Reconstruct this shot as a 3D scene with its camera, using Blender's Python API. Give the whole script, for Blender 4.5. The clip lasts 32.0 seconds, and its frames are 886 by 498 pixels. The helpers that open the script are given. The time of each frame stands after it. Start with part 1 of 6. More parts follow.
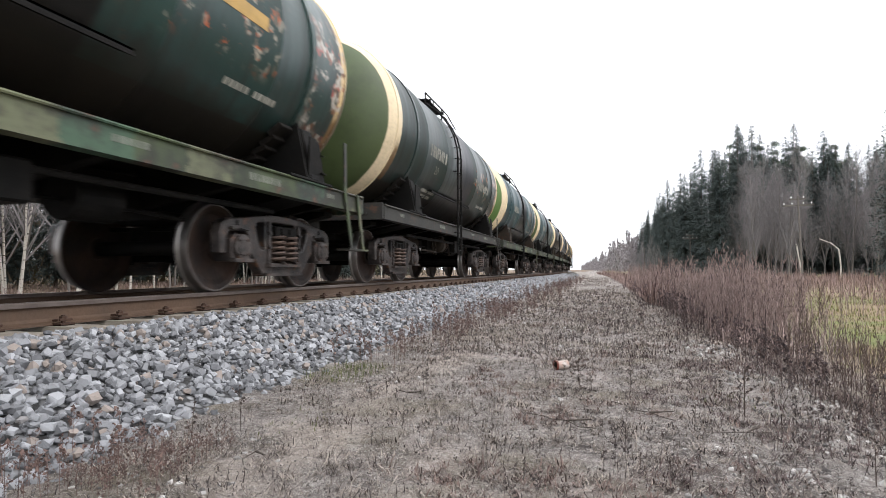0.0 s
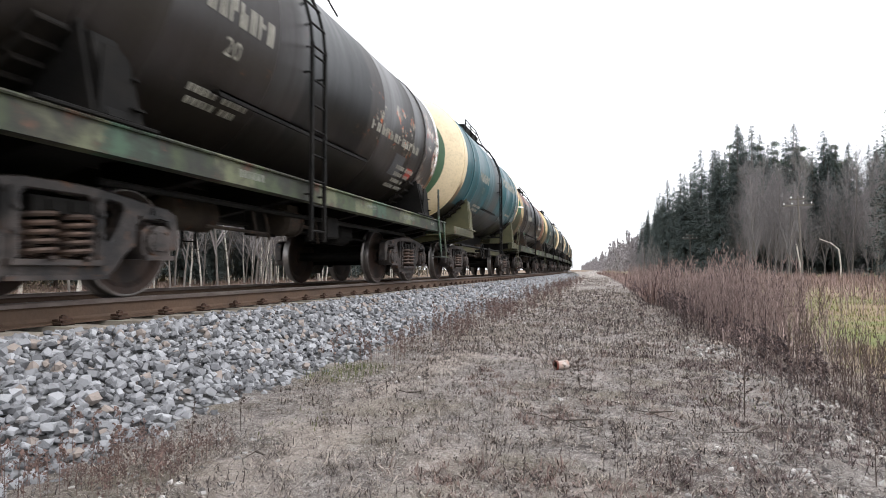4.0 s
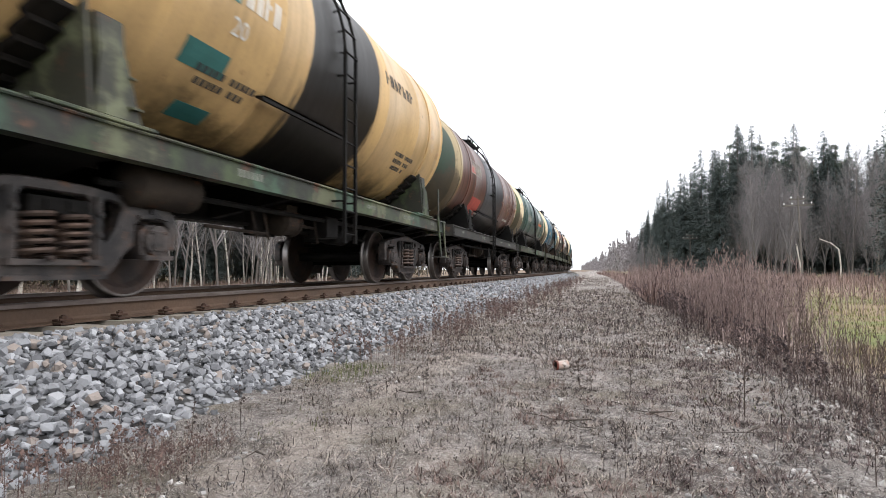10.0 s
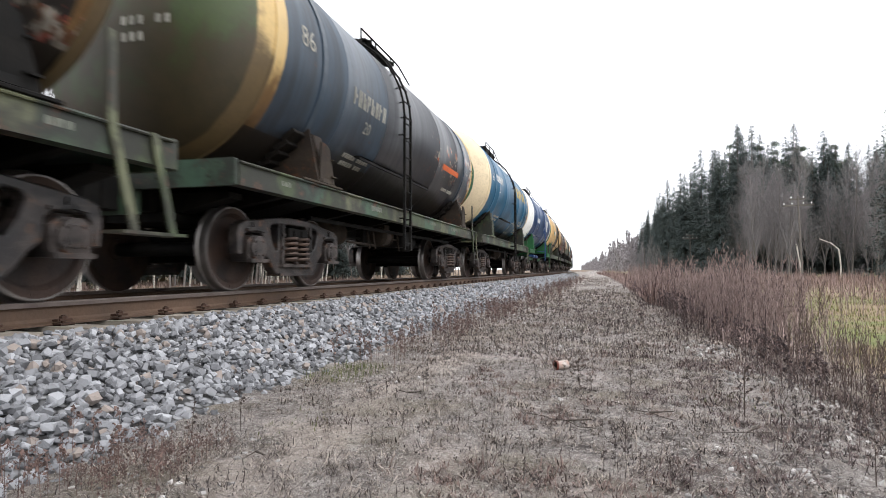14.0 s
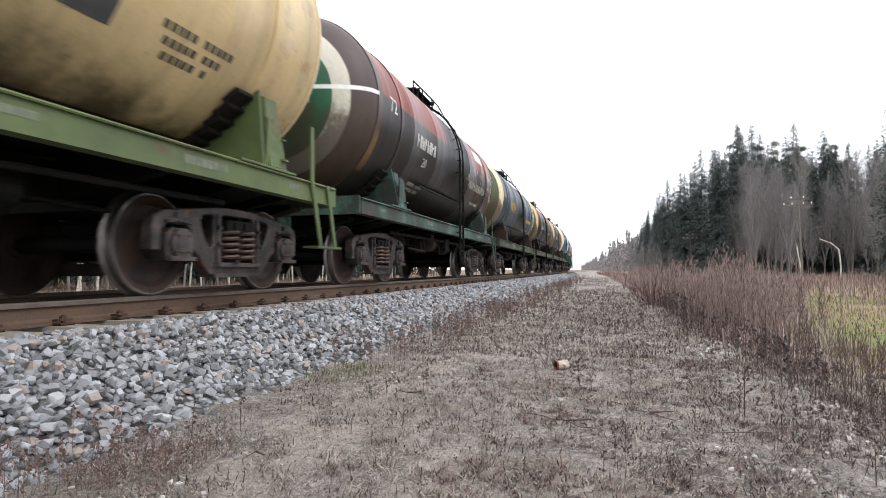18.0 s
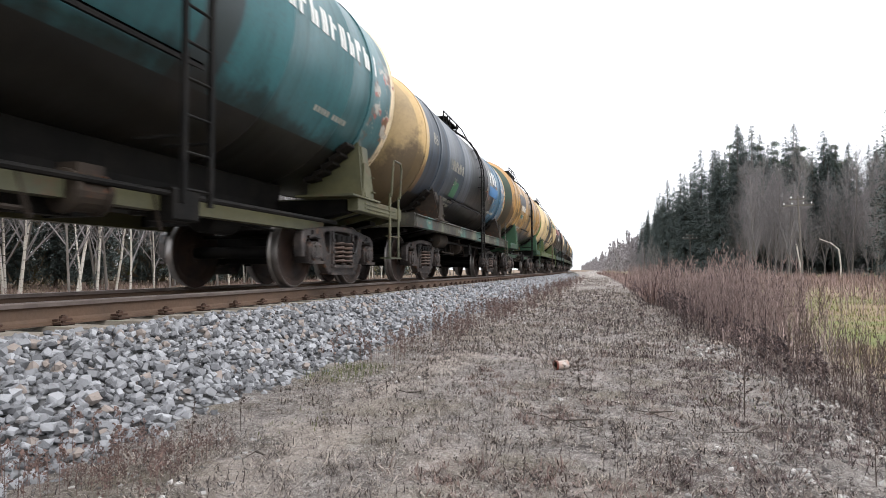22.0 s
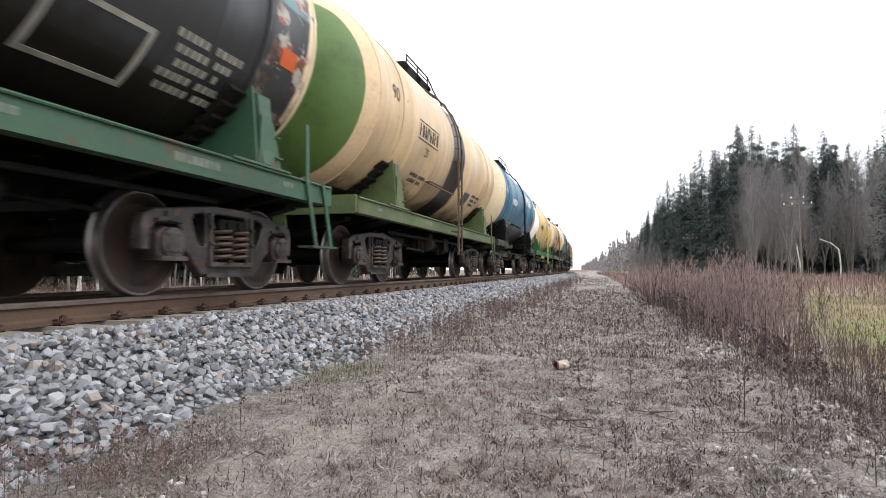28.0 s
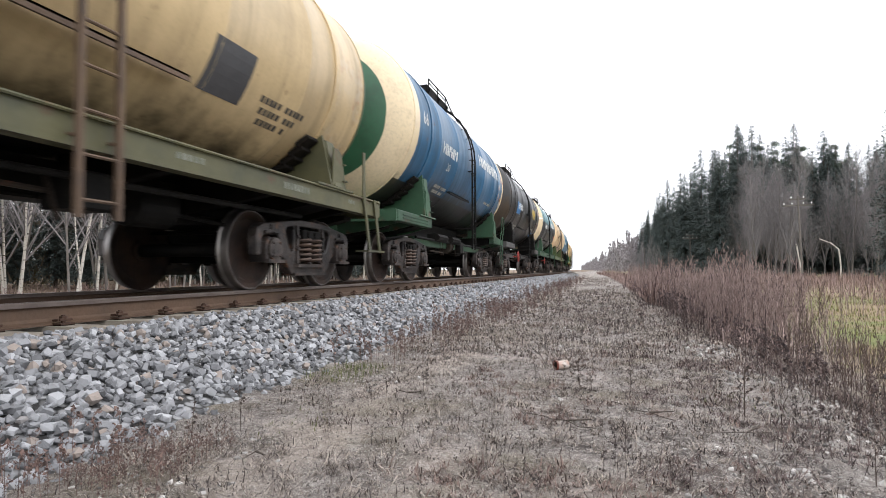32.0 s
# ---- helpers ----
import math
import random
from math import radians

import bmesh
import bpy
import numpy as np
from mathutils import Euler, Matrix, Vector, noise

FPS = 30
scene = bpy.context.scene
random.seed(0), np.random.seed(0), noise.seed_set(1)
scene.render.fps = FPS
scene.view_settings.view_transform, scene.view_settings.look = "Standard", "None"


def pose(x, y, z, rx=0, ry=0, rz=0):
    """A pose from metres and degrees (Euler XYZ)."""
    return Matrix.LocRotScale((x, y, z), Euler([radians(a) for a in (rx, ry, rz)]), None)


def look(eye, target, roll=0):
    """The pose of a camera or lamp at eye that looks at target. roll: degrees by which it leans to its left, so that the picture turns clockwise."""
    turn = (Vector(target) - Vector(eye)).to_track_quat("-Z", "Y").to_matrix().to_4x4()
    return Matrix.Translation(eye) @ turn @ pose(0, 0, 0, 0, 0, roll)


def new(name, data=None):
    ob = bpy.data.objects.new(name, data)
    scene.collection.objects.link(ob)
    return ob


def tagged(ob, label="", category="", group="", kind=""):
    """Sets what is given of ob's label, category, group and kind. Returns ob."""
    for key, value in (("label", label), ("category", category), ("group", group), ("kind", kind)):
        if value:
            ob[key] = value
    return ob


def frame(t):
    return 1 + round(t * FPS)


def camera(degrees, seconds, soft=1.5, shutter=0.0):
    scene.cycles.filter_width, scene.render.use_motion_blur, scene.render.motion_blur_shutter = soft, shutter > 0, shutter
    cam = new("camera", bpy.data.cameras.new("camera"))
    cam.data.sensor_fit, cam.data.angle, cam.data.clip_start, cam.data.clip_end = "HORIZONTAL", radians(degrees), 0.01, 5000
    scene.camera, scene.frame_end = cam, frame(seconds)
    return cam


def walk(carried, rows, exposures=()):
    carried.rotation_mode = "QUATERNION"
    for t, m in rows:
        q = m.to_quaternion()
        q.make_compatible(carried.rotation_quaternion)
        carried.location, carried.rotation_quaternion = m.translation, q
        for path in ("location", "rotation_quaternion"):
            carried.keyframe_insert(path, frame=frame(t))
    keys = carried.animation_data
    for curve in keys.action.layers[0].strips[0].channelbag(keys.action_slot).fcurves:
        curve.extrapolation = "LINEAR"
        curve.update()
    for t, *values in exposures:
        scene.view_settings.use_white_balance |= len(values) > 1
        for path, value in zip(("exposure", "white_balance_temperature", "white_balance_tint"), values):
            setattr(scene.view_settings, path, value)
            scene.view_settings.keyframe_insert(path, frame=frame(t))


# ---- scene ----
cam = camera(74.27, 32.0, soft=0.7, shutter=0.2)
EYE = (4.871, 0.0, 0.236)
VIEW = pose(*EYE, 92.035, 0.05, 15.138)
walk(cam, [(0.0, VIEW), (32.0, VIEW)], exposures=[(0.0, 1.17, 6350, 10), (32.0, 1.17, 6350, 10)])

# ---- light: bright overcast sky, broad weak sun ----
world = bpy.data.worlds.new("overcast_sky")
scene.world = world
world.use_nodes = True
wt = world.node_tree
sky = wt.nodes.new("ShaderNodeTexSky")
sky.sky_type = "NISHITA"
sky.sun_disc = False
sky.sun_elevation, sky.sun_rotation = radians(52), radians(115)
sky.air_density, sky.dust_density, sky.ozone_density = 1.0, 1.0, 1.0
soften = wt.nodes.new("ShaderNodeHueSaturation")
soften.inputs["Saturation"].default_value = 0.22
cloud = wt.nodes.new("ShaderNodeMix")
cloud.data_type = "RGBA"
cloud.inputs["Factor"].default_value = 0.85
# overcast: three times as bright overhead as at the horizon
height = wt.nodes.new("ShaderNodeTexGradient")
height.texture_mapping.mapping_x = "Z"
vault = wt.nodes.new("ShaderNodeMix")
vault.data_type = "RGBA"
vault.inputs[6].default_value, vault.inputs[7].default_value = (4.1, 4.18, 4.33, 1), (7.9, 7.95, 8.1, 1)
wt.links.new(height.outputs["Fac"], vault.inputs["Factor"])
wt.links.new(vault.outputs[2], cloud.inputs[7])
wt.links.new(sky.outputs["Color"], soften.inputs["Color"])
wt.links.new(soften.outputs["Color"], cloud.inputs[6])
wt.links.new(cloud.outputs[2], wt.nodes["Background"].inputs["Color"])
wt.nodes["Background"].inputs["Strength"].default_value = 0.15
sun = new("sun", bpy.data.lights.new("sun", "SUN"))
sun.data.energy, sun.data.angle, sun.data.color = 0.55, radians(30), (1.0, 0.96, 0.9)
sun.matrix_world = look((0, 0, 0), (-math.sin(radians(115)) * math.cos(radians(52)), -math.cos(radians(115)) * math.cos(radians(52)), -math.sin(radians(52))))

# ---- the line: straight, then a wide bend to the left ----
BEND, RADIUS, BEND_END = 35.0, 1520.0, 120.0
PITCH = 12.02


def shift(y):
    if y > BEND_END:
        return -((BEND_END - BEND) ** 2) / (2 * RADIUS) - (y - BEND_END) * (BEND_END - BEND) / RADIUS
    return -((y - BEND) ** 2) / (2 * RADIUS) if y > BEND else 0.0


def on_line(s):
    if s <= BEND:
        return 0.0, s, 0.0
    a = (min(s, BEND_END) - BEND) / RADIUS
    more = max(0.0, s - BEND_END)
    return -RADIUS * (1 - math.cos(a)) - more * math.sin(a), BEND + RADIUS * math.sin(a) + more * math.cos(a), math.degrees(a)


def travel(t):
    """Metres gone by the train, which slows a little."""
    return 2.4957 + t * (10.2817 + t * (-0.0225695 + t * (3.44884e-4 - 3.84133e-6 * t)))


# ---- materials ----
class Nodes:
    """Short hand for a material's node tree."""

    def __init__(self, name, rough=0.7, metal=0.0, coord="Object"):
        self.mat = bpy.data.materials.new(name)
        self.mat.use_nodes = True
        self.t = self.mat.node_tree
        self.b = self.t.nodes["Principled BSDF"]
        self.b.inputs["Roughness"].default_value = rough
        self.b.inputs["Metallic"].default_value = metal
        self.co = self.t.nodes.new("ShaderNodeTexCoord").outputs[coord]

    def put(self, socket, v):
        if hasattr(v, "links"):
            self.t.links.new(v, socket)
        elif isinstance(v, (tuple, list)) and len(v) == 3 and socket.type == "RGBA":
            socket.default_value = (*v, 1)
        else:
            socket.default_value = v

    def math(self, op, a, b=0.0, c=0.0, clamp=False):
        n = self.t.nodes.new("ShaderNodeMath")
        n.operation, n.use_clamp = op, clamp
        for s, v in zip(n.inputs, (a, b, c)):
            self.put(s, v)
        return n.outputs[0]

    def scaled(self, s, vec=None):
        n = self.t.nodes.new("ShaderNodeMapping")
        n.inputs["Scale"].default_value = s
        self.t.links.new(vec or self.co, n.inputs["Vector"])
        return n.outputs[0]

    def noise(self, scale, detail=5.0, vec=None, rough=0.6, color=False):
        n = self.t.nodes.new("ShaderNodeTexNoise")
        n.inputs["Scale"].default_value, n.inputs["Detail"].default_value, n.inputs["Roughness"].default_value = scale, detail, rough
        self.t.links.new(vec or self.co, n.inputs["Vector"])
        return n.outputs["Color" if color else "Fac"]

    def cells(self, scale, out="Distance", vec=None, feature="F1"):
        n = self.t.nodes.new("ShaderNodeTexVoronoi")
        n.feature = feature
        n.inputs["Scale"].default_value = scale
        self.t.links.new(vec or self.co, n.inputs["Vector"])
        return n.outputs[out]

    def xyz(self, vec=None):
        n = self.t.nodes.new("ShaderNodeSeparateXYZ")
        self.t.links.new(vec or self.co, n.inputs[0])
        return n.outputs

    def step(self, v, lo, hi):
        n = self.t.nodes.new("ShaderNodeMapRange")
        n.interpolation_type = "SMOOTHSTEP"
        for s, w in zip(n.inputs, (v, lo, hi, 0.0, 1.0)):
            self.put(s, w)
        return n.outputs[0]

    def mix(self, f, a, b, how="MIX"):
        n = self.t.nodes.new("ShaderNodeMix")
        n.data_type, n.blend_type = "RGBA", how
        self.put(n.inputs["Factor"], f)
        self.put(n.inputs[6], a)
        self.put(n.inputs[7], b)
        return n.outputs[2]

    def chance(self):
        return self.t.nodes.new("ShaderNodeObjectInfo").outputs["Random"]

    def island(self):
        return self.t.nodes.new("ShaderNodeNewGeometry").outputs["Random Per Island"]

    def bump(self, h, strength=0.4, dist=0.01):
        n = self.t.nodes.new("ShaderNodeBump")
        n.inputs["Strength"].default_value, n.inputs["Distance"].default_value = strength, dist
        self.t.links.new(h, n.inputs["Height"])
        self.t.links.new(n.outputs[0], self.b.inputs["Normal"])

    def done(self, color, rough=None):
        self.put(self.b.inputs["Base Color"], color)
        if rough is not None:
            self.put(self.b.inputs["Roughness"], rough)
        return self.mat


def worn(name, base, other, scale=3.0, rough=0.65, metal=0.0, relief=0.3, rust=None):
    """Paint or metal with patches of a second colour and, where given, rust."""
    n = Nodes(name, rough, metal)
    big, fine = n.noise(scale, 6), n.noise(scale * 14, 4)
    c = n.mix(n.step(big, 0.35, 0.7), base, other)
    c = n.mix(n.math("MULTIPLY", fine, 0.45), c, tuple(v * 0.45 for v in base))
    if rust:
        c = n.mix(n.step(n.noise(scale * 2.3, 7, rough=0.7), 0.56, 0.68), c, rust)
    n.bump(fine, relief, 0.006)
    return n.done(c, n.math("ADD", n.math("MULTIPLY", fine, 0.25), rough - 0.12))


RUST = (0.09, 0.04, 0.022)


def patched(name, base, dark, pale, blue):
    """Frame paint mended with squarish patches of other greens along the wagon."""
    n = Nodes(name, 0.6)
    x, y, z = n.xyz()
    pick = n.math("FRACT", n.math("ADD", n.math("MULTIPLY", n.math("FLOOR", n.math("ADD", n.math("MULTIPLY", y, 1.6), n.math("MULTIPLY", n.noise(5, 3), 0.5))), 0.377), n.math("MULTIPLY", n.chance(), 3.0)))
    c = n.mix(n.step(n.noise(1.3, 6), 0.35, 0.7), base, dark)
    c = n.mix(n.math("MULTIPLY", n.step(pick, 0.7, 0.71), 0.65), c, pale)
    c = n.mix(n.math("MULTIPLY", n.math("SUBTRACT", 1.0, n.step(pick, 0.22, 0.23)), 0.6), c, blue)
    c = n.mix(n.math("MULTIPLY", n.noise(18, 4), 0.5), c, dark)
    c = n.mix(n.math("MULTIPLY", n.step(n.noise(1.7, 6, rough=0.7), 0.4, 0.56), 0.85), c, (0.014, 0.012, 0.0105))
    c = n.mix(n.step(n.noise(3.4, 7, rough=0.7), 0.57, 0.66), c, RUST)
    n.bump(n.noise(18, 4), 0.3, 0.006)
    return n.done(c)


def tank_paint(name, base, band=None, mid=None, top=None, top_z=3.3, mid_at=(0.1, 0.9), band_y=-4.6, grime=0.5, far=None, soot=0.0, clean=1.0, smears=(), stain=None, far_y=2.6, belly=1.78):
    """Wagon paint: base coat, pale ring at the trailing end, oil spill round the hatch, another colour
    above a line, runs of dirt, rust spots."""
    stain = grime >= 0.4 if stain is None else stain
    n = Nodes(name, 0.45)
    n.b.inputs["Specular IOR Level"].default_value = 0.3
    x, y, z = n.xyz()
    wob = n.noise(2.2, 6)
    runs = n.noise(1.0, 6, n.scaled((0.5, 4.5, 0.35)), 0.65)
    fine = n.noise(26.0, 5)
    patch = n.noise(0.9, 6, rough=0.62)
    c = n.mix(n.step(patch, 0.3, 0.75), base, tuple(v * 0.72 for v in base))
    if top:
        c = n.mix(n.step(n.math("ADD", z, n.math("MULTIPLY", wob, 0.05)), top_z, top_z + 0.05), c, top)
    if far:
        c = n.mix(n.step(n.math("ADD", y, n.math("MULTIPLY", wob, 0.4)), far_y, far_y + 0.15), c, far)
    # dirt runs
    c = n.mix(n.math("MULTIPLY", n.step(runs, 0.42, 0.68), grime), c, (0.02, 0.016, 0.014))
    c = n.mix(n.math("MULTIPLY", n.step(fine, 0.45, 0.8), 0.35 * clean), c, (0.05, 0.04, 0.03))
    if soot:
        c = n.mix(n.math("MULTIPLY", n.step(n.noise(1.3, 7, rough=0.7), 0.5, 0.6), soot), c, (0.02, 0.017, 0.016))
    if mid:
        d = n.math("ABSOLUTE", n.math("SUBTRACT", n.math("ADD", y, n.math("MULTIPLY", n.math("SUBTRACT", runs, 0.5), 0.9)), mid_at[0]))
        c = n.mix(n.math("MULTIPLY", n.math("SUBTRACT", 1.0, n.step(d, mid_at[1], mid_at[1] + 0.12)), 0.985), c, mid)
    # narrow oil runs down the shell
    for at, half in smears:
        d = n.math("ABSOLUTE", n.math("SUBTRACT", n.math("ADD", y, n.math("MULTIPLY", n.math("SUBTRACT", n.noise(0.9, 5), 0.5), 0.5)), at))
        c = n.mix(n.math("SUBTRACT", 1.0, n.step(d, half * 0.4, half)), c, n.mix(runs, (0.03, 0.022, 0.018), (0.2, 0.1, 0.03)))
    if band:
        e = n.math("ADD", y, n.math("MULTIPLY", n.math("SUBTRACT", wob, 0.5), 0.06))
        band_y -= TAIL * 0.9
        b = n.mix(n.math("MULTIPLY", n.step(n.noise(1.6, 7, rough=0.65), 0.5, 0.8), 0.45 * clean), band, (0.2, 0.14, 0.09))
        if stain:
            # axle grease thrown over the ring
            b = n.mix(n.step(n.math("SUBTRACT", n.noise(1.1, 5), n.math("MULTIPLY", n.math("SUBTRACT", z, 2.0), 0.35)), 0.33, 0.5), b, n.mix(n.noise(3, 4), (0.03, 0.02, 0.013), (0.3, 0.17, 0.07)))
        c = n.mix(n.math("SUBTRACT", 1.0, n.step(e, band_y, band_y + 0.02)), c, b)
        c = n.mix(n.step(e, 4.68, 4.7), c, b)
    # flaked and overpainted patches towards the leading end
    scar = n.noise(2.9, 7, rough=0.7)
    where = n.math("MULTIPLY", n.step(n.math("ADD", y, n.math("MULTIPLY", wob, 0.8)), 4.2, 4.6), n.math("SUBTRACT", 1.0, n.step(z, 3.2, 3.7)))
    c = n.mix(n.math("MULTIPLY", n.step(scar, 0.52, 0.56), n.math("MULTIPLY", where, 1.0 if clean > 0.6 else 0.25)), c, n.mix(n.step(n.noise(6, 3), 0.45, 0.55), (0.42, 0.38, 0.33), n.mix(n.step(n.noise(4, 3), 0.5, 0.54), (0.16, 0.07, 0.035), (0.34, 0.07, 0.05))))
    if grime >= 0.5:
        where = n.math("MULTIPLY", n.math("MULTIPLY", n.step(y, 0.8, 1.6), n.math("SUBTRACT", 1.0, n.step(y, 2.9, 3.5))), n.math("MULTIPLY", n.step(z, 2.2, 2.5), n.math("SUBTRACT", 1.0, n.step(z, 2.9, 3.2))))
        c = n.mix(n.math("MULTIPLY", n.step(n.noise(3.7, 7, rough=0.68), 0.55, 0.58), where), c, n.mix(n.step(n.noise(5, 2), 0.48, 0.52), (0.3, 0.27, 0.22), n.mix(n.step(n.noise(3, 2), 0.5, 0.53), (0.5, 0.11, 0.03), (0.12, 0.1, 0.075))))
    c = n.mix(n.math("MULTIPLY", n.step(n.noise(3.4, 8, rough=0.72), 0.63, 0.7), clean), c, RUST)
    # bottom sheet under the lengthwise seam: old oil, painted underside shade, splashes above it
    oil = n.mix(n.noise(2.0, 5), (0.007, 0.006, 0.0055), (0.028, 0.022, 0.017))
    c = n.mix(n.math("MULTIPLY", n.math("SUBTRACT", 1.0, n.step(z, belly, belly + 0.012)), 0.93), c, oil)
    oily_shade = n.math("ADD", z, n.math("MULTIPLY", n.math("SUBTRACT", n.noise(1.2, 7, n.scaled((1, 1.0, 0.6)), 0.7), 0.5), 1.5))
    c = n.mix(n.math("MULTIPLY", n.math("SUBTRACT", 1.0, n.step(oily_shade, belly - 0.1, belly + 0.28)), 0.75), c, oil)
    n.bump(n.math("ADD", n.math("MULTIPLY", fine, 0.3), n.math("MULTIPLY", wob, 1.4)), 0.25, 0.012)
    return n.done(c, n.math("ADD", n.math("MULTIPLY", runs, 0.35), 0.2))


BLACK, DARK = (0.006, 0.0058, 0.0066), (0.018, 0.016, 0.017)
CREAM, TAN, YELLOW, ORANGE = (0.72, 0.58, 0.39), (0.66, 0.5, 0.28), (0.74, 0.53, 0.21), (0.66, 0.38, 0.15)
WHITE, RED, BROWN = (0.84, 0.83, 0.81), (0.3, 0.06, 0.035), (0.13, 0.055, 0.04)
OLIVE, GREEN, BRIGHT = (0.1, 0.15, 0.035), (0.035, 0.15, 0.065), (0.12, 0.26, 0.04)
TEAL, BLUE, NAVY, SLATE, DEEP = (0.03, 0.11, 0.135), (0.014, 0.11, 0.215), (0.01, 0.045, 0.14), (0.045, 0.066, 0.095), (0.02, 0.036, 0.034)

FRAMES = {
    "moss": patched("faded_green_frame_paint", (0.07, 0.098, 0.036), (0.024, 0.03, 0.019), (0.19, 0.19, 0.11), (0.05, 0.125, 0.085)),
    "grass": worn("green_frame_paint", (0.034, 0.0952, 0.0476), (0.0238, 0.051, 0.0306), 1.1, 0.55, rust=RUST),
    "bright": worn("bright_green_frame_paint", (0.0116, 0.122, 0.034), (0.016, 0.09, 0.034), 1.2, 0.5),
    "aqua": patched("turquoise_frame_paint", (0.04, 0.13, 0.1), (0.02, 0.035, 0.03), (0.08, 0.17, 0.13), (0.03, 0.09, 0.06)),
    "mixed": patched("khaki_and_turquoise_frame_paint", (0.1, 0.092, 0.05), (0.035, 0.033, 0.024), (0.22, 0.23, 0.17), (0.06, 0.24, 0.22)),
    "sooty": worn("sooty_frame_paint", (0.019, 0.017, 0.0156), (0.034, 0.0326, 0.0258), 1.8, 0.7, rust=RUST),
    "khaki": worn("khaki_frame_paint", (0.102, 0.0952, 0.0442), (0.0476, 0.051, 0.0306), 1.2, 0.6, rust=RUST),
    "lime": worn("yellow_green_frame_paint", (0.1, 0.135, 0.045), (0.055, 0.075, 0.03), 1.2, 0.6, rust=RUST),
    "grey": worn("grey_frame_paint", (0.0952, 0.0918, 0.0884), (0.0612, 0.0578, 0.0544), 1.5, 0.6, rust=RUST),
}
BOGIE = worn("oily_cast_steel", (0.016, 0.014, 0.0145), (0.1, 0.08, 0.072), 4.0, 0.42, 0.2, 0.7, rust=(0.13, 0.06, 0.03))
SPRING = worn("rusty_spring_steel", (0.12, 0.075, 0.055), (0.03, 0.025, 0.024), 8.0, 0.55, 0.4, 0.3)
WHEEL = worn("brown_wheel_steel", (0.055, 0.03, 0.021), (0.014, 0.011, 0.0105), 3.0, 0.75, 0.1, 0.4)
TREAD = worn("polished_tread_steel", (0.3, 0.28, 0.27), (0.2, 0.18, 0.17), 6.0, 0.38, 0.9, 0.1)
# near black: soot, plus the shade under the wagons put into the colour
SOOT = worn("black_sooty_shaded_steel", (0.005, 0.0047, 0.0045), (0.014, 0.012, 0.0105), 3.0, 0.7, 0.1, 0.3)
RUSTED = worn("sooty_brown_steel", (0.03, 0.023, 0.019), (0.06, 0.046, 0.034), 2.4, 0.7, 0.1, 0.4, rust=RUST)
TIMBER = worn("tarred_timber", (0.008, 0.007, 0.0065), (0.02, 0.016, 0.013), 5.0, 0.85, 0, 0.5)
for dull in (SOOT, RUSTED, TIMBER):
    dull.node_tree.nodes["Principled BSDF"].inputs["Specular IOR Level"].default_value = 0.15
RUSTY = worn("rusty_ladder_paint", (0.12, 0.075, 0.045), (0.07, 0.045, 0.032), 4.0, 0.7)
BLUE_LADDER = worn("dark_blue_ladder_paint", (0.018, 0.06, 0.19), (0.015, 0.04, 0.11), 4.0, 0.5)
RED_PAINT = worn("faded_red_paint", (0.42, 0.05, 0.04), (0.3, 0.05, 0.04), 4.0, 0.5)
ORANGE_PAINT = worn("orange_plate_paint", (0.7, 0.13, 0.02), (0.6, 0.1, 0.02), 4.0, 0.5)
PALE = worn("dusty_white_lettering", (0.42, 0.4, 0.35), (0.24, 0.23, 0.2), 5.0, 0.7)
INK = worn("black_lettering", (0.03, 0.03, 0.035), (0.06, 0.055, 0.05), 5.0, 0.6)
GOLD = worn("yellow_lettering", (0.6, 0.42, 0.08), (0.4, 0.28, 0.08), 5.0, 0.6)
PATCH = {c: worn(c + "_paint_patch", v, tuple(q * 0.7 for q in v), 3.0, 0.5) for c, v in
         dict(teal=(0.04, 0.17, 0.16), blue=(0.05, 0.2, 0.45), red=(0.45, 0.06, 0.04), grey=(0.08, 0.08, 0.09), green=(0.04, 0.16, 0.08), white=WHITE).items()}
RAIL_SIDE = worn("rusty_rail_steel", (0.14, 0.085, 0.055), (0.1, 0.065, 0.045), 2.5, 0.75, 0.2, 0.4)
RAIL_HEAD = worn("worn_rail_head", (0.22, 0.18, 0.16), (0.14, 0.11, 0.1), 3.0, 0.5, 0.6, 0.1)


# ---- mesh building ----
TAIL = 0.24  # the trailing end reaches this much farther from the bogies


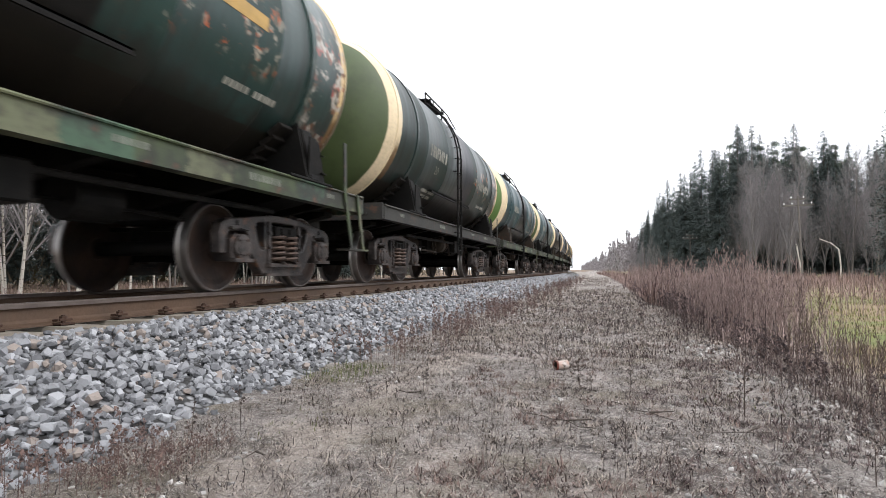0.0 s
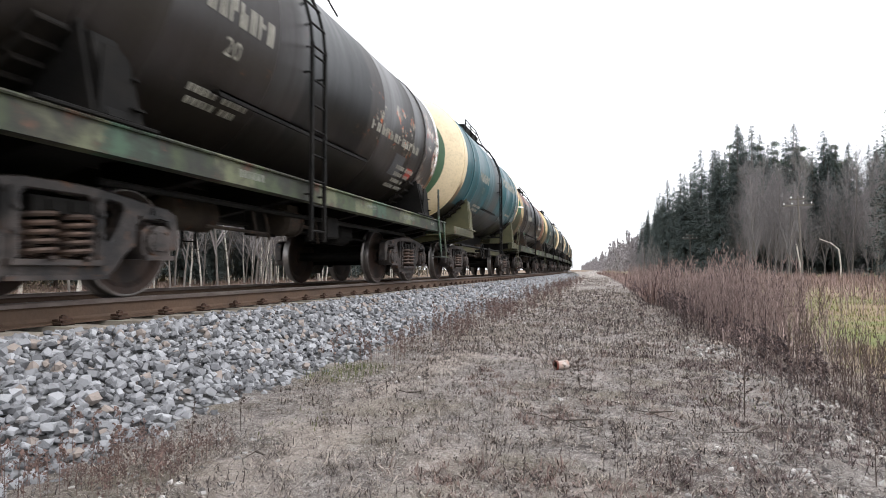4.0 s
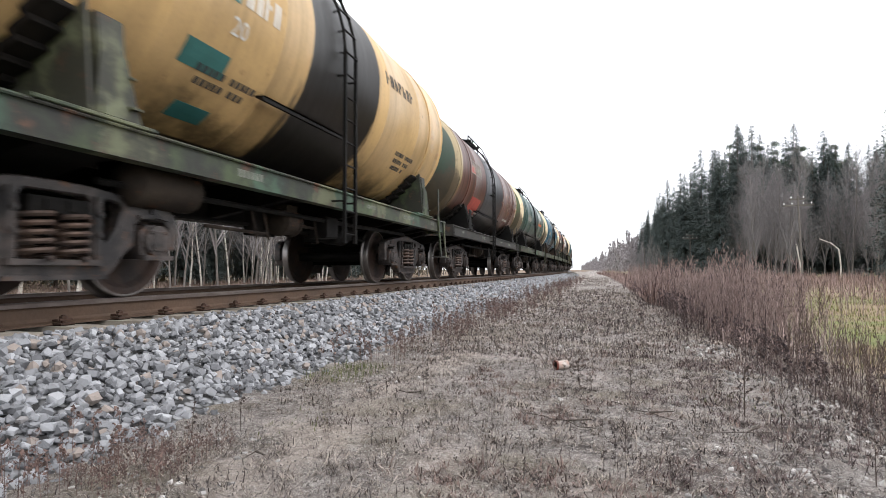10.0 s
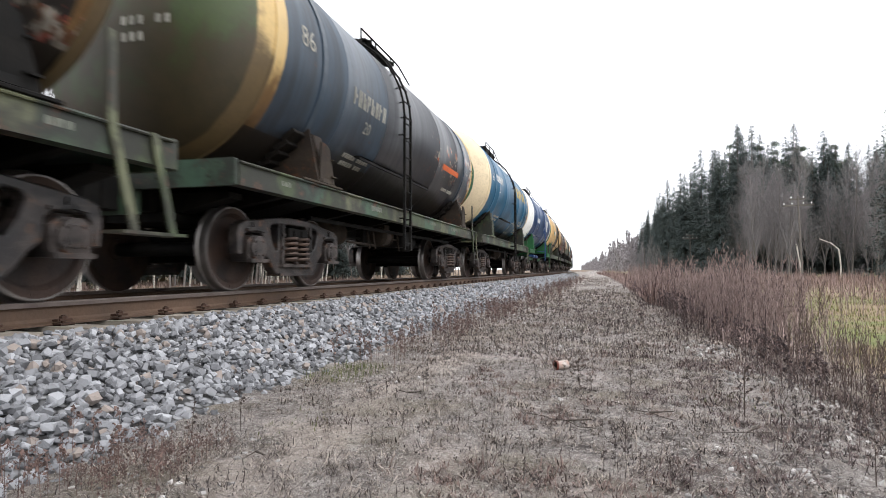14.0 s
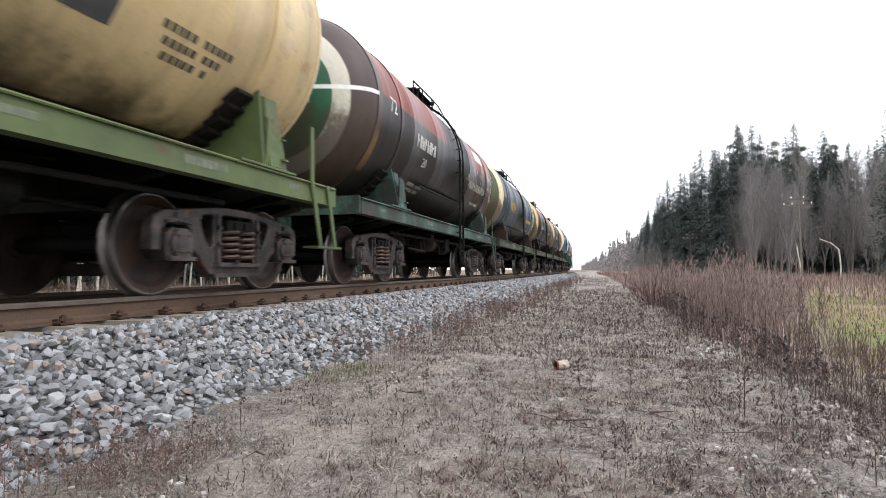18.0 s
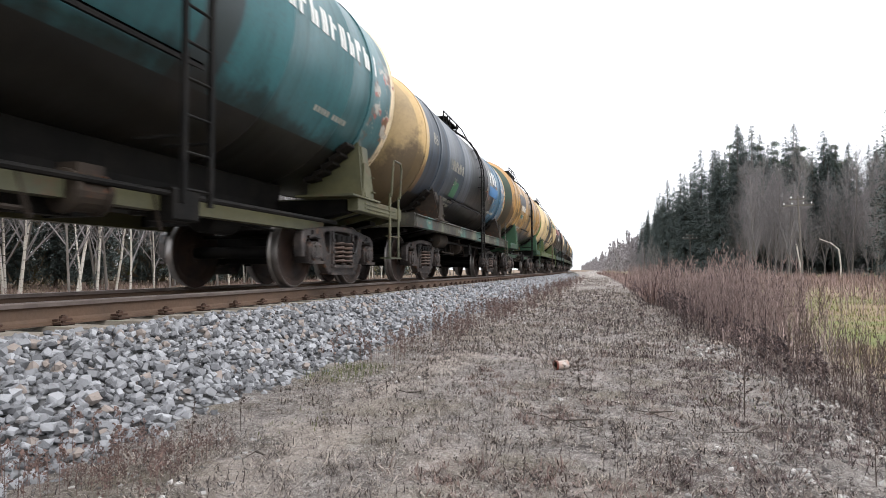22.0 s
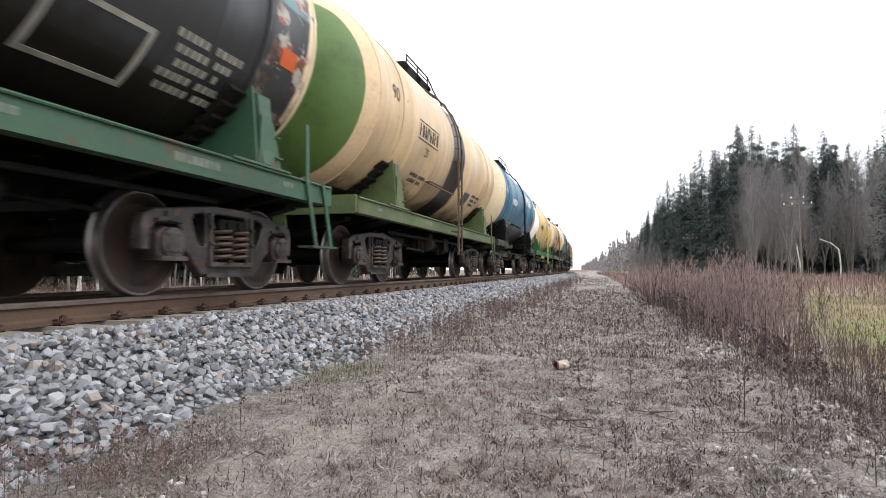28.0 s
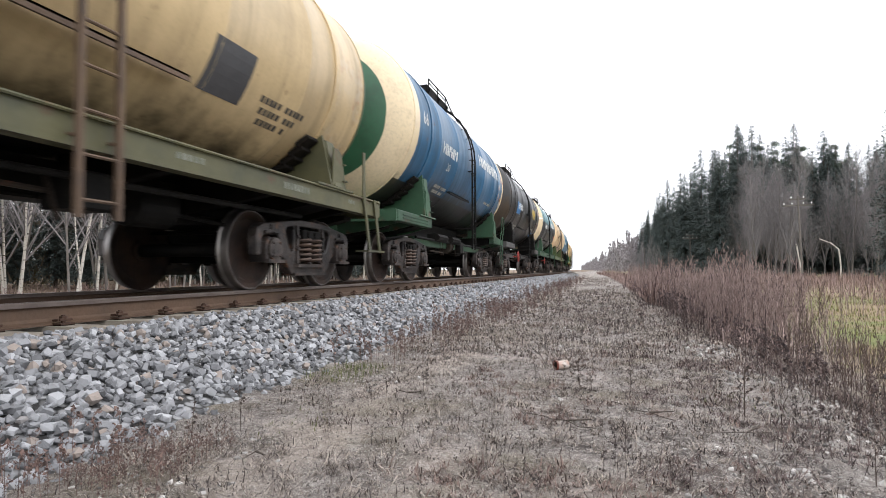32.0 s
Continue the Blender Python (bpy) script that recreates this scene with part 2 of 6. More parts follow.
class Form:
    """Vertices and faces of one mesh."""

    def __init__(self):
        self.v, self.f = [], []

    def add(self, verts, faces):
        o = len(self.v)
        self.v += [tuple(p) for p in verts]
        self.f += [tuple(i + o for i in q) for q in faces]
        return self

    def box(self, x0, x1, y0, y1, z0, z1, cut=0.0):
        """A block; cut: width of the bevel along its long edges in y."""
        if cut:
            c = cut
            prof = [(x0 + c, z0), (x1 - c, z0), (x1, z0 + c), (x1, z1 - c), (x1 - c, z1), (x0 + c, z1), (x0, z1 - c), (x0, z0 + c)]
            return self.prism(prof, y0, y1)
        return self.add([(x, y, z) for x in (x0, x1) for y in (y0, y1) for z in (z0, z1)],
                        [(0, 1, 3, 2), (4, 6, 7, 5), (0, 4, 5, 1), (2, 3, 7, 6), (0, 2, 6, 4), (1, 5, 7, 3)])

    def prism(self, prof, lo, hi, axis="y"):
        """An outline swept along an axis; the outline gives the other two coordinates in order."""
        def at(p, w):
            return (p[0], w, p[1]) if axis == "y" else (w, p[0], p[1]) if axis == "x" else (p[0], p[1], w)
        n = len(prof)
        self.add([at(p, lo) for p in prof] + [at(p, hi) for p in prof],
                 [tuple(range(n)), tuple(range(2 * n - 1, n - 1, -1))] + [(i, (i + 1) % n, (i + 1) % n + n, i + n) for i in range(n)])
        return self

    def rod(self, a, b, r, n=8, r2=None):
        a, b = Vector(a), Vector(b)
        q = (b - a).to_track_quat("Z", "Y")
        r2 = r if r2 is None else r2
        ring = [q @ Vector((math.cos(6.28319 * i / n), math.sin(6.28319 * i / n), 0)) for i in range(n)]
        return self.add([a + d * r for d in ring] + [b + d * r2 for d in ring],
                        [tuple(range(n - 1, -1, -1)), tuple(range(n, 2 * n))] + [(i, (i + 1) % n, (i + 1) % n + n, i + n) for i in range(n)])

    def path(self, pts, r, n=6):
        for a, b in zip(pts, pts[1:]):
            self.rod(a, b, r, n)
        return self

    def turn(self, prof, n=48, axis="y", centre=(0, 0, 0)):
        """A profile of (along, radius) turned round an axis."""
        cx, cy, cz = centre
        vs = []
        for a, r in prof:
            for i in range(n):
                u, w = r * math.cos(2 * math.pi * i / n), r * math.sin(2 * math.pi * i / n)
                vs.append((cx + u, cy + a, cz + w) if axis == "y" else (cx + a, cy + u, cz + w) if axis == "x" else (cx + u, cy + w, cz + a))
        fs = [(k * n + i, k * n + (i + 1) % n, (k + 1) * n + (i + 1) % n, (k + 1) * n + i) for k in range(len(prof) - 1) for i in range(n)]
        return self.add(vs, fs)

    def mesh(self, name, smooth=False):
        me = bpy.data.meshes.new(name)
        me.from_pydata(self.v, [], self.f)
        bm = bmesh.new()
        bm.from_mesh(me)
        bmesh.ops.recalc_face_normals(bm, faces=bm.faces)
        for f in bm.faces:
            f.smooth = smooth
        if smooth:
            for e in bm.edges:
                e.smooth = len(e.link_faces) == 2 and e.calc_face_angle(0) < 0.6
        bm.to_mesh(me)
        bm.free()
        me.materials.append(None)
        return me


def part(name, me, material, parent, label="", m=None):
    """One mesh object under a thing or a part."""
    ob = new(name, me)
    ob.material_slots[0].link = "OBJECT"
    ob.material_slots[0].material = material
    ob.parent = parent
    if m is not None:
        ob.matrix_basis = m
    return tagged(ob, label)


def thing(name, label, category, group="", kind="", m=None):
    ob = new(name)
    ob.empty_display_size = 0.2
    if m is not None:
        ob.matrix_basis = m
    return tagged(ob, label, category, group, kind)


# ---- wagon meshes ----
FLIP = Matrix.Diagonal((-1, 1, 1, 1))


def helix(r, wire, z0, z1, turns, n=14):
    f = Form()
    pts = []
    for i in range(int(turns * n) + 1):
        a = 6.28319 * i / n
        pts.append((r * math.cos(a), r * math.sin(a), z0 + (z1 - z0) * i / (turns * n)))
    k = 6
    vs, fs = [], []
    for i, p in enumerate(pts):
        a = 6.28319 * i / n
        for j in range(k):
            w = 6.28319 * j / k
            rr = wire * math.cos(w)
            vs.append((p[0] + rr * math.cos(a), p[1] + rr * math.sin(a), p[2] + wire * math.sin(w)))
    for i in range(len(pts) - 1):
        for j in range(k):
            fs.append((i * k + j, i * k + (j + 1) % k, (i + 1) * k + (j + 1) % k, (i + 1) * k + j))
    return f.add(vs, fs)


def bar_yz(f, pts, w, x0, x1):
    """A bent bar of width w in the y-z plane, between x0 and x1."""
    for (ya, za), (yb, zb) in zip(pts, pts[1:]):
        d = math.hypot(yb - ya, zb - za)
        ny, nz = -(zb - za) / d * w / 2, (yb - ya) / d * w / 2
        ey, ez = (yb - ya) / d * w * 0.25, (zb - za) / d * w * 0.25
        f.prism([(ya + ny - ey, za + nz - ez), (yb + ny + ey, zb + nz + ez), (yb - ny + ey, zb - nz + ez), (ya - ny - ey, za - nz - ez)], x0, x1, "x")


def cut_plate(outer, holes, x0, x1, name):
    """A cast plate in the y-z plane with openings, between x0 and x1."""
    bm = bmesh.new()
    edges = []
    for loop in [outer, *holes]:
        vs = [bm.verts.new((x0, y, z)) for y, z in loop]
        edges += [bm.edges.new((vs[i], vs[(i + 1) % len(vs)])) for i in range(len(vs))]
    bmesh.ops.triangle_fill(bm, edges=edges, use_beauty=True)
    made = bmesh.ops.extrude_face_region(bm, geom=bm.faces[:])
    bmesh.ops.translate(bm, verts=[v for v in made["geom"] if isinstance(v, bmesh.types.BMVert)], vec=(x1 - x0, 0, 0))
    bmesh.ops.recalc_face_normals(bm, faces=bm.faces)
    sharp = [e for e in bm.edges if len(e.link_faces) == 2 and e.calc_face_angle(0) > 0.9]
    bmesh.ops.bevel(bm, geom=sharp, offset=0.012, segments=1, affect="EDGES")
    me = bpy.data.meshes.new(name)
    bm.to_mesh(me)
    bm.free()
    me.materials.append(None)
    return me


def side_frame_mesh():
    half = [(0.0, 0.885), (0.28, 0.88), (0.55, 0.85), (0.85, 0.81), (1.1, 0.78), (1.2, 0.73), (1.23, 0.62), (1.22, 0.41), (1.14, 0.41), (1.125, 0.6), (1.06, 0.655), (0.8, 0.66),
            (0.735, 0.61), (0.725, 0.44), (0.62, 0.36), (0.53, 0.25), (0.45, 0.185), (0.3, 0.165), (0.0, 0.165)]
    outer = half + [(-y, z) for y, z in half[-2:0:-1]]
    holes = [[(-0.3, 0.31), (0.3, 0.31), (0.3, 0.74), (0.25, 0.795), (-0.25, 0.795), (-0.3, 0.74)]]
    for s in (1, -1):
        holes.append([(s * y, z) for y, z in ((0.4, 0.75), (0.43, 0.79), (0.56, 0.77), (0.6, 0.72), (0.55, 0.58), (0.47, 0.47), (0.42, 0.46), (0.4, 0.5))])
    me = cut_plate(outer, holes, 0.99, 1.12, "side_frame")
    f = Form()
    f.v, f.f = [tuple(v.co) for v in me.vertices], [tuple(p.vertices) for p in me.polygons]
    # spring seat, rims and lugs
    f.box(0.94, 1.19, -0.4, 0.4, 0.27, 0.312)
    f.box(0.96, 1.15, -0.42, 0.42, 0.165, 0.2)
    for s in (-1, 1):
        f.box(1.1, 1.145, s * 0.345 - 0.025, s * 0.345 + 0.025, 0.32, 0.8)
        f.box(1.1, 1.14, s * 0.93 - 0.03, s * 0.93 + 0.03, 0.69, 0.77)
        f.rod((1.1, s * 0.345, 0.5), (1.165, s * 0.345, 0.5), 0.024, 6)
        f.rod((1.1, s * 0.345, 0.66), (1.165, s * 0.345, 0.66), 0.024, 6)
    bar_yz(f, [(0.76, 0.68), (0.95, 0.7), (1.08, 0.68)], 0.03, 1.11, 1.15)
    bar_yz(f, [(-0.76, 0.68), (-0.95, 0.7), (-1.08, 0.68)], 0.03, 1.11, 1.15)
    return f.mesh("side_frame")


def axle_box_mesh():
    f = Form()
    f.prism([(-0.155, 0.33), (0.155, 0.33), (0.175, 0.42), (0.175, 0.56), (0.1, 0.62), (-0.1, 0.62), (-0.175, 0.56), (-0.175, 0.42)], 0.93, 1.15, "x")
    f.turn([(1.15, 0.145), (1.185, 0.135), (1.19, 0.09), (1.2, 0.085), (1.2, 0.001)], 18, "x", (0, 0, 0.478))
    for i in range(4):
        a = math.pi / 4 + i * math.pi / 2
        f.rod((1.18, 0.105 * math.cos(a), 0.478 + 0.105 * math.sin(a)), (1.205, 0.105 * math.cos(a), 0.478 + 0.105 * math.sin(a)), 0.017, 6)
    f.box(1.14, 1.2, -0.17, 0.17, 0.32, 0.36)
    return f.mesh("axle_box")


def wheelset_meshes():
    disc, tread, axle = Form(), Form(), Form()
    for s in (1,):
        prof = [(0.72, 0.05), (0.72, 0.12), (0.755, 0.13), (0.775, 0.36), (0.725, 0.42), (0.715, 0.47), (0.717, 0.496)]
        outer = [(0.845, 0.40), (0.80, 0.36), (0.785, 0.2), (0.815, 0.14), (0.855, 0.13), (0.86, 0.05)]
        disc.turn([(s * a, r) for a, r in prof], 44, "x")
        disc.turn([(s * 0.848, 0.455), *[(s * a, r) for a, r in outer]], 44, "x")
        tread.turn([(s * a, r) for a, r in [(0.717, 0.496), (0.73, 0.506), (0.745, 0.5), (0.757, 0.481), (0.835, 0.476), (0.848, 0.468), (0.848, 0.455)]], 44, "x")
        # chalk mark and drilled lug show the turning
        disc.box(s * 0.846 - 0.004, s * 0.846 + 0.004, -0.02, 0.05, 0.415, 0.435)
    axle.turn([(-1.05, 0.065), (-0.86, 0.075), (-0.6, 0.085), (0, 0.08), (0.6, 0.085), (0.86, 0.075), (1.05, 0.065)], 16, "x")
    return disc.mesh("wheel", True), tread.mesh("tread", True), axle.mesh("axle", True)


def shell_mesh(R, zc, half=4.78):
    f = Form()
    prof = []
    for y in (-half, -half + 0.012, -3.2, -3.19, -3.18, -1.6, -1.59, -1.58, 0, 1.58, 1.59, 1.6, 3.18, 3.19, 3.2, half - 0.012, half):
        r = R
        if abs(abs(y) - 3.19) < 0.004 or abs(abs(y) - 1.59) < 0.004:
            r = R + 0.006
        if abs(abs(y) - half) < 0.004:
            r = R + 0.012
        prof.append((y - TAIL if y < -4 else y, r))
    f.turn([(-half - TAIL, R - 0.02), *prof, (half, R - 0.02)], 72, "y", (0, 0, zc))
    return f.mesh("tank_shell", True)


def cap_mesh(R, zc, s, half=4.78, depth=0.6):
    f = Form()
    half += TAIL if s < 0 else 0
    prof = [(s * (half + 0.004), R + 0.014), (s * (half + 0.03), R + 0.014), (s * (half + 0.034), R - 0.004)]
    prof += [(s * (half + 0.034 + depth * math.sin(a)), (R - 0.004) * math.cos(a)) for a in [i * math.pi / 2 / 12 for i in range(1, 12)]]
    prof.append((s * (half + 0.034 + depth), 0.001))
    f.turn(prof, 72, "y", (0, 0, zc))
    return f.mesh("end_cap", True)


def strap_mesh(R, zc, at, w=0.055):
    f = Form()
    n = 40
    vs, fs = [], []
    for i in range(n + 1):
        a = radians(-38 + 256 * i / n)
        for r in (R + 0.004, R + 0.02):
            for y in (-w, w):
                vs.append((r * math.cos(a), y, zc + r * math.sin(a)))
    for i in range(n):
        o = 4 * i
        fs += [(o, o + 4, o + 5, o + 1), (o + 2, o + 3, o + 7, o + 6), (o, o + 2, o + 6, o + 4), (o + 1, o + 5, o + 7, o + 3)]
    f.add(vs, fs)
    # tightening bolts down to the saddles
    for s in (-1, 1):
        a = radians(-38)
        x, z = (R + 0.02) * math.cos(a), zc + (R + 0.02) * math.sin(a)
        f.rod((s * x, 0, z + 0.03), (s * (x + 0.05), 0, z - 0.42), 0.022, 8)
        f.box(s * x - 0.05, s * x + 0.05, -0.07, 0.07, z - 0.06, z + 0.02)
        f.box(s * (x + 0.03) - 0.05, s * (x + 0.03) + 0.05, -0.07, 0.07, z - 0.22, z - 0.18)
    f.v = [(x, y + at, z) for x, y, z in f.v]
    return f.mesh("strap")


def saddle_mesh(R, zc, deck):
    """Bracket that carries the tank on one side: two gusset plates, a sloping web, a foot."""
    f = Form()
    arc = [((R + 0.06) * math.cos(radians(d)), zc + (R + 0.06) * math.sin(radians(d))) for d in range(-66, -34, 6)]
    prof = [(arc[0][0], deck), (1.46, deck), (1.46, deck + 0.06), (arc[-1][0] + 0.05, arc[-1][1])] + arc[::-1]
    for y in (0.02, 0.26):
        f.prism(prof, y, y + 0.022)
    f.prism([(1.44, deck + 0.05), (1.475, deck + 0.05), (arc[-1][0] + 0.06, arc[-1][1]), (arc[-1][0] + 0.03, arc[-1][1])], 0.04, 0.26)
    f.box(arc[0][0] - 0.05, 1.53, -0.54, 0.5, deck, deck + 0.03, 0.006)
    f.prism([(-0.02, deck), (0.44, deck), (0.4, deck + 0.08), (0.26, deck + 0.5), (0.16, deck + 0.56), (0.02, deck + 0.56)], 1.44, 1.46, "x")
    f.prism([(arc[0][0] - 0.1, deck), (1.46, deck), (1.47, deck + 0.06), (arc[-1][0] + 0.06, arc[-1][1] + 0.05), (arc[-1][0] - 0.02, arc[-1][1])] + arc[-2::-1] + [(arc[0][0] - 0.1, arc[0][1] - 0.03)], -0.08, -0.05)
    for z in (0.14, 0.36):
        f.box(1.3, 1.5, 0.28, 0.42 - z * 0.3, deck + z, deck + z + 0.018)
    return f.mesh("saddle")


def block_mesh():
    return Form().box(-0.1, 0.1, -0.13, 0.13, -0.032, 0.032, 0.01).mesh("timber_block")


def ladder_mesh(R, zc, bottom):
    f = Form()
    half = 0.165
    for y in (-half, half):
        f.box(R + 0.06, R + 0.1, y - 0.022, y + 0.022, bottom, zc + 0.05)
    z = bottom + 0.12
    while z < zc:
        f.rod((R + 0.08, -half, z), (R + 0.08, half, z), 0.013, 6)
        z += 0.3
    # upper part follows the shell
    for d in range(0, 64, 10):
        a, b = radians(d), radians(d + 10)
        for y in (-half, half):
            f.rod(((R + 0.08) * math.cos(a), y, zc + (R + 0.08) * math.sin(a)), ((R + 0.08) * math.cos(b), y, zc + (R + 0.08) * math.sin(b)), 0.02, 6)
        f.rod(((R + 0.1) * math.cos(a), -half, zc + (R + 0.1) * math.sin(a)), ((R + 0.1) * math.cos(a), half, zc + (R + 0.1) * math.sin(a)), 0.014, 6)
        f.rod((R * math.cos(a), -half, zc + R * math.sin(a)), ((R + 0.1) * math.cos(a), -half, zc + (R + 0.1) * math.sin(a)), 0.012, 5)
    for z in (bottom + 0.55, zc - 0.3):
        for y in (-half, half):
            f.rod((1.2, y, z), (R + 0.08, y, z), 0.014, 5)
    return f.mesh("ladder")


def platform_mesh(R, zc, wide):
    f = Form()
    top = zc + R
    for i in range(5 if wide else 3):
        x = (-0.62 + 0.31 * i) if wide else (0.35 + 0.16 * i)
        f.box(x - 0.07, x + 0.07, -1.4 if wide else -0.75, 0.5 if wide else 0.75, top + 0.1 - abs(x) * 0.06, top + 0.13 - abs(x) * 0.06)
    if wide:
        f.box(0.72, 0.75, -1.4, 0.5, top - 0.06, top + 0.16)
        f.box(-0.7, 0.75, -1.43, -1.4, top + 0.0, top + 0.16)
    for y in (-1.3, -0.4, 0.4) if wide else (-0.6, 0.6):
        f.box(-0.7, 0.8, y - 0.03, y + 0.03, top + 0.02, top + 0.1)
        f.rod((0.75, y, top - 0.4), (0.75, y, top + 0.1), 0.022, 6)
        f.rod((-0.65, y, top - 0.3), (-0.65, y, top + 0.1), 0.022, 6)
    return f.mesh("platform")


def railing_mesh(R, zc, wide):
    f = Form()
    top = zc + R + 0.1
    x, h = (0.78, 0.2) if wide else (0.8, 0.02)
    ys = (-1.4, -0.6, 0.2) if wide else (-1.1, -0.4, 0.4)
    for y in ys:
        f.rod((x, y, top - 0.3), (x, y, top + h), 0.018, 6)
    f.rod((x, ys[0], top + h), (x, ys[-1], top + h), 0.016, 6)
    f.rod((x, ys[0], top + h * 0.5), (x, ys[-1], top + h * 0.5), 0.012, 6)
    f.path([(x, ys[-1], top + h), (x + 0.1, ys[-1] + 0.2, top - 0.1), (x + 0.32, ys[-1] + 0.25, top - 0.5)], 0.016)
    return f.mesh("railing")


def hatch_mesh(R, zc):
    f = Form()
    top = zc + R
    f.turn([(top - 0.1, 0.36), (top + 0.16, 0.36), (top + 0.165, 0.4), (top + 0.2, 0.4), (top + 0.25, 0.25), (top + 0.26, 0.001)], 24, "z")
    for i in range(6):
        a = i * 1.0472
        f.rod((0.41 * math.cos(a), 0.41 * math.sin(a), top + 0.06), (0.41 * math.cos(a), 0.41 * math.sin(a), top + 0.25), 0.025, 6)
    f.turn([(top - 0.05, 0.1), (top + 0.2, 0.1), (top + 0.24, 0.06), (top + 0.24, 0.001)], 12, "z", (0.0, 0.8, 0))
    f.turn([(top - 0.05, 0.08), (top + 0.16, 0.08), (top + 0.18, 0.001)], 12, "z", (0.25, -0.7, 0))
    return f.mesh("hatch", True)


def sill_mesh(z0=1.06, z1=1.30, half=5.43):
    """Side sill: a channel beam with its lips and stiffeners."""
    f = Form()
    f.prism([(1.36, z0), (1.5, z0), (1.5, z1), (1.36, z1), (1.36, z1 - 0.015), (1.485, z1 - 0.015), (1.485, z0 + 0.015), (1.36, z0 + 0.015)], -half - TAIL, half)
    f.prism([(1.5, z1 - 0.03), (1.525, z1 - 0.03), (1.53, z1 - 0.018), (1.505, z1 + 0.002), (1.45, z1 + 0.004), (1.45, z1)], -half - TAIL, half)
    return f.mesh("side_sill")


DECK_PLATE = Form().box(0.002, 1.37, -5.42 - TAIL, 5.42, 1.27, 1.29).mesh("deck_plate")


def bearer_mesh(z0=1.06, z1=1.27):
    return Form().prism([(0.2, 0.86), (1.36, z0 + 0.012), (1.36, z1), (0.2, z1)], -0.06, 0.06).mesh("cross_bearer")


BEARER = bearer_mesh()


def end_deck_mesh(s):
    """Short side sill over a bogie, on the frameless kind."""
    f = Form()
    a, b = s * 5.43 - (TAIL if s < 0 else 0), s * 3.6
    lo, hi = min(a, b), max(a, b)
    f.box(1.34, 1.5, lo, hi, 1.09, 1.285, 0.012)
    f.box(1.49, 1.512, lo + 0.25, hi - 0.25, 1.145, 1.17)
    f.box(1.49, 1.512, lo + 0.25, hi - 0.25, 1.205, 1.23)
    f.box(0.2, 1.36, lo, hi, 1.262, 1.28)
    for y in (lo + 0.3, (lo + hi) / 2, hi - 0.06):
        f.prism([(0.2, 0.86), (1.0, 0.98), (1.48, 1.1), (1.48, 1.27), (0.2, 1.27)], y - 0.02, y + 0.02)
    return f.mesh("end_deck")


def low_sill_mesh():
    f = Form()
    f.prism([(0.92, 0.77), (1.06, 0.77), (1.06, 0.95), (0.92, 0.95)], -3.4, 3.4)
    return f.mesh("low_sill")


def centre_sill_mesh():
    f = Form()
    f.box(-0.22, 0.22, -5.4, 5.4, 0.86, 1.2)
    return f.mesh("centre_sill")


def end_beam_mesh(s, z0, z1):
    f = Form()
    y = s * 5.44 - (TAIL if s < 0 else 0)
    f.box(-1.49, 1.49, min(y, y + s * 0.06), max(y, y + s * 0.06), z0, z1, 0.015)
    f.prism([(-0.36, 0.8), (0.36, 0.8), (0.36, z0), (-0.36, z0)], min(y, y + s * 0.05), max(y, y + s * 0.05))
    for x in (-1.2, -0.6, 0.6, 1.2):
        f.rod((x, y, z0 + 0.1), (x, y + s * 0.08, z0 + 0.1), 0.02, 6)
    return f.mesh("end_beam")


def coupler_mesh(s):
    f = Form()
    y = s * 5.44
    e = s * 6.0
    f.box(-0.09, 0.09, min(y, e - s * 0.12), max(y, e - s * 0.12), 0.92, 1.08, 0.02)
    f.prism([(-0.2, e - s * 0.3), (0.02, e - s * 0.34), (0.2, e - s * 0.2), (0.2, e), (0.05, e), (0.02, e - s * 0.14), (-0.1, e - s * 0.12), (-0.2, e)], 0.84, 1.16, "z")
    f.path([(-0.45, y, 1.0), (-0.45, y + s * 0.2, 0.75), (-0.35, e, 0.62)], 0.028, 8)
    return f.mesh("coupler")


def step_mesh():
    """Corner step and handrail at one end of a wagon, on the side towards +x."""
    f = Form()
    for y in (0.0, 0.42):
        f.box(1.5, 1.515, y - 0.035, y + 0.035, 0.42, 1.5)
    f.box(1.36, 1.54, -0.05, 0.47, 0.42, 0.445)
    f.box(1.44, 1.52, -0.02, 0.44, 0.78, 0.8)
    f.path([(1.53, 0.0, 1.45), (1.56, 0.0, 1.95), (1.56, 0.05, 2.05), (1.56, 0.37, 2.05), (1.56, 0.42, 1.95), (1.53, 0.42, 1.45)], 0.018, 6)
    return f.mesh("step_rail")


def post_mesh():
    f = Form()
    f.prism([(0.2, 0.52), (0.28, 0.52), (0.05, 1.3), (0.03, 1.95), (-0.05, 1.95), (-0.03, 1.3)], 1.515, 1.535, "x")
    f.prism([(0.6, 0.52), (0.68, 0.52), (0.46, 1.3), (0.38, 1.3)], 1.515, 1.535, "x")
    f.box(1.36, 1.56, 0.1, 0.76, 0.505, 0.53)
    return f.mesh("step_post")


def rail_bar_mesh(R, zc, y0, y1):
    f = Form()
    a = radians(-36)
    x, z = (R + 0.03) * math.cos(a), zc + (R + 0.03) * math.sin(a)
    f.box(x - 0.01, x + 0.1, y0, y1, z - 0.03, z - 0.012)
    f.box(x + 0.085, x + 0.1, y0, y1, z - 0.07, z - 0.012)
    return f.mesh("drip_ledge")


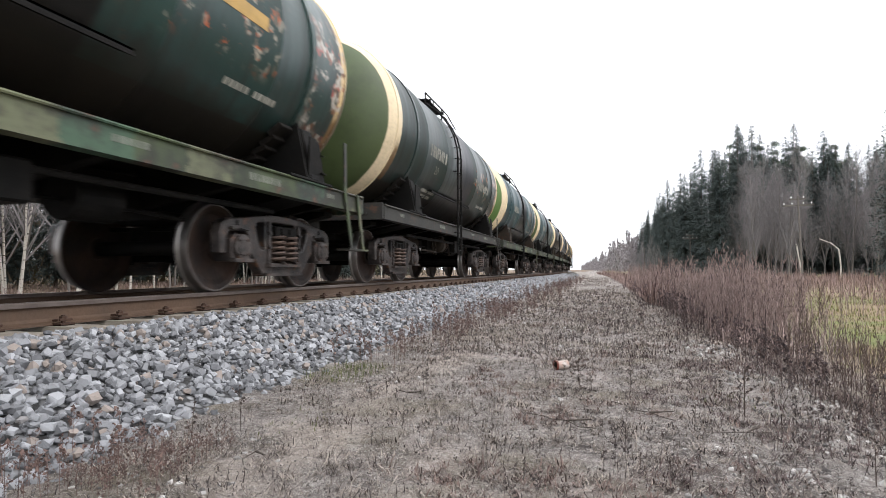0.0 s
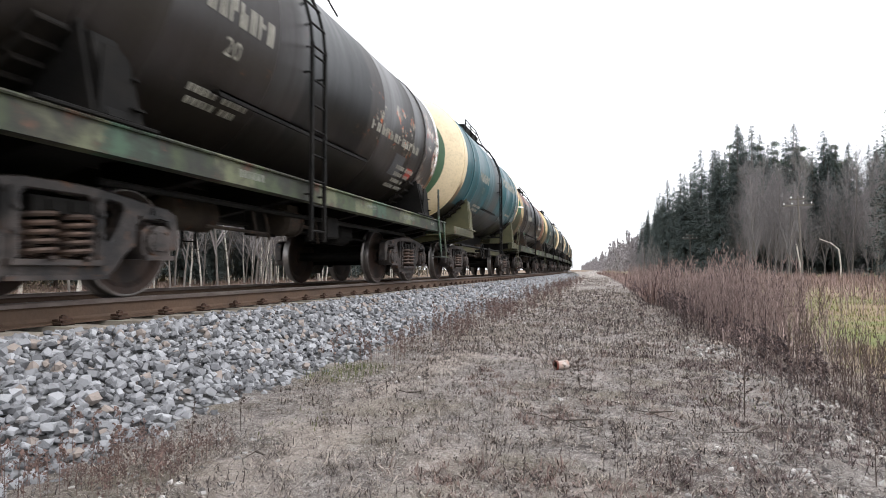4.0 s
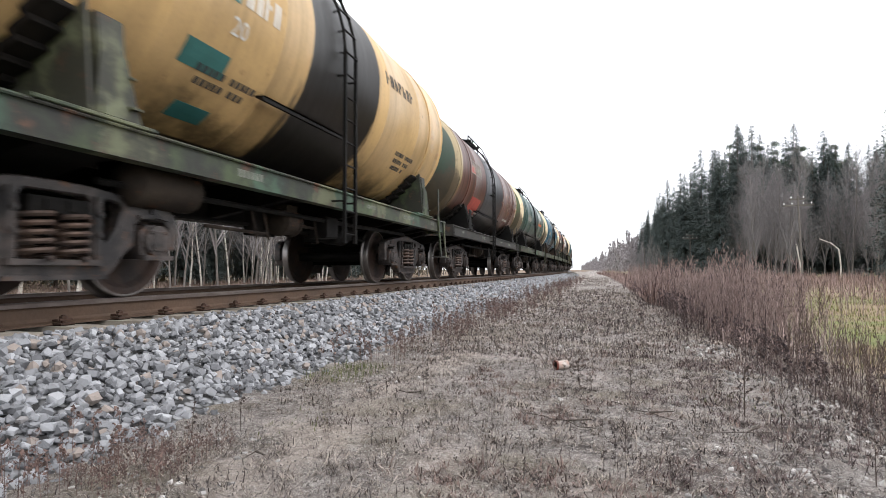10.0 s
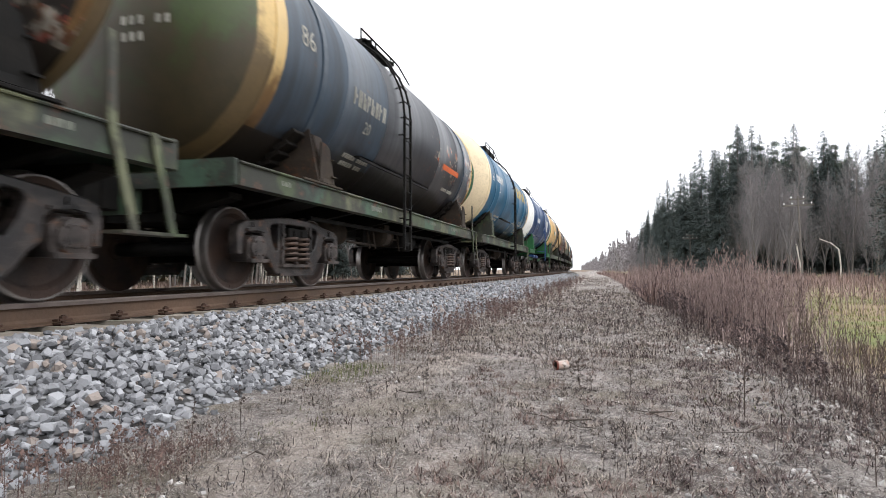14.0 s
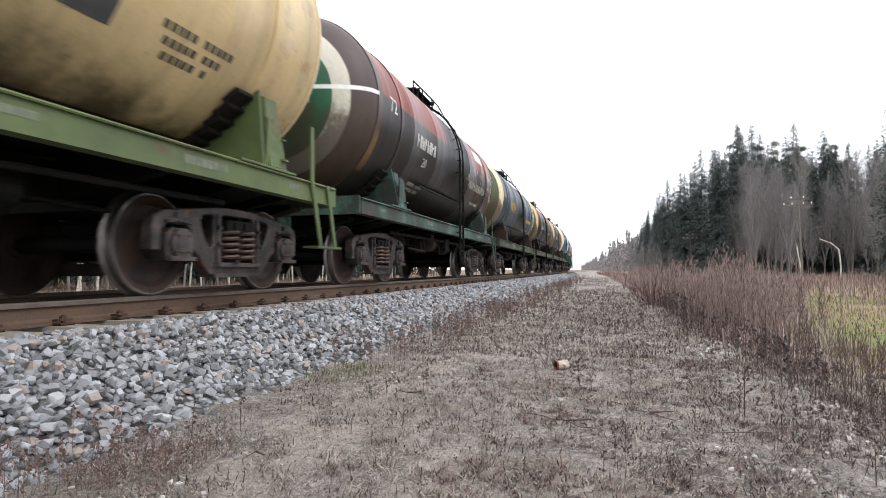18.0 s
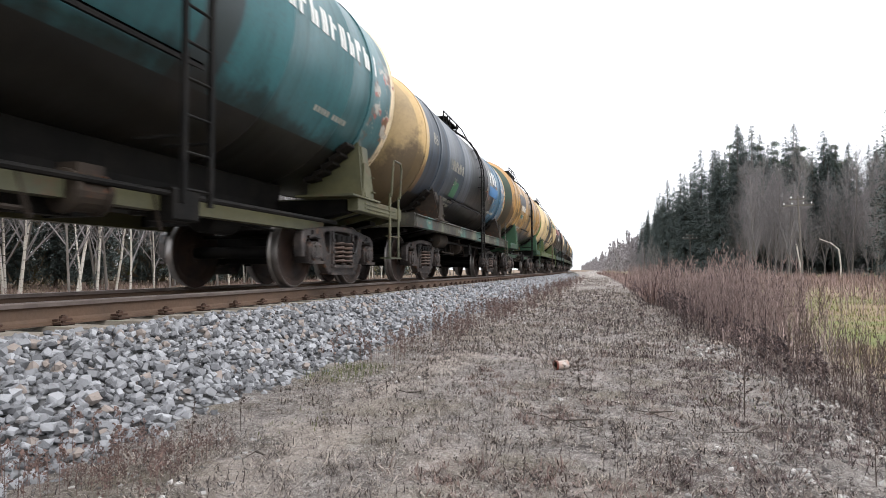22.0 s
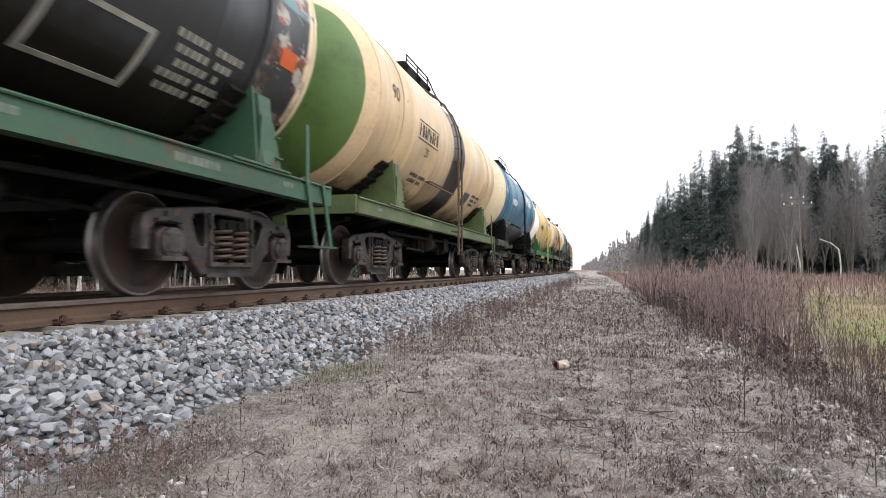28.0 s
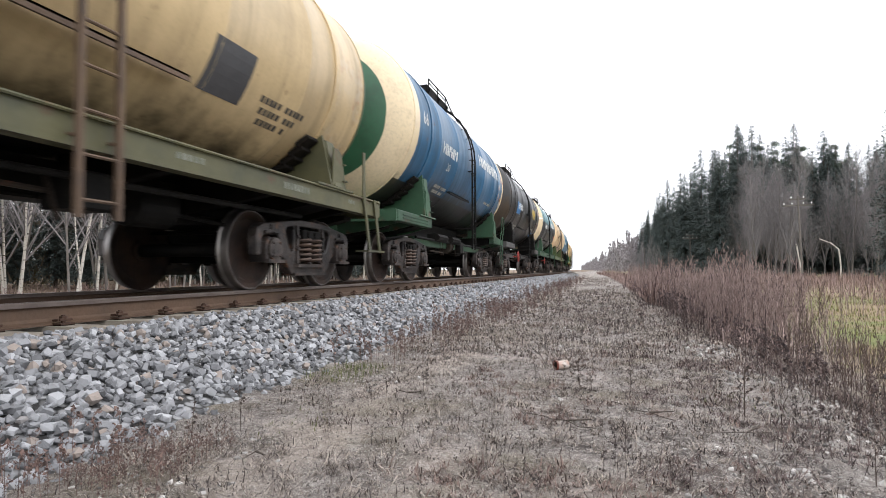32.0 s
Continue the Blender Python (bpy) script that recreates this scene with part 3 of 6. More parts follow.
def brake_gear_mesh():
    f = Form()
    f.turn([(-0.05, 0.001), (-0.05, 0.19), (0.0, 0.2), (0.42, 0.2), (0.46, 0.16), (0.47, 0.001)], 20, "y", (0.75, 1.2, 0.83))
    f.rod((0.75, -2.6, 0.78), (0.75, 1.2, 0.8), 0.022, 6)
    f.rod((0.75, 1.6, 0.8), (0.75, 2.7, 0.74), 0.022, 6)
    f.rod((1.15, -3.6, 0.92), (1.15, 3.6, 0.92), 0.03, 8)
    f.box(0.68, 0.82, -1.0, -0.5, 0.66, 0.95)
    f.box(0.9, 1.2, 0.2, 0.55, 0.68, 0.98, 0.02)
    return f.mesh("brake_gear", False)


def reservoir_mesh(x, y, z):
    f = Form()
    f.turn([(-0.06, 0.001), (0.0, 0.15), (0.05, 0.19), (0.75, 0.19), (0.8, 0.15), (0.86, 0.001)], 20, "y", (x, y, z))
    for q in (0.2, 0.6):
        f.turn([(q, 0.195), (q + 0.05, 0.195)], 20, "y", (x, y, z))
    return f.mesh("air_reservoir", True)


def brake_cylinder_mesh():
    f = Form()
    f.turn([(-0.02, 0.001), (-0.02, 0.1), (0.0, 0.17), (0.04, 0.175), (0.045, 0.15), (0.3, 0.15), (0.305, 0.175), (0.34, 0.17), (0.4, 0.06), (0.4, 0.001)], 20, "y", (1.0, -0.75, 0.83))
    f.rod((1.0, -0.35, 0.83), (1.0, 0.5, 0.8), 0.022, 6)
    f.box(0.9, 1.1, -0.7, -0.45, 0.93, 1.05)
    for y in (-1.4, -1.15, 0.1):
        f.rod((1.05, y, 0.95), (1.05, y + 0.12, 0.6), 0.018, 6)
    f.rod((1.05, -2.2, 0.68), (1.05, -1.1, 0.66), 0.02, 6)
    return f.mesh("brake_cylinder")


def hand_wheel_mesh():
    f = Form()
    n = 20
    for i in range(n):
        a, b = 6.28319 * i / n, 6.28319 * (i + 1) / n
        f.rod((1.42, 0.21 * math.cos(a), 0.21 * math.sin(a)), (1.42, 0.21 * math.cos(b), 0.21 * math.sin(b)), 0.02, 6)
    for i in range(4):
        a = 1.5708 * i + 0.5
        f.rod((1.42, 0, 0), (1.42, 0.21 * math.cos(a), 0.21 * math.sin(a)), 0.014, 5)
    f.rod((1.2, 0, 0), (1.46, 0, 0), 0.03, 8)
    return f.mesh("hand_brake_wheel")


def bolster_mesh():
    f = Form()
    f.prism([(-1.16, 0.64), (-0.85, 0.56), (-0.5, 0.38), (0.5, 0.38), (0.85, 0.56), (1.16, 0.64), (1.16, 0.75), (0.4, 0.78), (-0.4, 0.78), (-1.16, 0.75)], -0.24, 0.24)
    f.turn([(0.76, 0.26), (0.85, 0.24), (0.85, 0.001)], 20, "z")
    for s in (-1, 1):
        for y in (-0.13, 0.05):
            f.box(s * 1.165 - 0.012, s * 1.165 + 0.012, y, y + 0.08, 0.66, 0.73)
    for s in (-1, 1):
        f.box(-0.85, 0.85, s * 0.36 - 0.05, s * 0.36 + 0.05, 0.33, 0.43)
        for x in (-0.78, 0.78):
            f.prism([(s * 0.40, 0.3), (s * 0.46, 0.3), (s * 0.47, 0.62), (s * 0.40, 0.62)], x - 0.05, x + 0.05, "x")
        f.rod((0.86, s * 0.7, 0.71), (-0.86, s * 0.7, 0.71), 0.03, 6)
    return f.mesh("bogie")


MESH = {}
for kind, R_, zc_ in (("a", 1.51, 2.89), ("b", 1.6, 3.07), ("c", 1.6, 3.07)):
    MESH[kind] = dict(shell=shell_mesh(R_, zc_), back=cap_mesh(R_, zc_, -1), front=cap_mesh(R_, zc_, 1), strap={y: strap_mesh(R_, zc_, y) for y in (-3.9, 3.9)},
                      saddle=saddle_mesh(R_, zc_, 1.28 if kind == "b" else 1.3), ladder=ladder_mesh(R_, zc_, 0.76 if kind == "b" else 0.58),
                      platform=platform_mesh(R_, zc_, kind != "a"), railing=railing_mesh(R_, zc_, kind != "a"), hatch=hatch_mesh(R_, zc_), ledge=rail_bar_mesh(R_, zc_, *((-2.4, 1.25) if kind == "a" else (-1.75, 0.3))), R=R_, zc=zc_)
SIDE_FRAME, AXLE_BOX, BOLSTER = side_frame_mesh(), axle_box_mesh(), bolster_mesh()
WHEELS, TREADS, AXLE = wheelset_meshes()
COIL = helix(0.115, 0.021, 0.312, 0.64, 5.2).mesh("spring", True)
SILL, LOW_SILL, CENTRE, GEAR, TANKLET, HANDWHEEL, STEP, POST, BLOCK = (sill_mesh(), low_sill_mesh(), centre_sill_mesh(), brake_gear_mesh(),
                                                                     {"in": reservoir_mesh(0.62, -2.4, 0.84), "out": reservoir_mesh(1.12, -3.3, 0.95)}, hand_wheel_mesh(), step_mesh(), post_mesh(), block_mesh())
CYLINDER = brake_cylinder_mesh()
DECKS = {s: end_deck_mesh(s) for s in (-1, 1)}
BEAMS = {(s, k): end_beam_mesh(s, *((1.08, 1.29) if k == "b" else (1.05, 1.32))) for s in (-1, 1) for k in "abc"}
COUPLERS = {s: coupler_mesh(s) for s in (-1, 1)}
f = Form()
for y, count in ((-4.9, 3), (-2.3, 6), (0.9, 5), (2.6, 8), (4.3, 3)):
    for i in range(count):
        f.box(1.499, 1.503, y + i * 0.075, y + i * 0.075 + 0.045, 1.14 + 0.02 * (count % 2), 1.215)
SILL_MARKS = f.mesh("sill_lettering")
INNER = Form().prism([(1.12, 0.74), (1.26, 0.74), (1.26, 0.76), (1.15, 0.78), (1.15, 1.05), (1.12, 1.05)], -2.7, 2.7).mesh("inner_beam")
BOARD = Form().prism([(1.44, 0.9), (1.5, 0.94), (1.52, 1.04), (1.49, 1.055), (1.47, 0.96), (1.43, 0.925)], 0.0, 0.82).mesh("side_board")
TAG = worn("old_yellow_board_paint", (0.55, 0.34, 0.1), (0.4, 0.25, 0.08), 4.0, 0.6, rust=RUST)
FAINT = worn("faint_sill_lettering", (0.24, 0.25, 0.21), (0.1, 0.11, 0.085), 7.0, 0.7)
CROSS_BAR = Form().box(0.2, 0.93, -0.05, 0.05, 0.8, 0.93).mesh("cross_bar")
# added dark web, only closes the bright gap between tank and low sill
GAP_WEB = Form().prism([(-0.2, 1.19), (0.2, 1.19), (0.26, 1.5), (-0.26, 1.5)], -3.6, 3.6).mesh("tank_keel")
DRAFT = Form().box(-0.45, 0.45, 2.6, 5.3, 0.76, 0.855, 0.01).mesh("draft_sill")
CROSS = Form().prism([(-1.3, 1.08), (-0.5, 0.92), (0.5, 0.92), (1.3, 1.08), (1.3, 1.26), (-1.3, 1.26)], 3.6, 4.2).mesh("body_bolster")
STIFF = Form().prism([(-1.1, 1.0), (-0.5, 0.86), (0.5, 0.86), (1.1, 1.0), (1.1, 1.06), (-1.1, 1.06)], 5.03, 5.27).mesh("end_stiffener")
SIDE_BOX = Form().prism([(0.98, 0.93), (1.2, 0.9), (1.27, 0.94), (1.29, 1.0), (1.24, 1.06), (1.15, 1.08), (0.98, 1.06)], 0.0, 0.82).mesh("side_box")
ROLLING = []
WAGONS = []


def curved(y0, y1, z0, z1, R, zc, lift=0.006):
    """A thin plate of paint on the shell; z is measured along the shell's curve from the axis height."""
    f = Form()
    n = max(2, int(abs(z1 - z0) / 0.12) + 1)
    vs = []
    for i in range(n + 1):
        a = (z0 + (z1 - z0) * i / n) / R
        for r in (R - 0.002, R + lift):
            vs += [(r * math.cos(a), y0, zc + r * math.sin(a)), (r * math.cos(a), y1, zc + r * math.sin(a))]
    fs = [(2, 3, 1, 0), (4 * n, 4 * n + 1, 4 * n + 3, 4 * n + 2)]
    for i in range(n):
        o = 4 * i
        fs += [(o + 2, o + 6, o + 7, o + 3), (o, o + 1, o + 5, o + 4), (o, o + 4, o + 6, o + 2), (o + 1, o + 3, o + 7, o + 5)]
    return f.add(vs, fs)


def marks(spec, R, zc):
    """Bars for a row of characters: spec (y, along the curve, character height, count, slot, filled share)."""
    f = Form()
    y, z, h, count, slot, share = spec
    for i in range(count):
        if share < 1 and i % 9 == 5:
            continue
        a, b = y + i * slot + slot * 0.05 * (i * 7 % 3), y + i * slot + slot * (0.62 + 0.04 * (i * 5 % 3))
        cut = z + h * (0.44 + 0.05 * (i * 3 % 4))
        stroke = (b - a) * (0.44 if h >= 0.3 else 0.36)
        bars = [(a, b, z, z + h)] if h < 0.12 else [(a, a + stroke, z, z + h), (b - stroke, b, z if i % 3 else cut, z + h if i % 2 else cut + h * 0.2)]
        for ya, yb, lo, hi in bars:
            w = curved(ya, yb, lo, hi, R, zc)
            f.add(w.v, w.f)
    return f


def figures(text, size, y, z, R, zc):
    """Numerals in the built-in face, wrapped on the shell."""
    cu = bpy.data.curves.new("figures", "FONT")
    cu.body, cu.size, cu.resolution_u = text, size, 2
    ob = new("figures", cu)
    me = bpy.data.meshes.new_from_object(ob.evaluated_get(bpy.context.evaluated_depsgraph_get()))
    bpy.data.objects.remove(ob)
    for v in me.vertices:
        a = (z + v.co.y) / R
        v.co = ((R + 0.007) * math.cos(a), y + v.co.x, zc + (R + 0.007) * math.sin(a))
    me.materials.clear()
    me.materials.append(None)
    return me


def bogie(wagon, y):
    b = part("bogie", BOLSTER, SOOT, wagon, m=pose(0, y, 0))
    for s in (0, 180):
        part("side_frame", SIDE_FRAME, BOGIE, b, "grimy cast steel side frame", pose(0, 0, 0, 0, 0, s))
        for yy in (-0.925, 0.925):
            part("axle_box", AXLE_BOX, BOGIE, b, "oily axle box with bolted cover", pose(0, -yy if s else yy, 0, 0, 0, s))
        for yy in (-0.145, 0.145):
            part("spring", COIL, SPRING, b, "rusty coil spring", pose(1.08 if s == 0 else -1.08, yy, 0))
    for yy in (-0.925, 0.925):
        # the bright tread and the axle turn with the wheels
        w = part("wheelset", AXLE, SOOT, wagon, "axle with its two wheels", pose(0, y + yy, 0.4785))
        ROLLING.append((w, y + yy, len(WAGONS)))
        for s in (0, 180):
            part("wheel", WHEELS, WHEEL, w, "brown steel wheel", pose(0, 0, 0, 0, 0, s))
            part("tread", TREADS, TREAD, w, "shiny worn tread", pose(0, 0, 0, 0, 0, s))
    return b


def tank_wagon(k, kind, label, paint, cap, frame_paint, extras=(), wheel_red=False, ladder=None, strap=None, blocks=None, ledge=True, hand_wheel=False, boards=False, ladder_y=None, side_boxes=None):
    M = MESH[kind]
    R, zc = M["R"], M["zc"]
    ly = ladder_y if ladder_y is not None else -0.85 if kind == "a" else -0.1
    fp = FRAMES[frame_paint]
    w = thing("tank_wagon", label, "tank wagon", "tank wagons of the freight train")
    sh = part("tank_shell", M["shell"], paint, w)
    part("end_cap", M["back"], cap, sh, "domed tank end")
    part("end_cap", M["front"], cap, sh, "domed tank end")
    part("hatch", M["hatch"], SOOT, sh)
    part("platform", M["platform"], SOOT, w, "dark steel walkway on the tank top")
    part("railing", M["railing"], SOOT, w)
    for s in (0, 180):
        part("ladder", M["ladder"], ladder or SOOT, w, m=pose(0, (ly if s == 0 else -ly), 0, 0, 0, s))
        if ledge:
            part("drip_ledge", M["ledge"], ladder or SOOT, w, m=pose(0, 0, 0, 0, 0, s))
    for y in (-3.9, 3.9):
        part("strap", M["strap"][y], strap or paint, w)
        for s in (0, 180):
            sd = part("saddle", M["saddle"], fp if frame_paint in ("bright", "grass", "aqua", "khaki") or kind == "c" or k in (4, 16) else SOOT if frame_paint == "sooty" or k % 3 == 0 else RUSTED, w, m=pose(0, y, 0, 0, 0, s))
            for i, d in enumerate((-64, -58, -52, -46, -40)):
                a = radians(d)
                part("timber_block", BLOCK, blocks or TIMBER, sd, m=pose((R + 0.05) * math.cos(a), -0.17 - 0.015 * i, zc + (R + 0.05) * math.sin(a), 0, -d - 90 + 16, 0))
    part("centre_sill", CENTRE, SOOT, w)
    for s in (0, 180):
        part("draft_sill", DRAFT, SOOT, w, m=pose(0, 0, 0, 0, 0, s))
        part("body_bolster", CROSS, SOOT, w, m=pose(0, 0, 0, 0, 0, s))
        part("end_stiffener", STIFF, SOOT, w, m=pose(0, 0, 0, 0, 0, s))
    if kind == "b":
        part("tank_keel", GAP_WEB, SOOT, w)
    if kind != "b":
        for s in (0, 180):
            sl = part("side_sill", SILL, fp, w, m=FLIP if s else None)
            # bearers and deck plate near black, underside shade included in their sooty colour
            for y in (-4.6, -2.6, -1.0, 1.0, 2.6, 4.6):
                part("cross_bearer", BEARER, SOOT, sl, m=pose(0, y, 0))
            part("deck_plate", DECK_PLATE, SOOT, sl, "sooty steel deck plate, underside shade in its colour")
    else:
        for s in (0, 180):
            low = part("low_sill", LOW_SILL, fp, w, m=pose(0, 0, 0, 0, 0, s))
            for y in (-2.2, -0.8, 0.8, 2.2):
                part("cross_bar", CROSS_BAR, SOOT, low, m=pose(0, y, 0))
            for e in (-1, 1):
                part("end_deck", DECKS[e], fp, w, m=FLIP if s else None)
    for s in (-1, 1):
        part("end_beam", BEAMS[s, kind], fp, w)
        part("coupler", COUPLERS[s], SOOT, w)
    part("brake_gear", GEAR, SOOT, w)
    part("air_reservoir", TANKLET["out" if k in (5, 8, 17) else "in"], RUSTED, w)
    part("brake_cylinder", CYLINDER, RUSTED, w, "grimy brake cylinder with its rods")
    if wheel_red or hand_wheel:
        part("hand_brake_wheel", HANDWHEEL, RED_PAINT if wheel_red else SOOT, w, "red hand brake wheel" if wheel_red else "", pose(0, -2.0, 0.8))
    if side_boxes:
        for y in (-2.2, -0.9):
            part("side_box", SIDE_BOX, side_boxes, w, "long rounded box on the low sill", pose(0, y, 0))
    # corner steps: a tall one at the leading end on this side
    if boards or kind == "b":
        part("step_rail", STEP, fp, w, "corner step with looped handrail", pose(0, 4.9, 0))
    else:
        part("step_post", POST, fp, w, m=pose(0, 4.78, 0))
    part("step_post", POST, fp, w, m=pose(0, -4.78, 0, 0, 0, 180))
    for y in (-3.9, 3.9):
        bogie(w, y)
    if boards:
        part("inner_beam", INNER, fp, w, "green inner longitudinal beam")
        for y in (-3.1, -2.15):
            part("side_board", BOARD, TAG, w, "yellow board under the sill", pose(0, y, 0))
        part("brace", Form().rod((1.52, 0.35, 2.0), (1.53, 1.05, 1.55), 0.028, 6).mesh("brace"), TAG, w, "yellow brace beside the ladder")
    if kind != "b":
        tagged(part("sill_lettering", SILL_MARKS, FAINT, w, "small painted marks on the sill"), kind="stuff")
    for nm, me, mt, lb in extras(R, zc) if extras else ():
        tagged(part(nm, me, mt, w, lb), kind="stuff" if nm in ("painted_notice", "end_notice", "painted_number") else "")
    WAGONS.append((k, w))
    return w


# ---- the train ----
def lettering(num=PALE, code="", code_mat=None, logo=None, patches=(), small=PALE, underline=False, cap_marks=True, half=4.78, at=(-2.95, -0.28), square=None, rows_far=0):
    """Returns a maker of the painted marks of one wagon. logo: (material, y, arc, height, count, slot)."""

    def make(R, zc):
        out = []
        ny, na = at
        f = marks((ny, na, 0.24, 8, 0.16, 1), R, zc)
        out.append(("painted_number", f.mesh("painted_number"), num, "painted number blocks"))
        if underline:
            u = curved(ny - 0.05, ny + 1.3, na - 0.06, na - 0.04, R, zc)
            u2 = curved(ny - 0.05, ny + 1.3, na + 0.28, na + 0.3, R, zc)
            out.append(("number_line", u.add(u2.v, u2.f).mesh("number_line"), num, "painted lines round the number"))
        out.append(("country_code", figures("20", 0.26, ny + 0.5, na - 0.32, R, zc), num, "painted country code"))
        if code:
            out.append(("tank_code", figures(code, 0.36, -4.5, 0.0, R, zc), code_mat or num, "painted tank type code"))
        if logo:
            mt, y, arc, h, count, slot = logo
            out.append(("company_mark", marks((y, arc - 0.65, h, count, slot, 1), R, zc).mesh("company_mark"), mt, "painted company lettering shapes"))
        for y, arc, rows in ((-2.65, -1.05, 2), (2.75 if rows_far else 2.45, -0.85, rows_far or (3 if small is not PALE else 1))):
            f = Form()
            for i in range(rows):
                g = marks((y + 0.06 * (i % 3), arc - 0.13 * i, 0.075, 11 - 2 * (i % 3), 0.085, 0.9), R, zc)
                f.add(g.v, g.f)
            out.append(("painted_notice", f.mesh("painted_notice"), small, "small painted notice"))
        if square:
            y0, y1, a0, a1 = square
            f = Form()
            for q in ((y0, y1, a0, a0 + 0.05), (y0, y1, a1 - 0.05, a1), (y0, y0 + 0.06, a0 + 0.05, a1 - 0.05), (y1 - 0.06, y1, a0 + 0.05, a1 - 0.05)):
                g = curved(*q, R, zc)
                f.add(g.v, g.f)
            out.append(("painted_square", f.mesh("painted_square"), small, "outlined blank square"))
        for mt, y0, y1, a0, a1 in patches:
            out.append(("paint_patch", curved(y0, y1, a0 - 0.5, a1 - 0.5, R, zc, 0.004).mesh("paint_patch"), mt, "repainted patch"))
        if cap_marks:
            f = Form()
            for i, (z, n) in enumerate(((0.55, 5), (0.38, 8), (0.21, 8), (-0.1, 6), (-0.27, 4))):
                for j in range(n):
                    if j % 4 == 3:
                        continue
                    x = 0.05 + j * 0.1
                    rr = math.hypot(x + 0.03, z) / R
                    y = -(half + TAIL + 0.034 + 0.6 * math.sqrt(max(0.0, 1 - rr * rr)))
                    f.box(x, x + 0.06, y - 0.006, y + 0.03, zc + z, zc + z + 0.09)
            out.append(("end_notice", f.mesh("end_notice"), small, "small painted notice on the tank end"))
        # markings on the side sill
        return out

    return make


def dome(name, c, ring=None, R=1.51, zc=2.89, share=0.8, line=False, outer=None, dirt=0.0):
    """Paint of a tank end: one colour, sooty patches."""
    n = Nodes(name, 0.5)
    fine, big = n.noise(20, 5), n.noise(1.1, 6)
    col = n.mix(n.step(big, 0.4, 0.75), c, tuple(v * 0.55 for v in c))
    x, y, z = n.xyz()
    if ring:
        up = n.math("SUBTRACT", z, zc)
        rad = n.math("SQRT", n.math("ADD", n.math("MULTIPLY", x, x), n.math("MULTIPLY", up, up)))
        rad = n.math("ADD", rad, n.math("MULTIPLY", n.math("SUBTRACT", n.noise(3, 4), 0.5), 0.03))
        col = n.mix(n.step(rad, share * R, share * R + 0.02), col, n.mix(n.math("MULTIPLY", n.step(n.noise(1.6, 7, rough=0.65), 0.5, 0.8), 0.45), ring, (0.2, 0.14, 0.09)))
        if outer:
            col = n.mix(n.step(rad, (share + 0.17) * R, (share + 0.17) * R + 0.03), col, outer)
    if line:
        col = n.mix(n.step(z, zc + 0.1, zc + 0.11), col, n.mix(n.step(z, zc + 0.165, zc + 0.175), WHITE, col))
    if dirt:
        # soot and grease thrown up by the wheels, and old repaint squares
        low = n.math("SUBTRACT", n.noise(1.0, 6, rough=0.65), n.math("MULTIPLY", n.math("SUBTRACT", z, zc), 0.22))
        col = n.mix(n.math("MULTIPLY", n.step(low, 0.42, 0.6), dirt), col, n.mix(n.noise(4, 4), (0.016, 0.012, 0.009), (0.075, 0.045, 0.024)))
    col = n.mix(n.math("MULTIPLY", n.step(fine, 0.4, 0.8), 0.2), col, (0.05, 0.04, 0.03))
    col = n.mix(n.step(n.noise(2.4, 7, rough=0.7), 0.62, 0.72), col, (0.05, 0.04, 0.03))
    n.bump(fine, 0.2, 0.01)
    return n.done(col)


STRAW_PAINT = worn("straw_yellow_paint", (0.66, 0.45, 0.13), (0.45, 0.3, 0.09), 4.0, 0.5, rust=RUST)
CAPS = dict(sage=(0.055, 0.115, 0.06), olive=(0.056, 0.08, 0.026), green=(0.022, 0.095, 0.045), bright=(0.09, 0.16, 0.035), deep=(0.02, 0.045, 0.025), lined=(0.02, 0.115, 0.058), brown=(0.36, 0.25, 0.12), burnt=(0.1, 0.065, 0.035), black=(0.025, 0.025, 0.027))
G, K = "grass", "khaki"
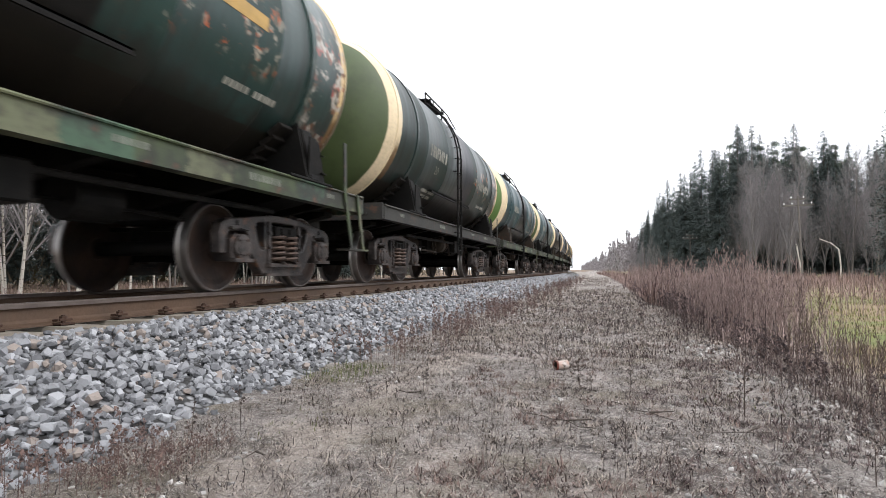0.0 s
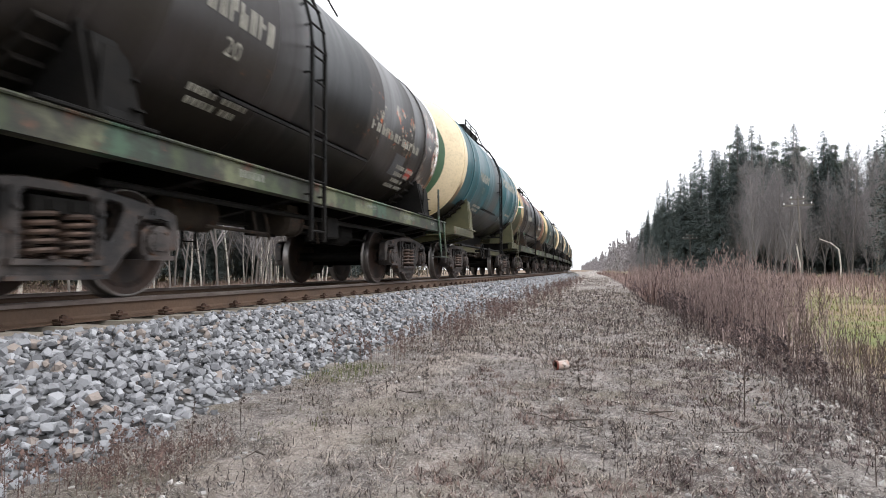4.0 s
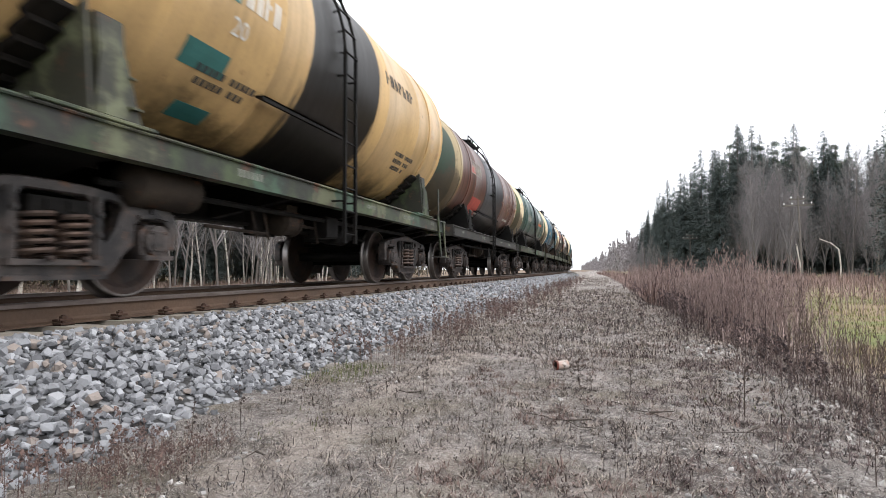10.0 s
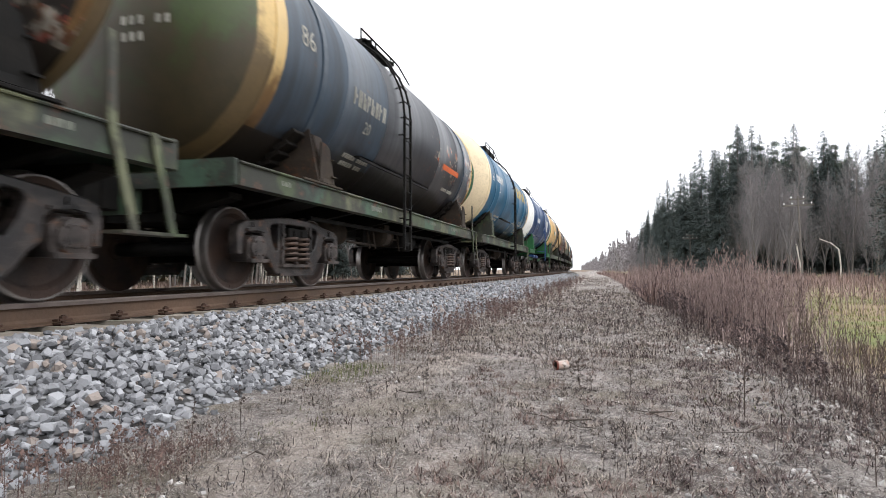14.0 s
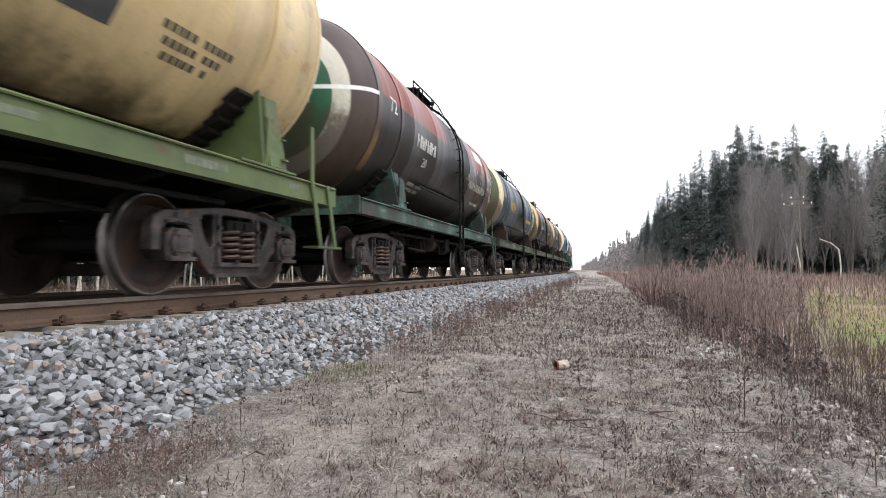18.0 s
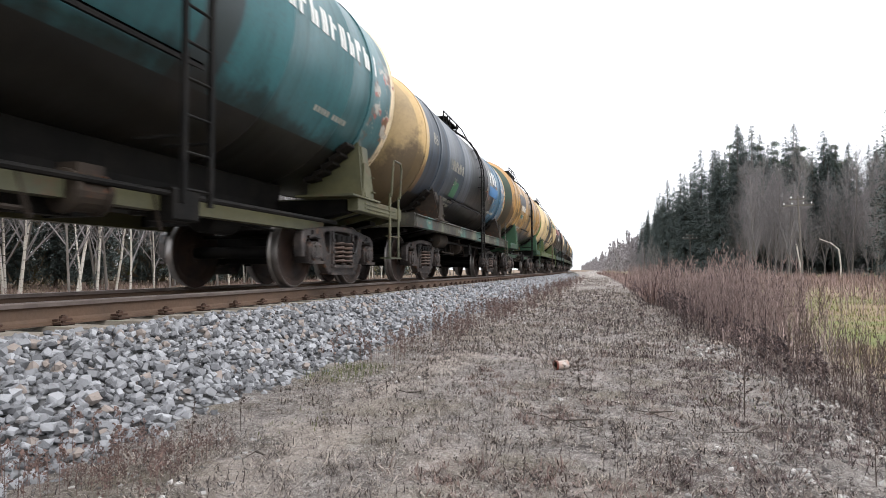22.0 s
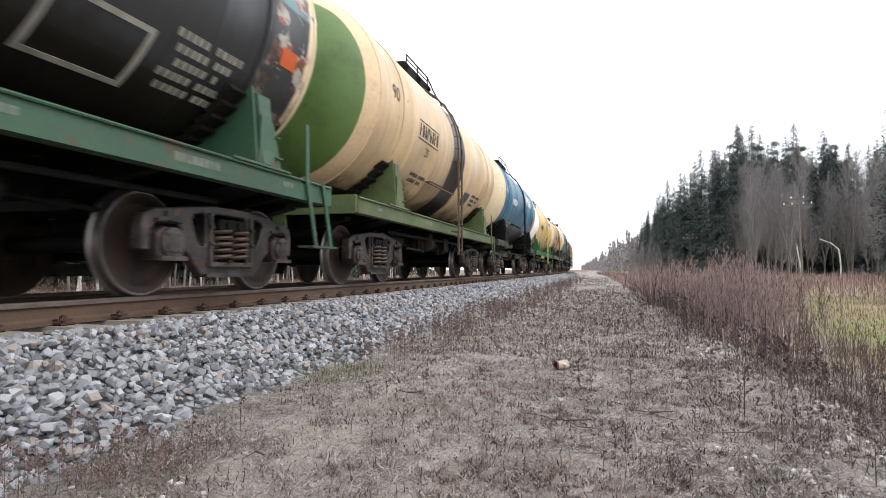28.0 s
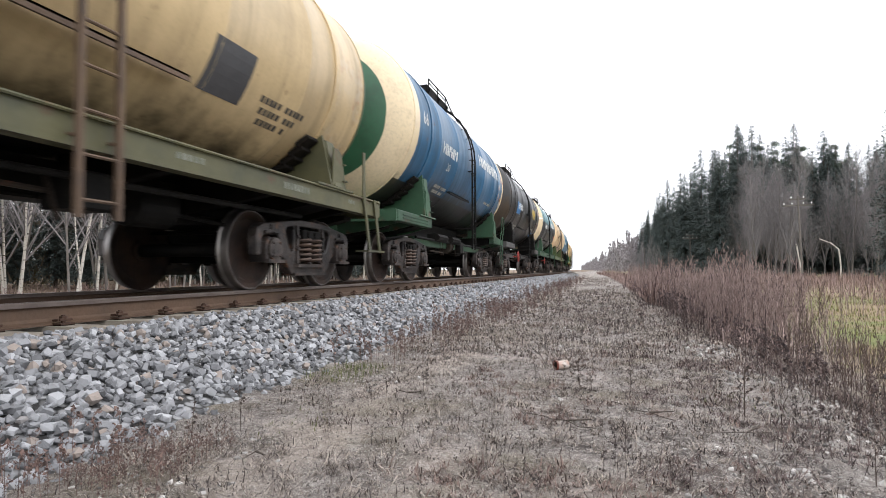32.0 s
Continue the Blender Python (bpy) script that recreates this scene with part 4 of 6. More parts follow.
# wagons in order, from the one far ahead to the last: number, kind, label, paint, cap, frame, marks, more
FLEET = [
    (-10, "a", "dark tank wagon with cream ring", dict(base=DEEP, band=CREAM, mid=BLACK), "olive", "moss", lettering(), {}),
    (-9, "a", "brown tank wagon with cream ring", dict(base=BROWN, band=CREAM, mid=BLACK), "green", "sooty", lettering(), {}),
    (-8, "c", "cream tank wagon with oil-black middle", dict(base=TAN, band=TAN, mid=BLACK), "bright", "moss", lettering(INK), {}),
    (-7, "a", "dark green tank wagon with cream ring", dict(base=DEEP, band=CREAM, mid=BLACK), "olive", "moss", lettering(), {}),
    (-6, "a", "black tank wagon with cream ring", dict(base=DARK, band=CREAM, mid=BLACK), "green", "sooty", lettering(), {}),
    (-5, "a", "slate tank wagon with cream ring", dict(base=SLATE, band=CREAM, mid=BLACK), "olive", "moss", lettering(), {}),
    (-4, "a", "dusty dark tank wagon with cream ring", dict(base=DARK, band=CREAM, mid=BLACK), "green", "moss", lettering(), {}),
    (-3, "a", "teal tank wagon with wide cream ring", dict(base=(0.06, 0.1, 0.11), band=CREAM, mid=BLACK), "olive", "moss", lettering(), {}),
    (-2, "a", "dark teal tank wagon with bright green end", dict(base=(0.03, 0.07, 0.08), band=CREAM, mid=BLACK), "bright", "moss", lettering(), {}),
    (-1, "a", "dark green tank wagon with olive end and cream ring", dict(base=DEEP, band=CREAM, mid=(0.03, 0.03, 0.035), mid_at=(0.4, 0.7)), "olive", "sooty",
     lettering(logo=(PALE, 1.8, 0.3, 0.22, 8, 0.2)), {}),
    (0, "a", "dark green tank wagon, oil-streaked, with rusty lettering", dict(base=(0.022, 0.05, 0.046), band=(0.62, 0.46, 0.25), mid=BLACK, mid_at=(0.2, 0.7), grime=0.5), "olive", "moss",
     lettering(logo=(PATCH["white"], 1.6, 0.95, 0.42, 3, 0.4), patches=((PATCH["teal"], -3.1, -2.3, -0.35, -0.05), (TAG, 1.9, 2.9, 0.35, 0.5))), {}),
    (1, "a", "sooty black tank wagon with rust-red upper stripe", dict(base=DARK, band=(0.42, 0.31, 0.17), top=(0.17, 0.06, 0.04), top_z=3.35, mid=BLACK, mid_at=(0.6, 2.2), band_y=-4.63, far=(0.24, 0.105, 0.06), far_y=3.6), "lined", "moss",
     lettering(code="", logo=(PALE, 1.6, 0.25, 0.16, 9, 0.17), patches=((PATCH["green"], -2.9, -2.2, -0.6, -0.42),)), {}),
    (2, "b", "teal tank wagon with cream ring on khaki frame", dict(base=TEAL, band=CREAM, mid=(0.05, 0.06, 0.065), mid_at=(-0.2, 0.4), band_y=-4.5, grime=0.35, stain=True), "sage", K,
     lettering(logo=(PALE, 1.0, 0.75, 0.32, 12, 0.27)), dict(hand_wheel=True)),
    (3, "a", "black-brown tank wagon crowded with painted notices", dict(base=(0.035, 0.03, 0.03), band=WHITE, mid=BLACK, grime=0.7), "lined", "moss",
     lettering(rows_far=4, logo=(PALE, 1.2, 0.2, 0.14, 12, 0.2), patches=((PATCH["red"], 3.3, 3.6, -0.45, -0.25), (PATCH["grey"], 2.5, 3.0, -0.5, -0.1))), {}),
    (4, "a", "black tank wagon with red-brown top and torn cream ring", dict(base=DARK, band=CREAM, top=(0.27, 0.08, 0.05), top_z=3.0, mid=BLACK, mid_at=(0.3, 1.3), band_y=-4.55), "lined", "moss",
     lettering(code="85", num=PATCH["white"], small=GOLD, logo=(PALE, 2.0, -0.3, 0.14, 8, 0.17), patches=((PATCH["red"], 2.6, 3.3, -0.25, 0.3),)), dict(strap=worn("rust_red_strap", (0.2, 0.06, 0.045), (0.1, 0.04, 0.03), 3.0, 0.6))),
    (5, "a", "blue tank wagon with wide oil-black middle", dict(base=(0.022, 0.12, 0.19), band=CREAM, mid=BLACK, mid_at=(1.0, 1.5), band_y=-4.4, grime=0.35), "green", "moss",
     lettering(code="62", logo=(PALE, 2.6, 0.25, 0.2, 9, 0.2), patches=((PATCH["grey"], -2.5, -1.9, -0.35, 0.1), (PATCH["white"], 3.0, 3.7, 0.75, 1.25), (PATCH["red"], 3.15, 3.6, 0.6, 0.75))), dict(ladder_y=0.33)),
    (6, "a", "dark green tank wagon with black underside and narrow cream ring", dict(base=(0.016, 0.016, 0.017), top=(0.03, 0.075, 0.064), top_z=2.12, band=CREAM, mid=(0.02, 0.024, 0.026), mid_at=(0.9, 0.3), grime=0.5), "olive", "moss",
     lettering(code="85", underline=True, logo=(PATCH["white"], 1.9, 0.8, 0.4, 3, 0.45), patches=((ORANGE_PAINT, 1.7, 3.2, 0.3, 0.42),)), {}),
    (7, "a", "red-brown tank wagon with oil-black middle and green end", dict(base=BROWN, band=(0.36, 0.28, 0.16), mid=(0.03, 0.03, 0.035), mid_at=(-0.2, 1.5), grime=0.6, stain=True), "deep", "sooty",
     lettering(underline=True, at=(-3.7, 0.05), patches=((PATCH["red"], -3.2, -2.0, -0.75, -0.1), (PATCH["red"], -3.9, -3.3, 0.5, 0.7))), {}),
    (8, "c", "cream-orange tank wagon with wide oil-black middle", dict(base=(0.62, 0.41, 0.19), band=(0.62, 0.41, 0.19), mid=BLACK, mid_at=(0.1, 1.05), grime=0.2, clean=0.5), "green", "moss",
     lettering(num=PATCH["white"], small=INK, logo=(INK, 1.5, 0.8, 0.2, 7, 0.2), patches=((PATCH["teal"], -3.2, -2.4, 0.2, 0.5), (PATCH["teal"], -2.9, -2.3, -0.55, -0.3), (PATCH["teal"], -2.6, -2.1, -1.1, -0.9))), {}),
    (9, "b", "navy blue tank wagon with white ring on bright green frame", dict(base=NAVY, band=WHITE, mid=None, band_y=-4.5, grime=0.12, clean=0.4), "green", "bright",
     lettering(code="52", num=PATCH["white"], rows_far=4, logo=(PATCH["white"], 0.95, 0.18, 0.68, 4, 0.6), patches=((PATCH["red"], 3.95, 4.2, -0.45, -0.2),)), dict(ladder=BLUE_LADDER, ladder_y=0.3, side_boxes=BLUE_LADDER)),
    (10, "c", "blue tank wagon with wide cream ring", dict(base=BLUE, band=CREAM, mid=None, band_y=-4.5, grime=0.2), "green", "moss",
     lettering(code="66", num=PATCH["white"], at=(-3.7, 0.08), square=(1.35, 2.2, -1.5, -0.95), rows_far=5, logo=(GOLD, 0.6, 0.75, 0.45, 6, 0.5)), {}),
    (11, "a", "dark slate tank wagon with rust and olive end", dict(base=SLATE, band=(0.6, 0.42, 0.18), mid=(0.03, 0.03, 0.036), mid_at=(1.0, 2.6), grime=0.5), "olive", "moss",
     lettering(code="86", patches=((ORANGE_PAINT, 2.0, 3.4, 0.1, 0.22),)), {}),
    (12, "a", "black tank wagon with red far end", dict(base=DARK, band=(0.6, 0.42, 0.18), mid=BLACK, mid_at=(0.2, 1.7), top=(0.22, 0.05, 0.04), top_z=3.3), "olive", "moss",
     lettering(logo=(PALE, 1.2, 0.3, 0.14, 10, 0.17)), {}),
    (13, "a", "slate blue tank wagon with oil-black middle", dict(base=SLATE, band=CREAM, mid=BLACK, mid_at=(0.1, 0.9), grime=0.4), "olive", "moss",
     lettering(code="86", underline=True, num=GOLD, logo=(GOLD, 1.9, 0.2, 0.16, 11, 0.16)), dict(ladder_y=0.1)),
    (14, "a", "black tank wagon with red upper stripe on turquoise frame", dict(base=(0.03, 0.026, 0.028), band=(0.06, 0.035, 0.03), top=(0.22, 0.045, 0.035), top_z=3.08, mid=BLACK, mid_at=(0.6, 1.2)), "lined", "aqua",
     lettering(code="72", num=PATCH["white"], logo=(PALE, 1.6, 0.2, 0.2, 12, 0.18), patches=((PATCH["white"], 2.6, 3.6, 0.95, 1.3),)), dict(ladder_y=0.3)),
    (15, "c", "cream tank wagon with black oil spill and green end", dict(base=TAN, mid=BLACK, mid_at=(-0.5, 0.85), grime=0.2, clean=0.5), "bright", "lime",
     lettering(num=INK, code="106", small=INK, underline=True, logo=(PATCH["teal"], 1.4, 0.8, 0.25, 9, 0.25), patches=((PATCH["grey"], 1.25, 2.0, -0.55, -0.05),)), dict(ladder=RUSTY)),
    (16, "b", "ochre tank wagon, sooty, with brown end", dict(base=(0.5, 0.29, 0.1), band=(0.4, 0.22, 0.075), mid=(0.025, 0.024, 0.026), mid_at=(0.1, 0.2), grime=0.6, soot=0.7), "deep", "grass",
     lettering(num=PATCH["white"], patches=((PATCH["grey"], -3.5, -1.6, 0.42, 0.9), (PATCH["teal"], -2.9, -2.3, -0.1, 0.05))), dict(hand_wheel=True)),
    (17, "a", "black and slate tank wagon with brown-cream end", dict(base=(0.05, 0.065, 0.09), band=(0.5, 0.34, 0.15), mid=BLACK, mid_at=(1.0, 1.6), grime=0.5, far=(0.04, 0.12, 0.2)), "brown", "mixed",
     lettering(code="86", logo=(PATCH["white"], 2.0, 0.75, 0.4, 3, 0.4), patches=((PATCH["blue"], 1.9, 3.3, 0.2, 0.5), (PATCH["green"], -2.4, -1.9, -0.4, 0.0))), dict(ladder_y=0.35)),
    (18, "b", "teal tank wagon with wide cream ring on khaki frame", dict(base=(0.05, 0.15, 0.17), band=CREAM, mid=(0.04, 0.05, 0.055), mid_at=(0.4, 0.2), band_y=-4.5, grime=0.3), "sage", K,
     lettering(code="66", num=PATCH["white"], logo=(PATCH["white"], 0.9, 0.75, 0.32, 12, 0.27)), {}),
    (19, "a", "orange tank wagon with white ring and dark middle", dict(base=ORANGE, band=(0.56, 0.4, 0.22), mid=(0.03, 0.035, 0.05), mid_at=(0.0, 0.6), grime=0.3, soot=0.2, clean=0.8), "olive", "mixed",
     lettering(num=INK, code="72", small=PATCH["teal"], underline=True, patches=((PATCH["teal"], -3.4, -1.8, -0.5, -0.1), (PATCH["white"], 1.6, 3.2, 0.5, 1.1))), dict(ladder=RUSTY, ladder_y=0.1)),
    (20, "a", "bright yellow tank wagon with white ring on green frame", dict(base=YELLOW, band=WHITE, smears=((-0.9, 0.1), (0.25, 0.2)), grime=0.1, band_y=-4.2, clean=0.12, stain=True), "green", "bright",
     lettering(num=INK, small=INK, underline=True, logo=(PATCH["blue"], 1.5, 0.95, 0.22, 9, 0.26), patches=((INK, 1.55, 2.05, -0.42, -0.05), (ORANGE_PAINT, 4.25, 4.5, -0.35, -0.05))), dict(ladder=STRAW_PAINT, blocks=TAG, ledge=False, boards=True, ladder_y=0.3)),
    (21, "b", "blue tank wagon with cream ring and orange marks", dict(base=(0.05, 0.17, 0.28), band=CREAM, mid=None, band_y=-4.5, grime=0.3), "olive", "moss",
     lettering(code="66", num=PATCH["white"], rows_far=5, logo=(PATCH["white"], 1.3, 0.75, 0.5, 4, 0.5), patches=((ORANGE_PAINT, 3.9, 4.3, -0.3, 0.3),)), {}),
    (22, "c", "cream tank wagon with black oil spill and light green end", dict(base=(0.68, 0.49, 0.3), mid=BLACK, mid_at=(0.2, 0.5), grime=0.15, clean=0.4), "bright", "lime",
     lettering(num=INK, code="90", small=INK, underline=True, patches=((PATCH["grey"], 1.6, 2.2, -0.7, -0.3),)), dict(ladder=RUSTY)),
    (23, "c", "black tank wagon with blue-grey upper stripe and green end", dict(base=(0.05, 0.052, 0.058), band=CREAM, top=(0.13, 0.25, 0.28), top_z=3.12, mid=None, grime=0.3, band_y=-4.6), "lined", G,
     lettering(code="62", num=PATCH["white"], square=(1.6, 2.55, -1.5, -0.9), rows_far=5, logo=(PATCH["white"], 1.4, 0.7, 0.3, 9, 0.25), patches=((ORANGE_PAINT, 4.2, 4.5, -0.1, 0.1),)), dict(wheel_red=True, ladder_y=-1.0)),
    (24, "b", "black tank wagon with grey decks and red brake wheel", dict(base=(0.03, 0.03, 0.033), band=None, mid=BLACK, grime=0.4), "black", "grey",
     lettering(num=PATCH["white"], logo=(GOLD, 1.8, 0.35, 0.45, 4, 0.36), patches=((PATCH["blue"], -3.3, -2.3, 0.0, 0.48), (PATCH["blue"], 3.2, 4.0, -0.7, -0.45))), dict(wheel_red=True)),
    (25, "b", "blue tank wagon with cream ring on green frame", dict(base=(0.03, 0.12, 0.24), band=CREAM, mid=None, grime=0.35, band_y=-4.5), "green", G,
     lettering(code="66", num=PATCH["white"], logo=(PATCH["white"], 0.9, 0.75, 0.32, 12, 0.27)), dict(ladder_y=-0.3, side_boxes=SOOT)),
    (26, "a", "cream tank wagon with brown end cap and dark patch", dict(base=(0.6, 0.45, 0.26), grime=0.25, clean=0.5), "olive", K,
     lettering(num=INK, small=INK, patches=((PATCH["grey"], 1.5, 2.15, -0.5, 0.05),)), dict(ladder=RUSTY, ladder_y=0.05)),
]
for k, kind, label, coat, cap, frame_paint, letters, more in FLEET:
    ring = coat.get("band") or (coat["base"] if cap == "bright" else None)
    ring = {19: (0.6, 0.52, 0.4), 14: (0.6, 0.56, 0.48)}.get(k, ring)
    clean_end = k in (8, 9, 15, 20, 22, 26)
    dirt = 0.85 if k in (0, 1, 3, 4, 5, 6, 7, 11, 12, 13, 14, 16, 17, 24) else 0.0
    share = 0.9 if cap == "bright" else 0.62 if k == 14 else 0.95 if k == 1 else 0.9 if k == 19 else 0.8 if k in (18, 23) else 0.74 if "band_y" in coat and k not in (5, 4) else 0.93
    end = dome(cap + "_tank_end_paint", CAPS[cap], ring, MESH[kind]["R"], MESH[kind]["zc"], share, cap == "lined", (0.045, 0.026, 0.024) if k == 14 else None, dirt)
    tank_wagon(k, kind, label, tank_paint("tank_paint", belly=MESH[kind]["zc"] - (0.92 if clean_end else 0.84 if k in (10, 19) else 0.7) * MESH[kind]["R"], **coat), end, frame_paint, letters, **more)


# ---- ground, track ----
def ground_height(x, y):
    """Level of the soil across the line: path, drop to the field, field."""
    u = x - shift(y)
    if u < 6.0:
        z = -0.575
    elif u < 9.0:
        z = -0.575 - 0.55 * (u - 6.0) / 3.0
    else:
        z = -1.125
    if u < -6:
        z -= min(0.25, (-6 - u) * 0.03)
    near = noise.noise((x * 0.9, y * 0.9, 0)) * 0.03 + noise.noise((x * 3.1, y * 3.1, 5)) * 0.014 + noise.noise((x * 6.3, y * 6.3, 8)) * 0.014
    if 1.0 < y < 12.0 and 2.5 < x < 9.0:
        near += noise.noise((x * 13.0, y * 13.0, 4)) * 0.012
    fade = max(0.0, 1 - max(0.0, y - 9.5) / 6) * max(0.0, 1 - max(0.0, x - 7.4, 2.4 - x) / 2)
    return z + near * fade


def ground_material():
    n = Nodes("winter_ground", 0.95)
    x, y, z = n.xyz()
    a = n.noise(0.35, 5)
    b = n.noise(2.6, 7, rough=0.68)
    c = n.noise(38, 6, rough=0.75)
    d = n.noise(160, 3, rough=0.7)
    grit = n.cells(70, "Color")
    col = n.mix(n.step(b, 0.35, 0.65), (0.12, 0.1, 0.09), (0.27, 0.235, 0.215))
    m = n.noise(13, 6, rough=0.7)
    col = n.mix(n.math("MULTIPLY", n.step(m, 0.54, 0.62), 0.7), col, (0.045, 0.035, 0.033))
    col = n.mix(n.math("MULTIPLY", n.math("SUBTRACT", 1.0, n.step(m, 0.4, 0.46)), 0.75), col, (0.46, 0.42, 0.39))
    col = n.mix(n.step(c, 0.45, 0.56), col, n.mix(n.step(d, 0.4, 0.6), (0.04, 0.031, 0.029), (0.5, 0.455, 0.42)))
    col = n.mix(n.math("MULTIPLY", n.step(n.noise(1.1, 6), 0.5, 0.66), 0.45), col, (0.15, 0.12, 0.06))
    col = n.mix(n.math("MULTIPLY", n.step(n.noise(0.8, 6, rough=0.7), 0.56, 0.66), 0.7), col, n.mix(n.step(c, 0.4, 0.6), (0.34, 0.285, 0.26), (0.54, 0.475, 0.44)))
    # trodden bare sand along the foot of the stones
    sand = n.math("SUBTRACT", 1.0, n.step(n.math("ABSOLUTE", n.math("SUBTRACT", n.math("ADD", x, n.math("MULTIPLY", n.math("SUBTRACT", b, 0.5), 1.1)), 3.5)), 0.1, 0.32))
    col = n.mix(n.math("MULTIPLY", n.math("MULTIPLY", sand, 0.6), n.step(n.noise(0.9, 5, rough=0.65), 0.42, 0.6)), col, n.mix(n.step(c, 0.35, 0.65), (0.34, 0.28, 0.24), (0.56, 0.48, 0.42)))
    straw = n.mix(n.step(b, 0.35, 0.7), (0.2, 0.14, 0.08), (0.27, 0.2, 0.12))
    grass = n.mix(n.step(b, 0.3, 0.7), (0.1, 0.13, 0.03), (0.2, 0.2, 0.07))
    field = n.mix(n.step(n.noise(0.16, 4), 0.44, 0.56), straw, grass)
    edge = n.step(n.math("ADD", x, n.math("MULTIPLY", n.math("SUBTRACT", b, 0.5), 1.2)), 6.4, 8.4)
    col = n.mix(edge, col, field)
    left = n.math("SUBTRACT", 1.0, n.step(x, -6.0, -4.0))
    col = n.mix(left, col, n.mix(n.step(b, 0.4, 0.7), (0.13, 0.085, 0.05), (0.2, 0.15, 0.1)))
    n.bump(n.math("ADD", n.math("MULTIPLY", c, 0.7), n.math("MULTIPLY", d, 0.4)), 1.0, 0.035)
    return n.done(col)


def grid_mesh(name, xs, ys, height):
    f = Form()
    vs = [(x, y, height(x, y)) for y in ys for x in xs]
    n = len(xs)
    fs = [(j * n + i, j * n + i + 1, (j + 1) * n + i + 1, (j + 1) * n + i) for j in range(len(ys) - 1) for i in range(n - 1)]
    me = bpy.data.meshes.new(name)
    me.from_pydata(vs, [], fs)
    me.polygons.foreach_set("use_smooth", [True] * len(fs))
    return me


def spread(lo, fine_lo, fine_hi, hi, step):
    """Grid lines: fine in the middle, growing outwards."""
    out = list(np.arange(fine_lo, fine_hi, step))
    d, v = step, fine_hi
    while v < hi:
        out.append(v)
        d *= 1.3
        v += d
    out.append(hi)
    d, v = step * 1.3, fine_lo - step * 1.3
    low = []
    while v > lo:
        low.append(v)
        d *= 1.3
        v -= d
    low.append(lo)
    return [float(q) for q in low[::-1] + out]


me = grid_mesh("ground", spread(-1500, 2.5, 7.5, 1500, 0.045), spread(-700, 1.1, 10.0, 2500, 0.05), ground_height)
me.materials.append(ground_material())
ground = tagged(new("ground", me), "trodden grey-brown gravel path with dead grass, falling to a field", "ground", kind="structure")

# ballast bed
stone_mat = Nodes("grey_granite_ballast", 0.85)
tone = stone_mat.island()
cc = stone_mat.mix(tone, (0.075, 0.076, 0.082), (0.42, 0.424, 0.444))
cc = stone_mat.mix(stone_mat.step(stone_mat.math("FRACT", stone_mat.math("MULTIPLY", tone, 5.7)), 0.88, 0.9), cc, (0.3, 0.245, 0.21))
cc = stone_mat.mix(stone_mat.math("MULTIPLY", stone_mat.noise(30, 5), 0.5), cc, (0.16, 0.16, 0.17))
stone_mat.bump(stone_mat.noise(60, 5), 0.5, 0.008)
STONE = stone_mat.done(cc)
one = Nodes("grey_granite_stone", 0.85)
cc = one.mix(one.chance(), (0.075, 0.076, 0.082), (0.42, 0.424, 0.444))
cc = one.mix(one.math("MULTIPLY", one.noise(30, 5), 0.5), cc, (0.16, 0.16, 0.17))
one.bump(one.noise(60, 5), 0.5, 0.008)
STONE_ONE = one.done(cc)
bed_mat = Nodes("ballast_bed", 0.9)
cellc = bed_mat.cells(17, "Color")
sep = bed_mat.t.nodes.new("ShaderNodeSeparateColor")
bed_mat.t.links.new(cellc, sep.inputs[0])
dist = bed_mat.cells(17, "Distance")
cc = bed_mat.mix(sep.outputs[0], (0.12, 0.12, 0.125), (0.34, 0.34, 0.35))
cc = bed_mat.mix(bed_mat.step(dist, 0.4, 0.65), cc, (0.035, 0.034, 0.034))
bx = bed_mat.math("ABSOLUTE", bed_mat.xyz()[0])
cc = bed_mat.mix(bed_mat.math("SUBTRACT", 1.0, bed_mat.step(bx, 1.0, 1.35)), cc, (0.055, 0.042, 0.033))
bed_mat.bump(bed_mat.math("MULTIPLY", dist, -1.0), 0.9, 0.04)
BED = bed_mat.done(cc)


def bed_z(u):
    u = abs(u)
    if u < 0.9:
        return -0.235
    if u < 1.35:
        return -0.235
    if u < 1.75:
        return -0.19
    return max(-0.62, -0.19 - (u - 1.75) * 0.4)


us = [-3.0, -2.7, -2.2, -1.75, -0.9, 0, 0.9, 1.3, 1.75, 2.0, 2.3, 2.6, 2.85]
ys = spread(-400, -4, 60, 900, 0.5)
vs = [(u + shift(y), y, bed_z(u) - 0.03) for y in ys for u in us]
n_ = len(us)
fs = [(j * n_ + i, j * n_ + i + 1, (j + 1) * n_ + i + 1, (j + 1) * n_ + i) for j in range(len(ys) - 1) for i in range(n_ - 1)]
me = bpy.data.meshes.new("ballast")
me.from_pydata(vs, [], fs)
me.materials.append(BED)
ballast = tagged(new("ballast", me), "bank of grey crushed stone under the track", "ballast", kind="structure")


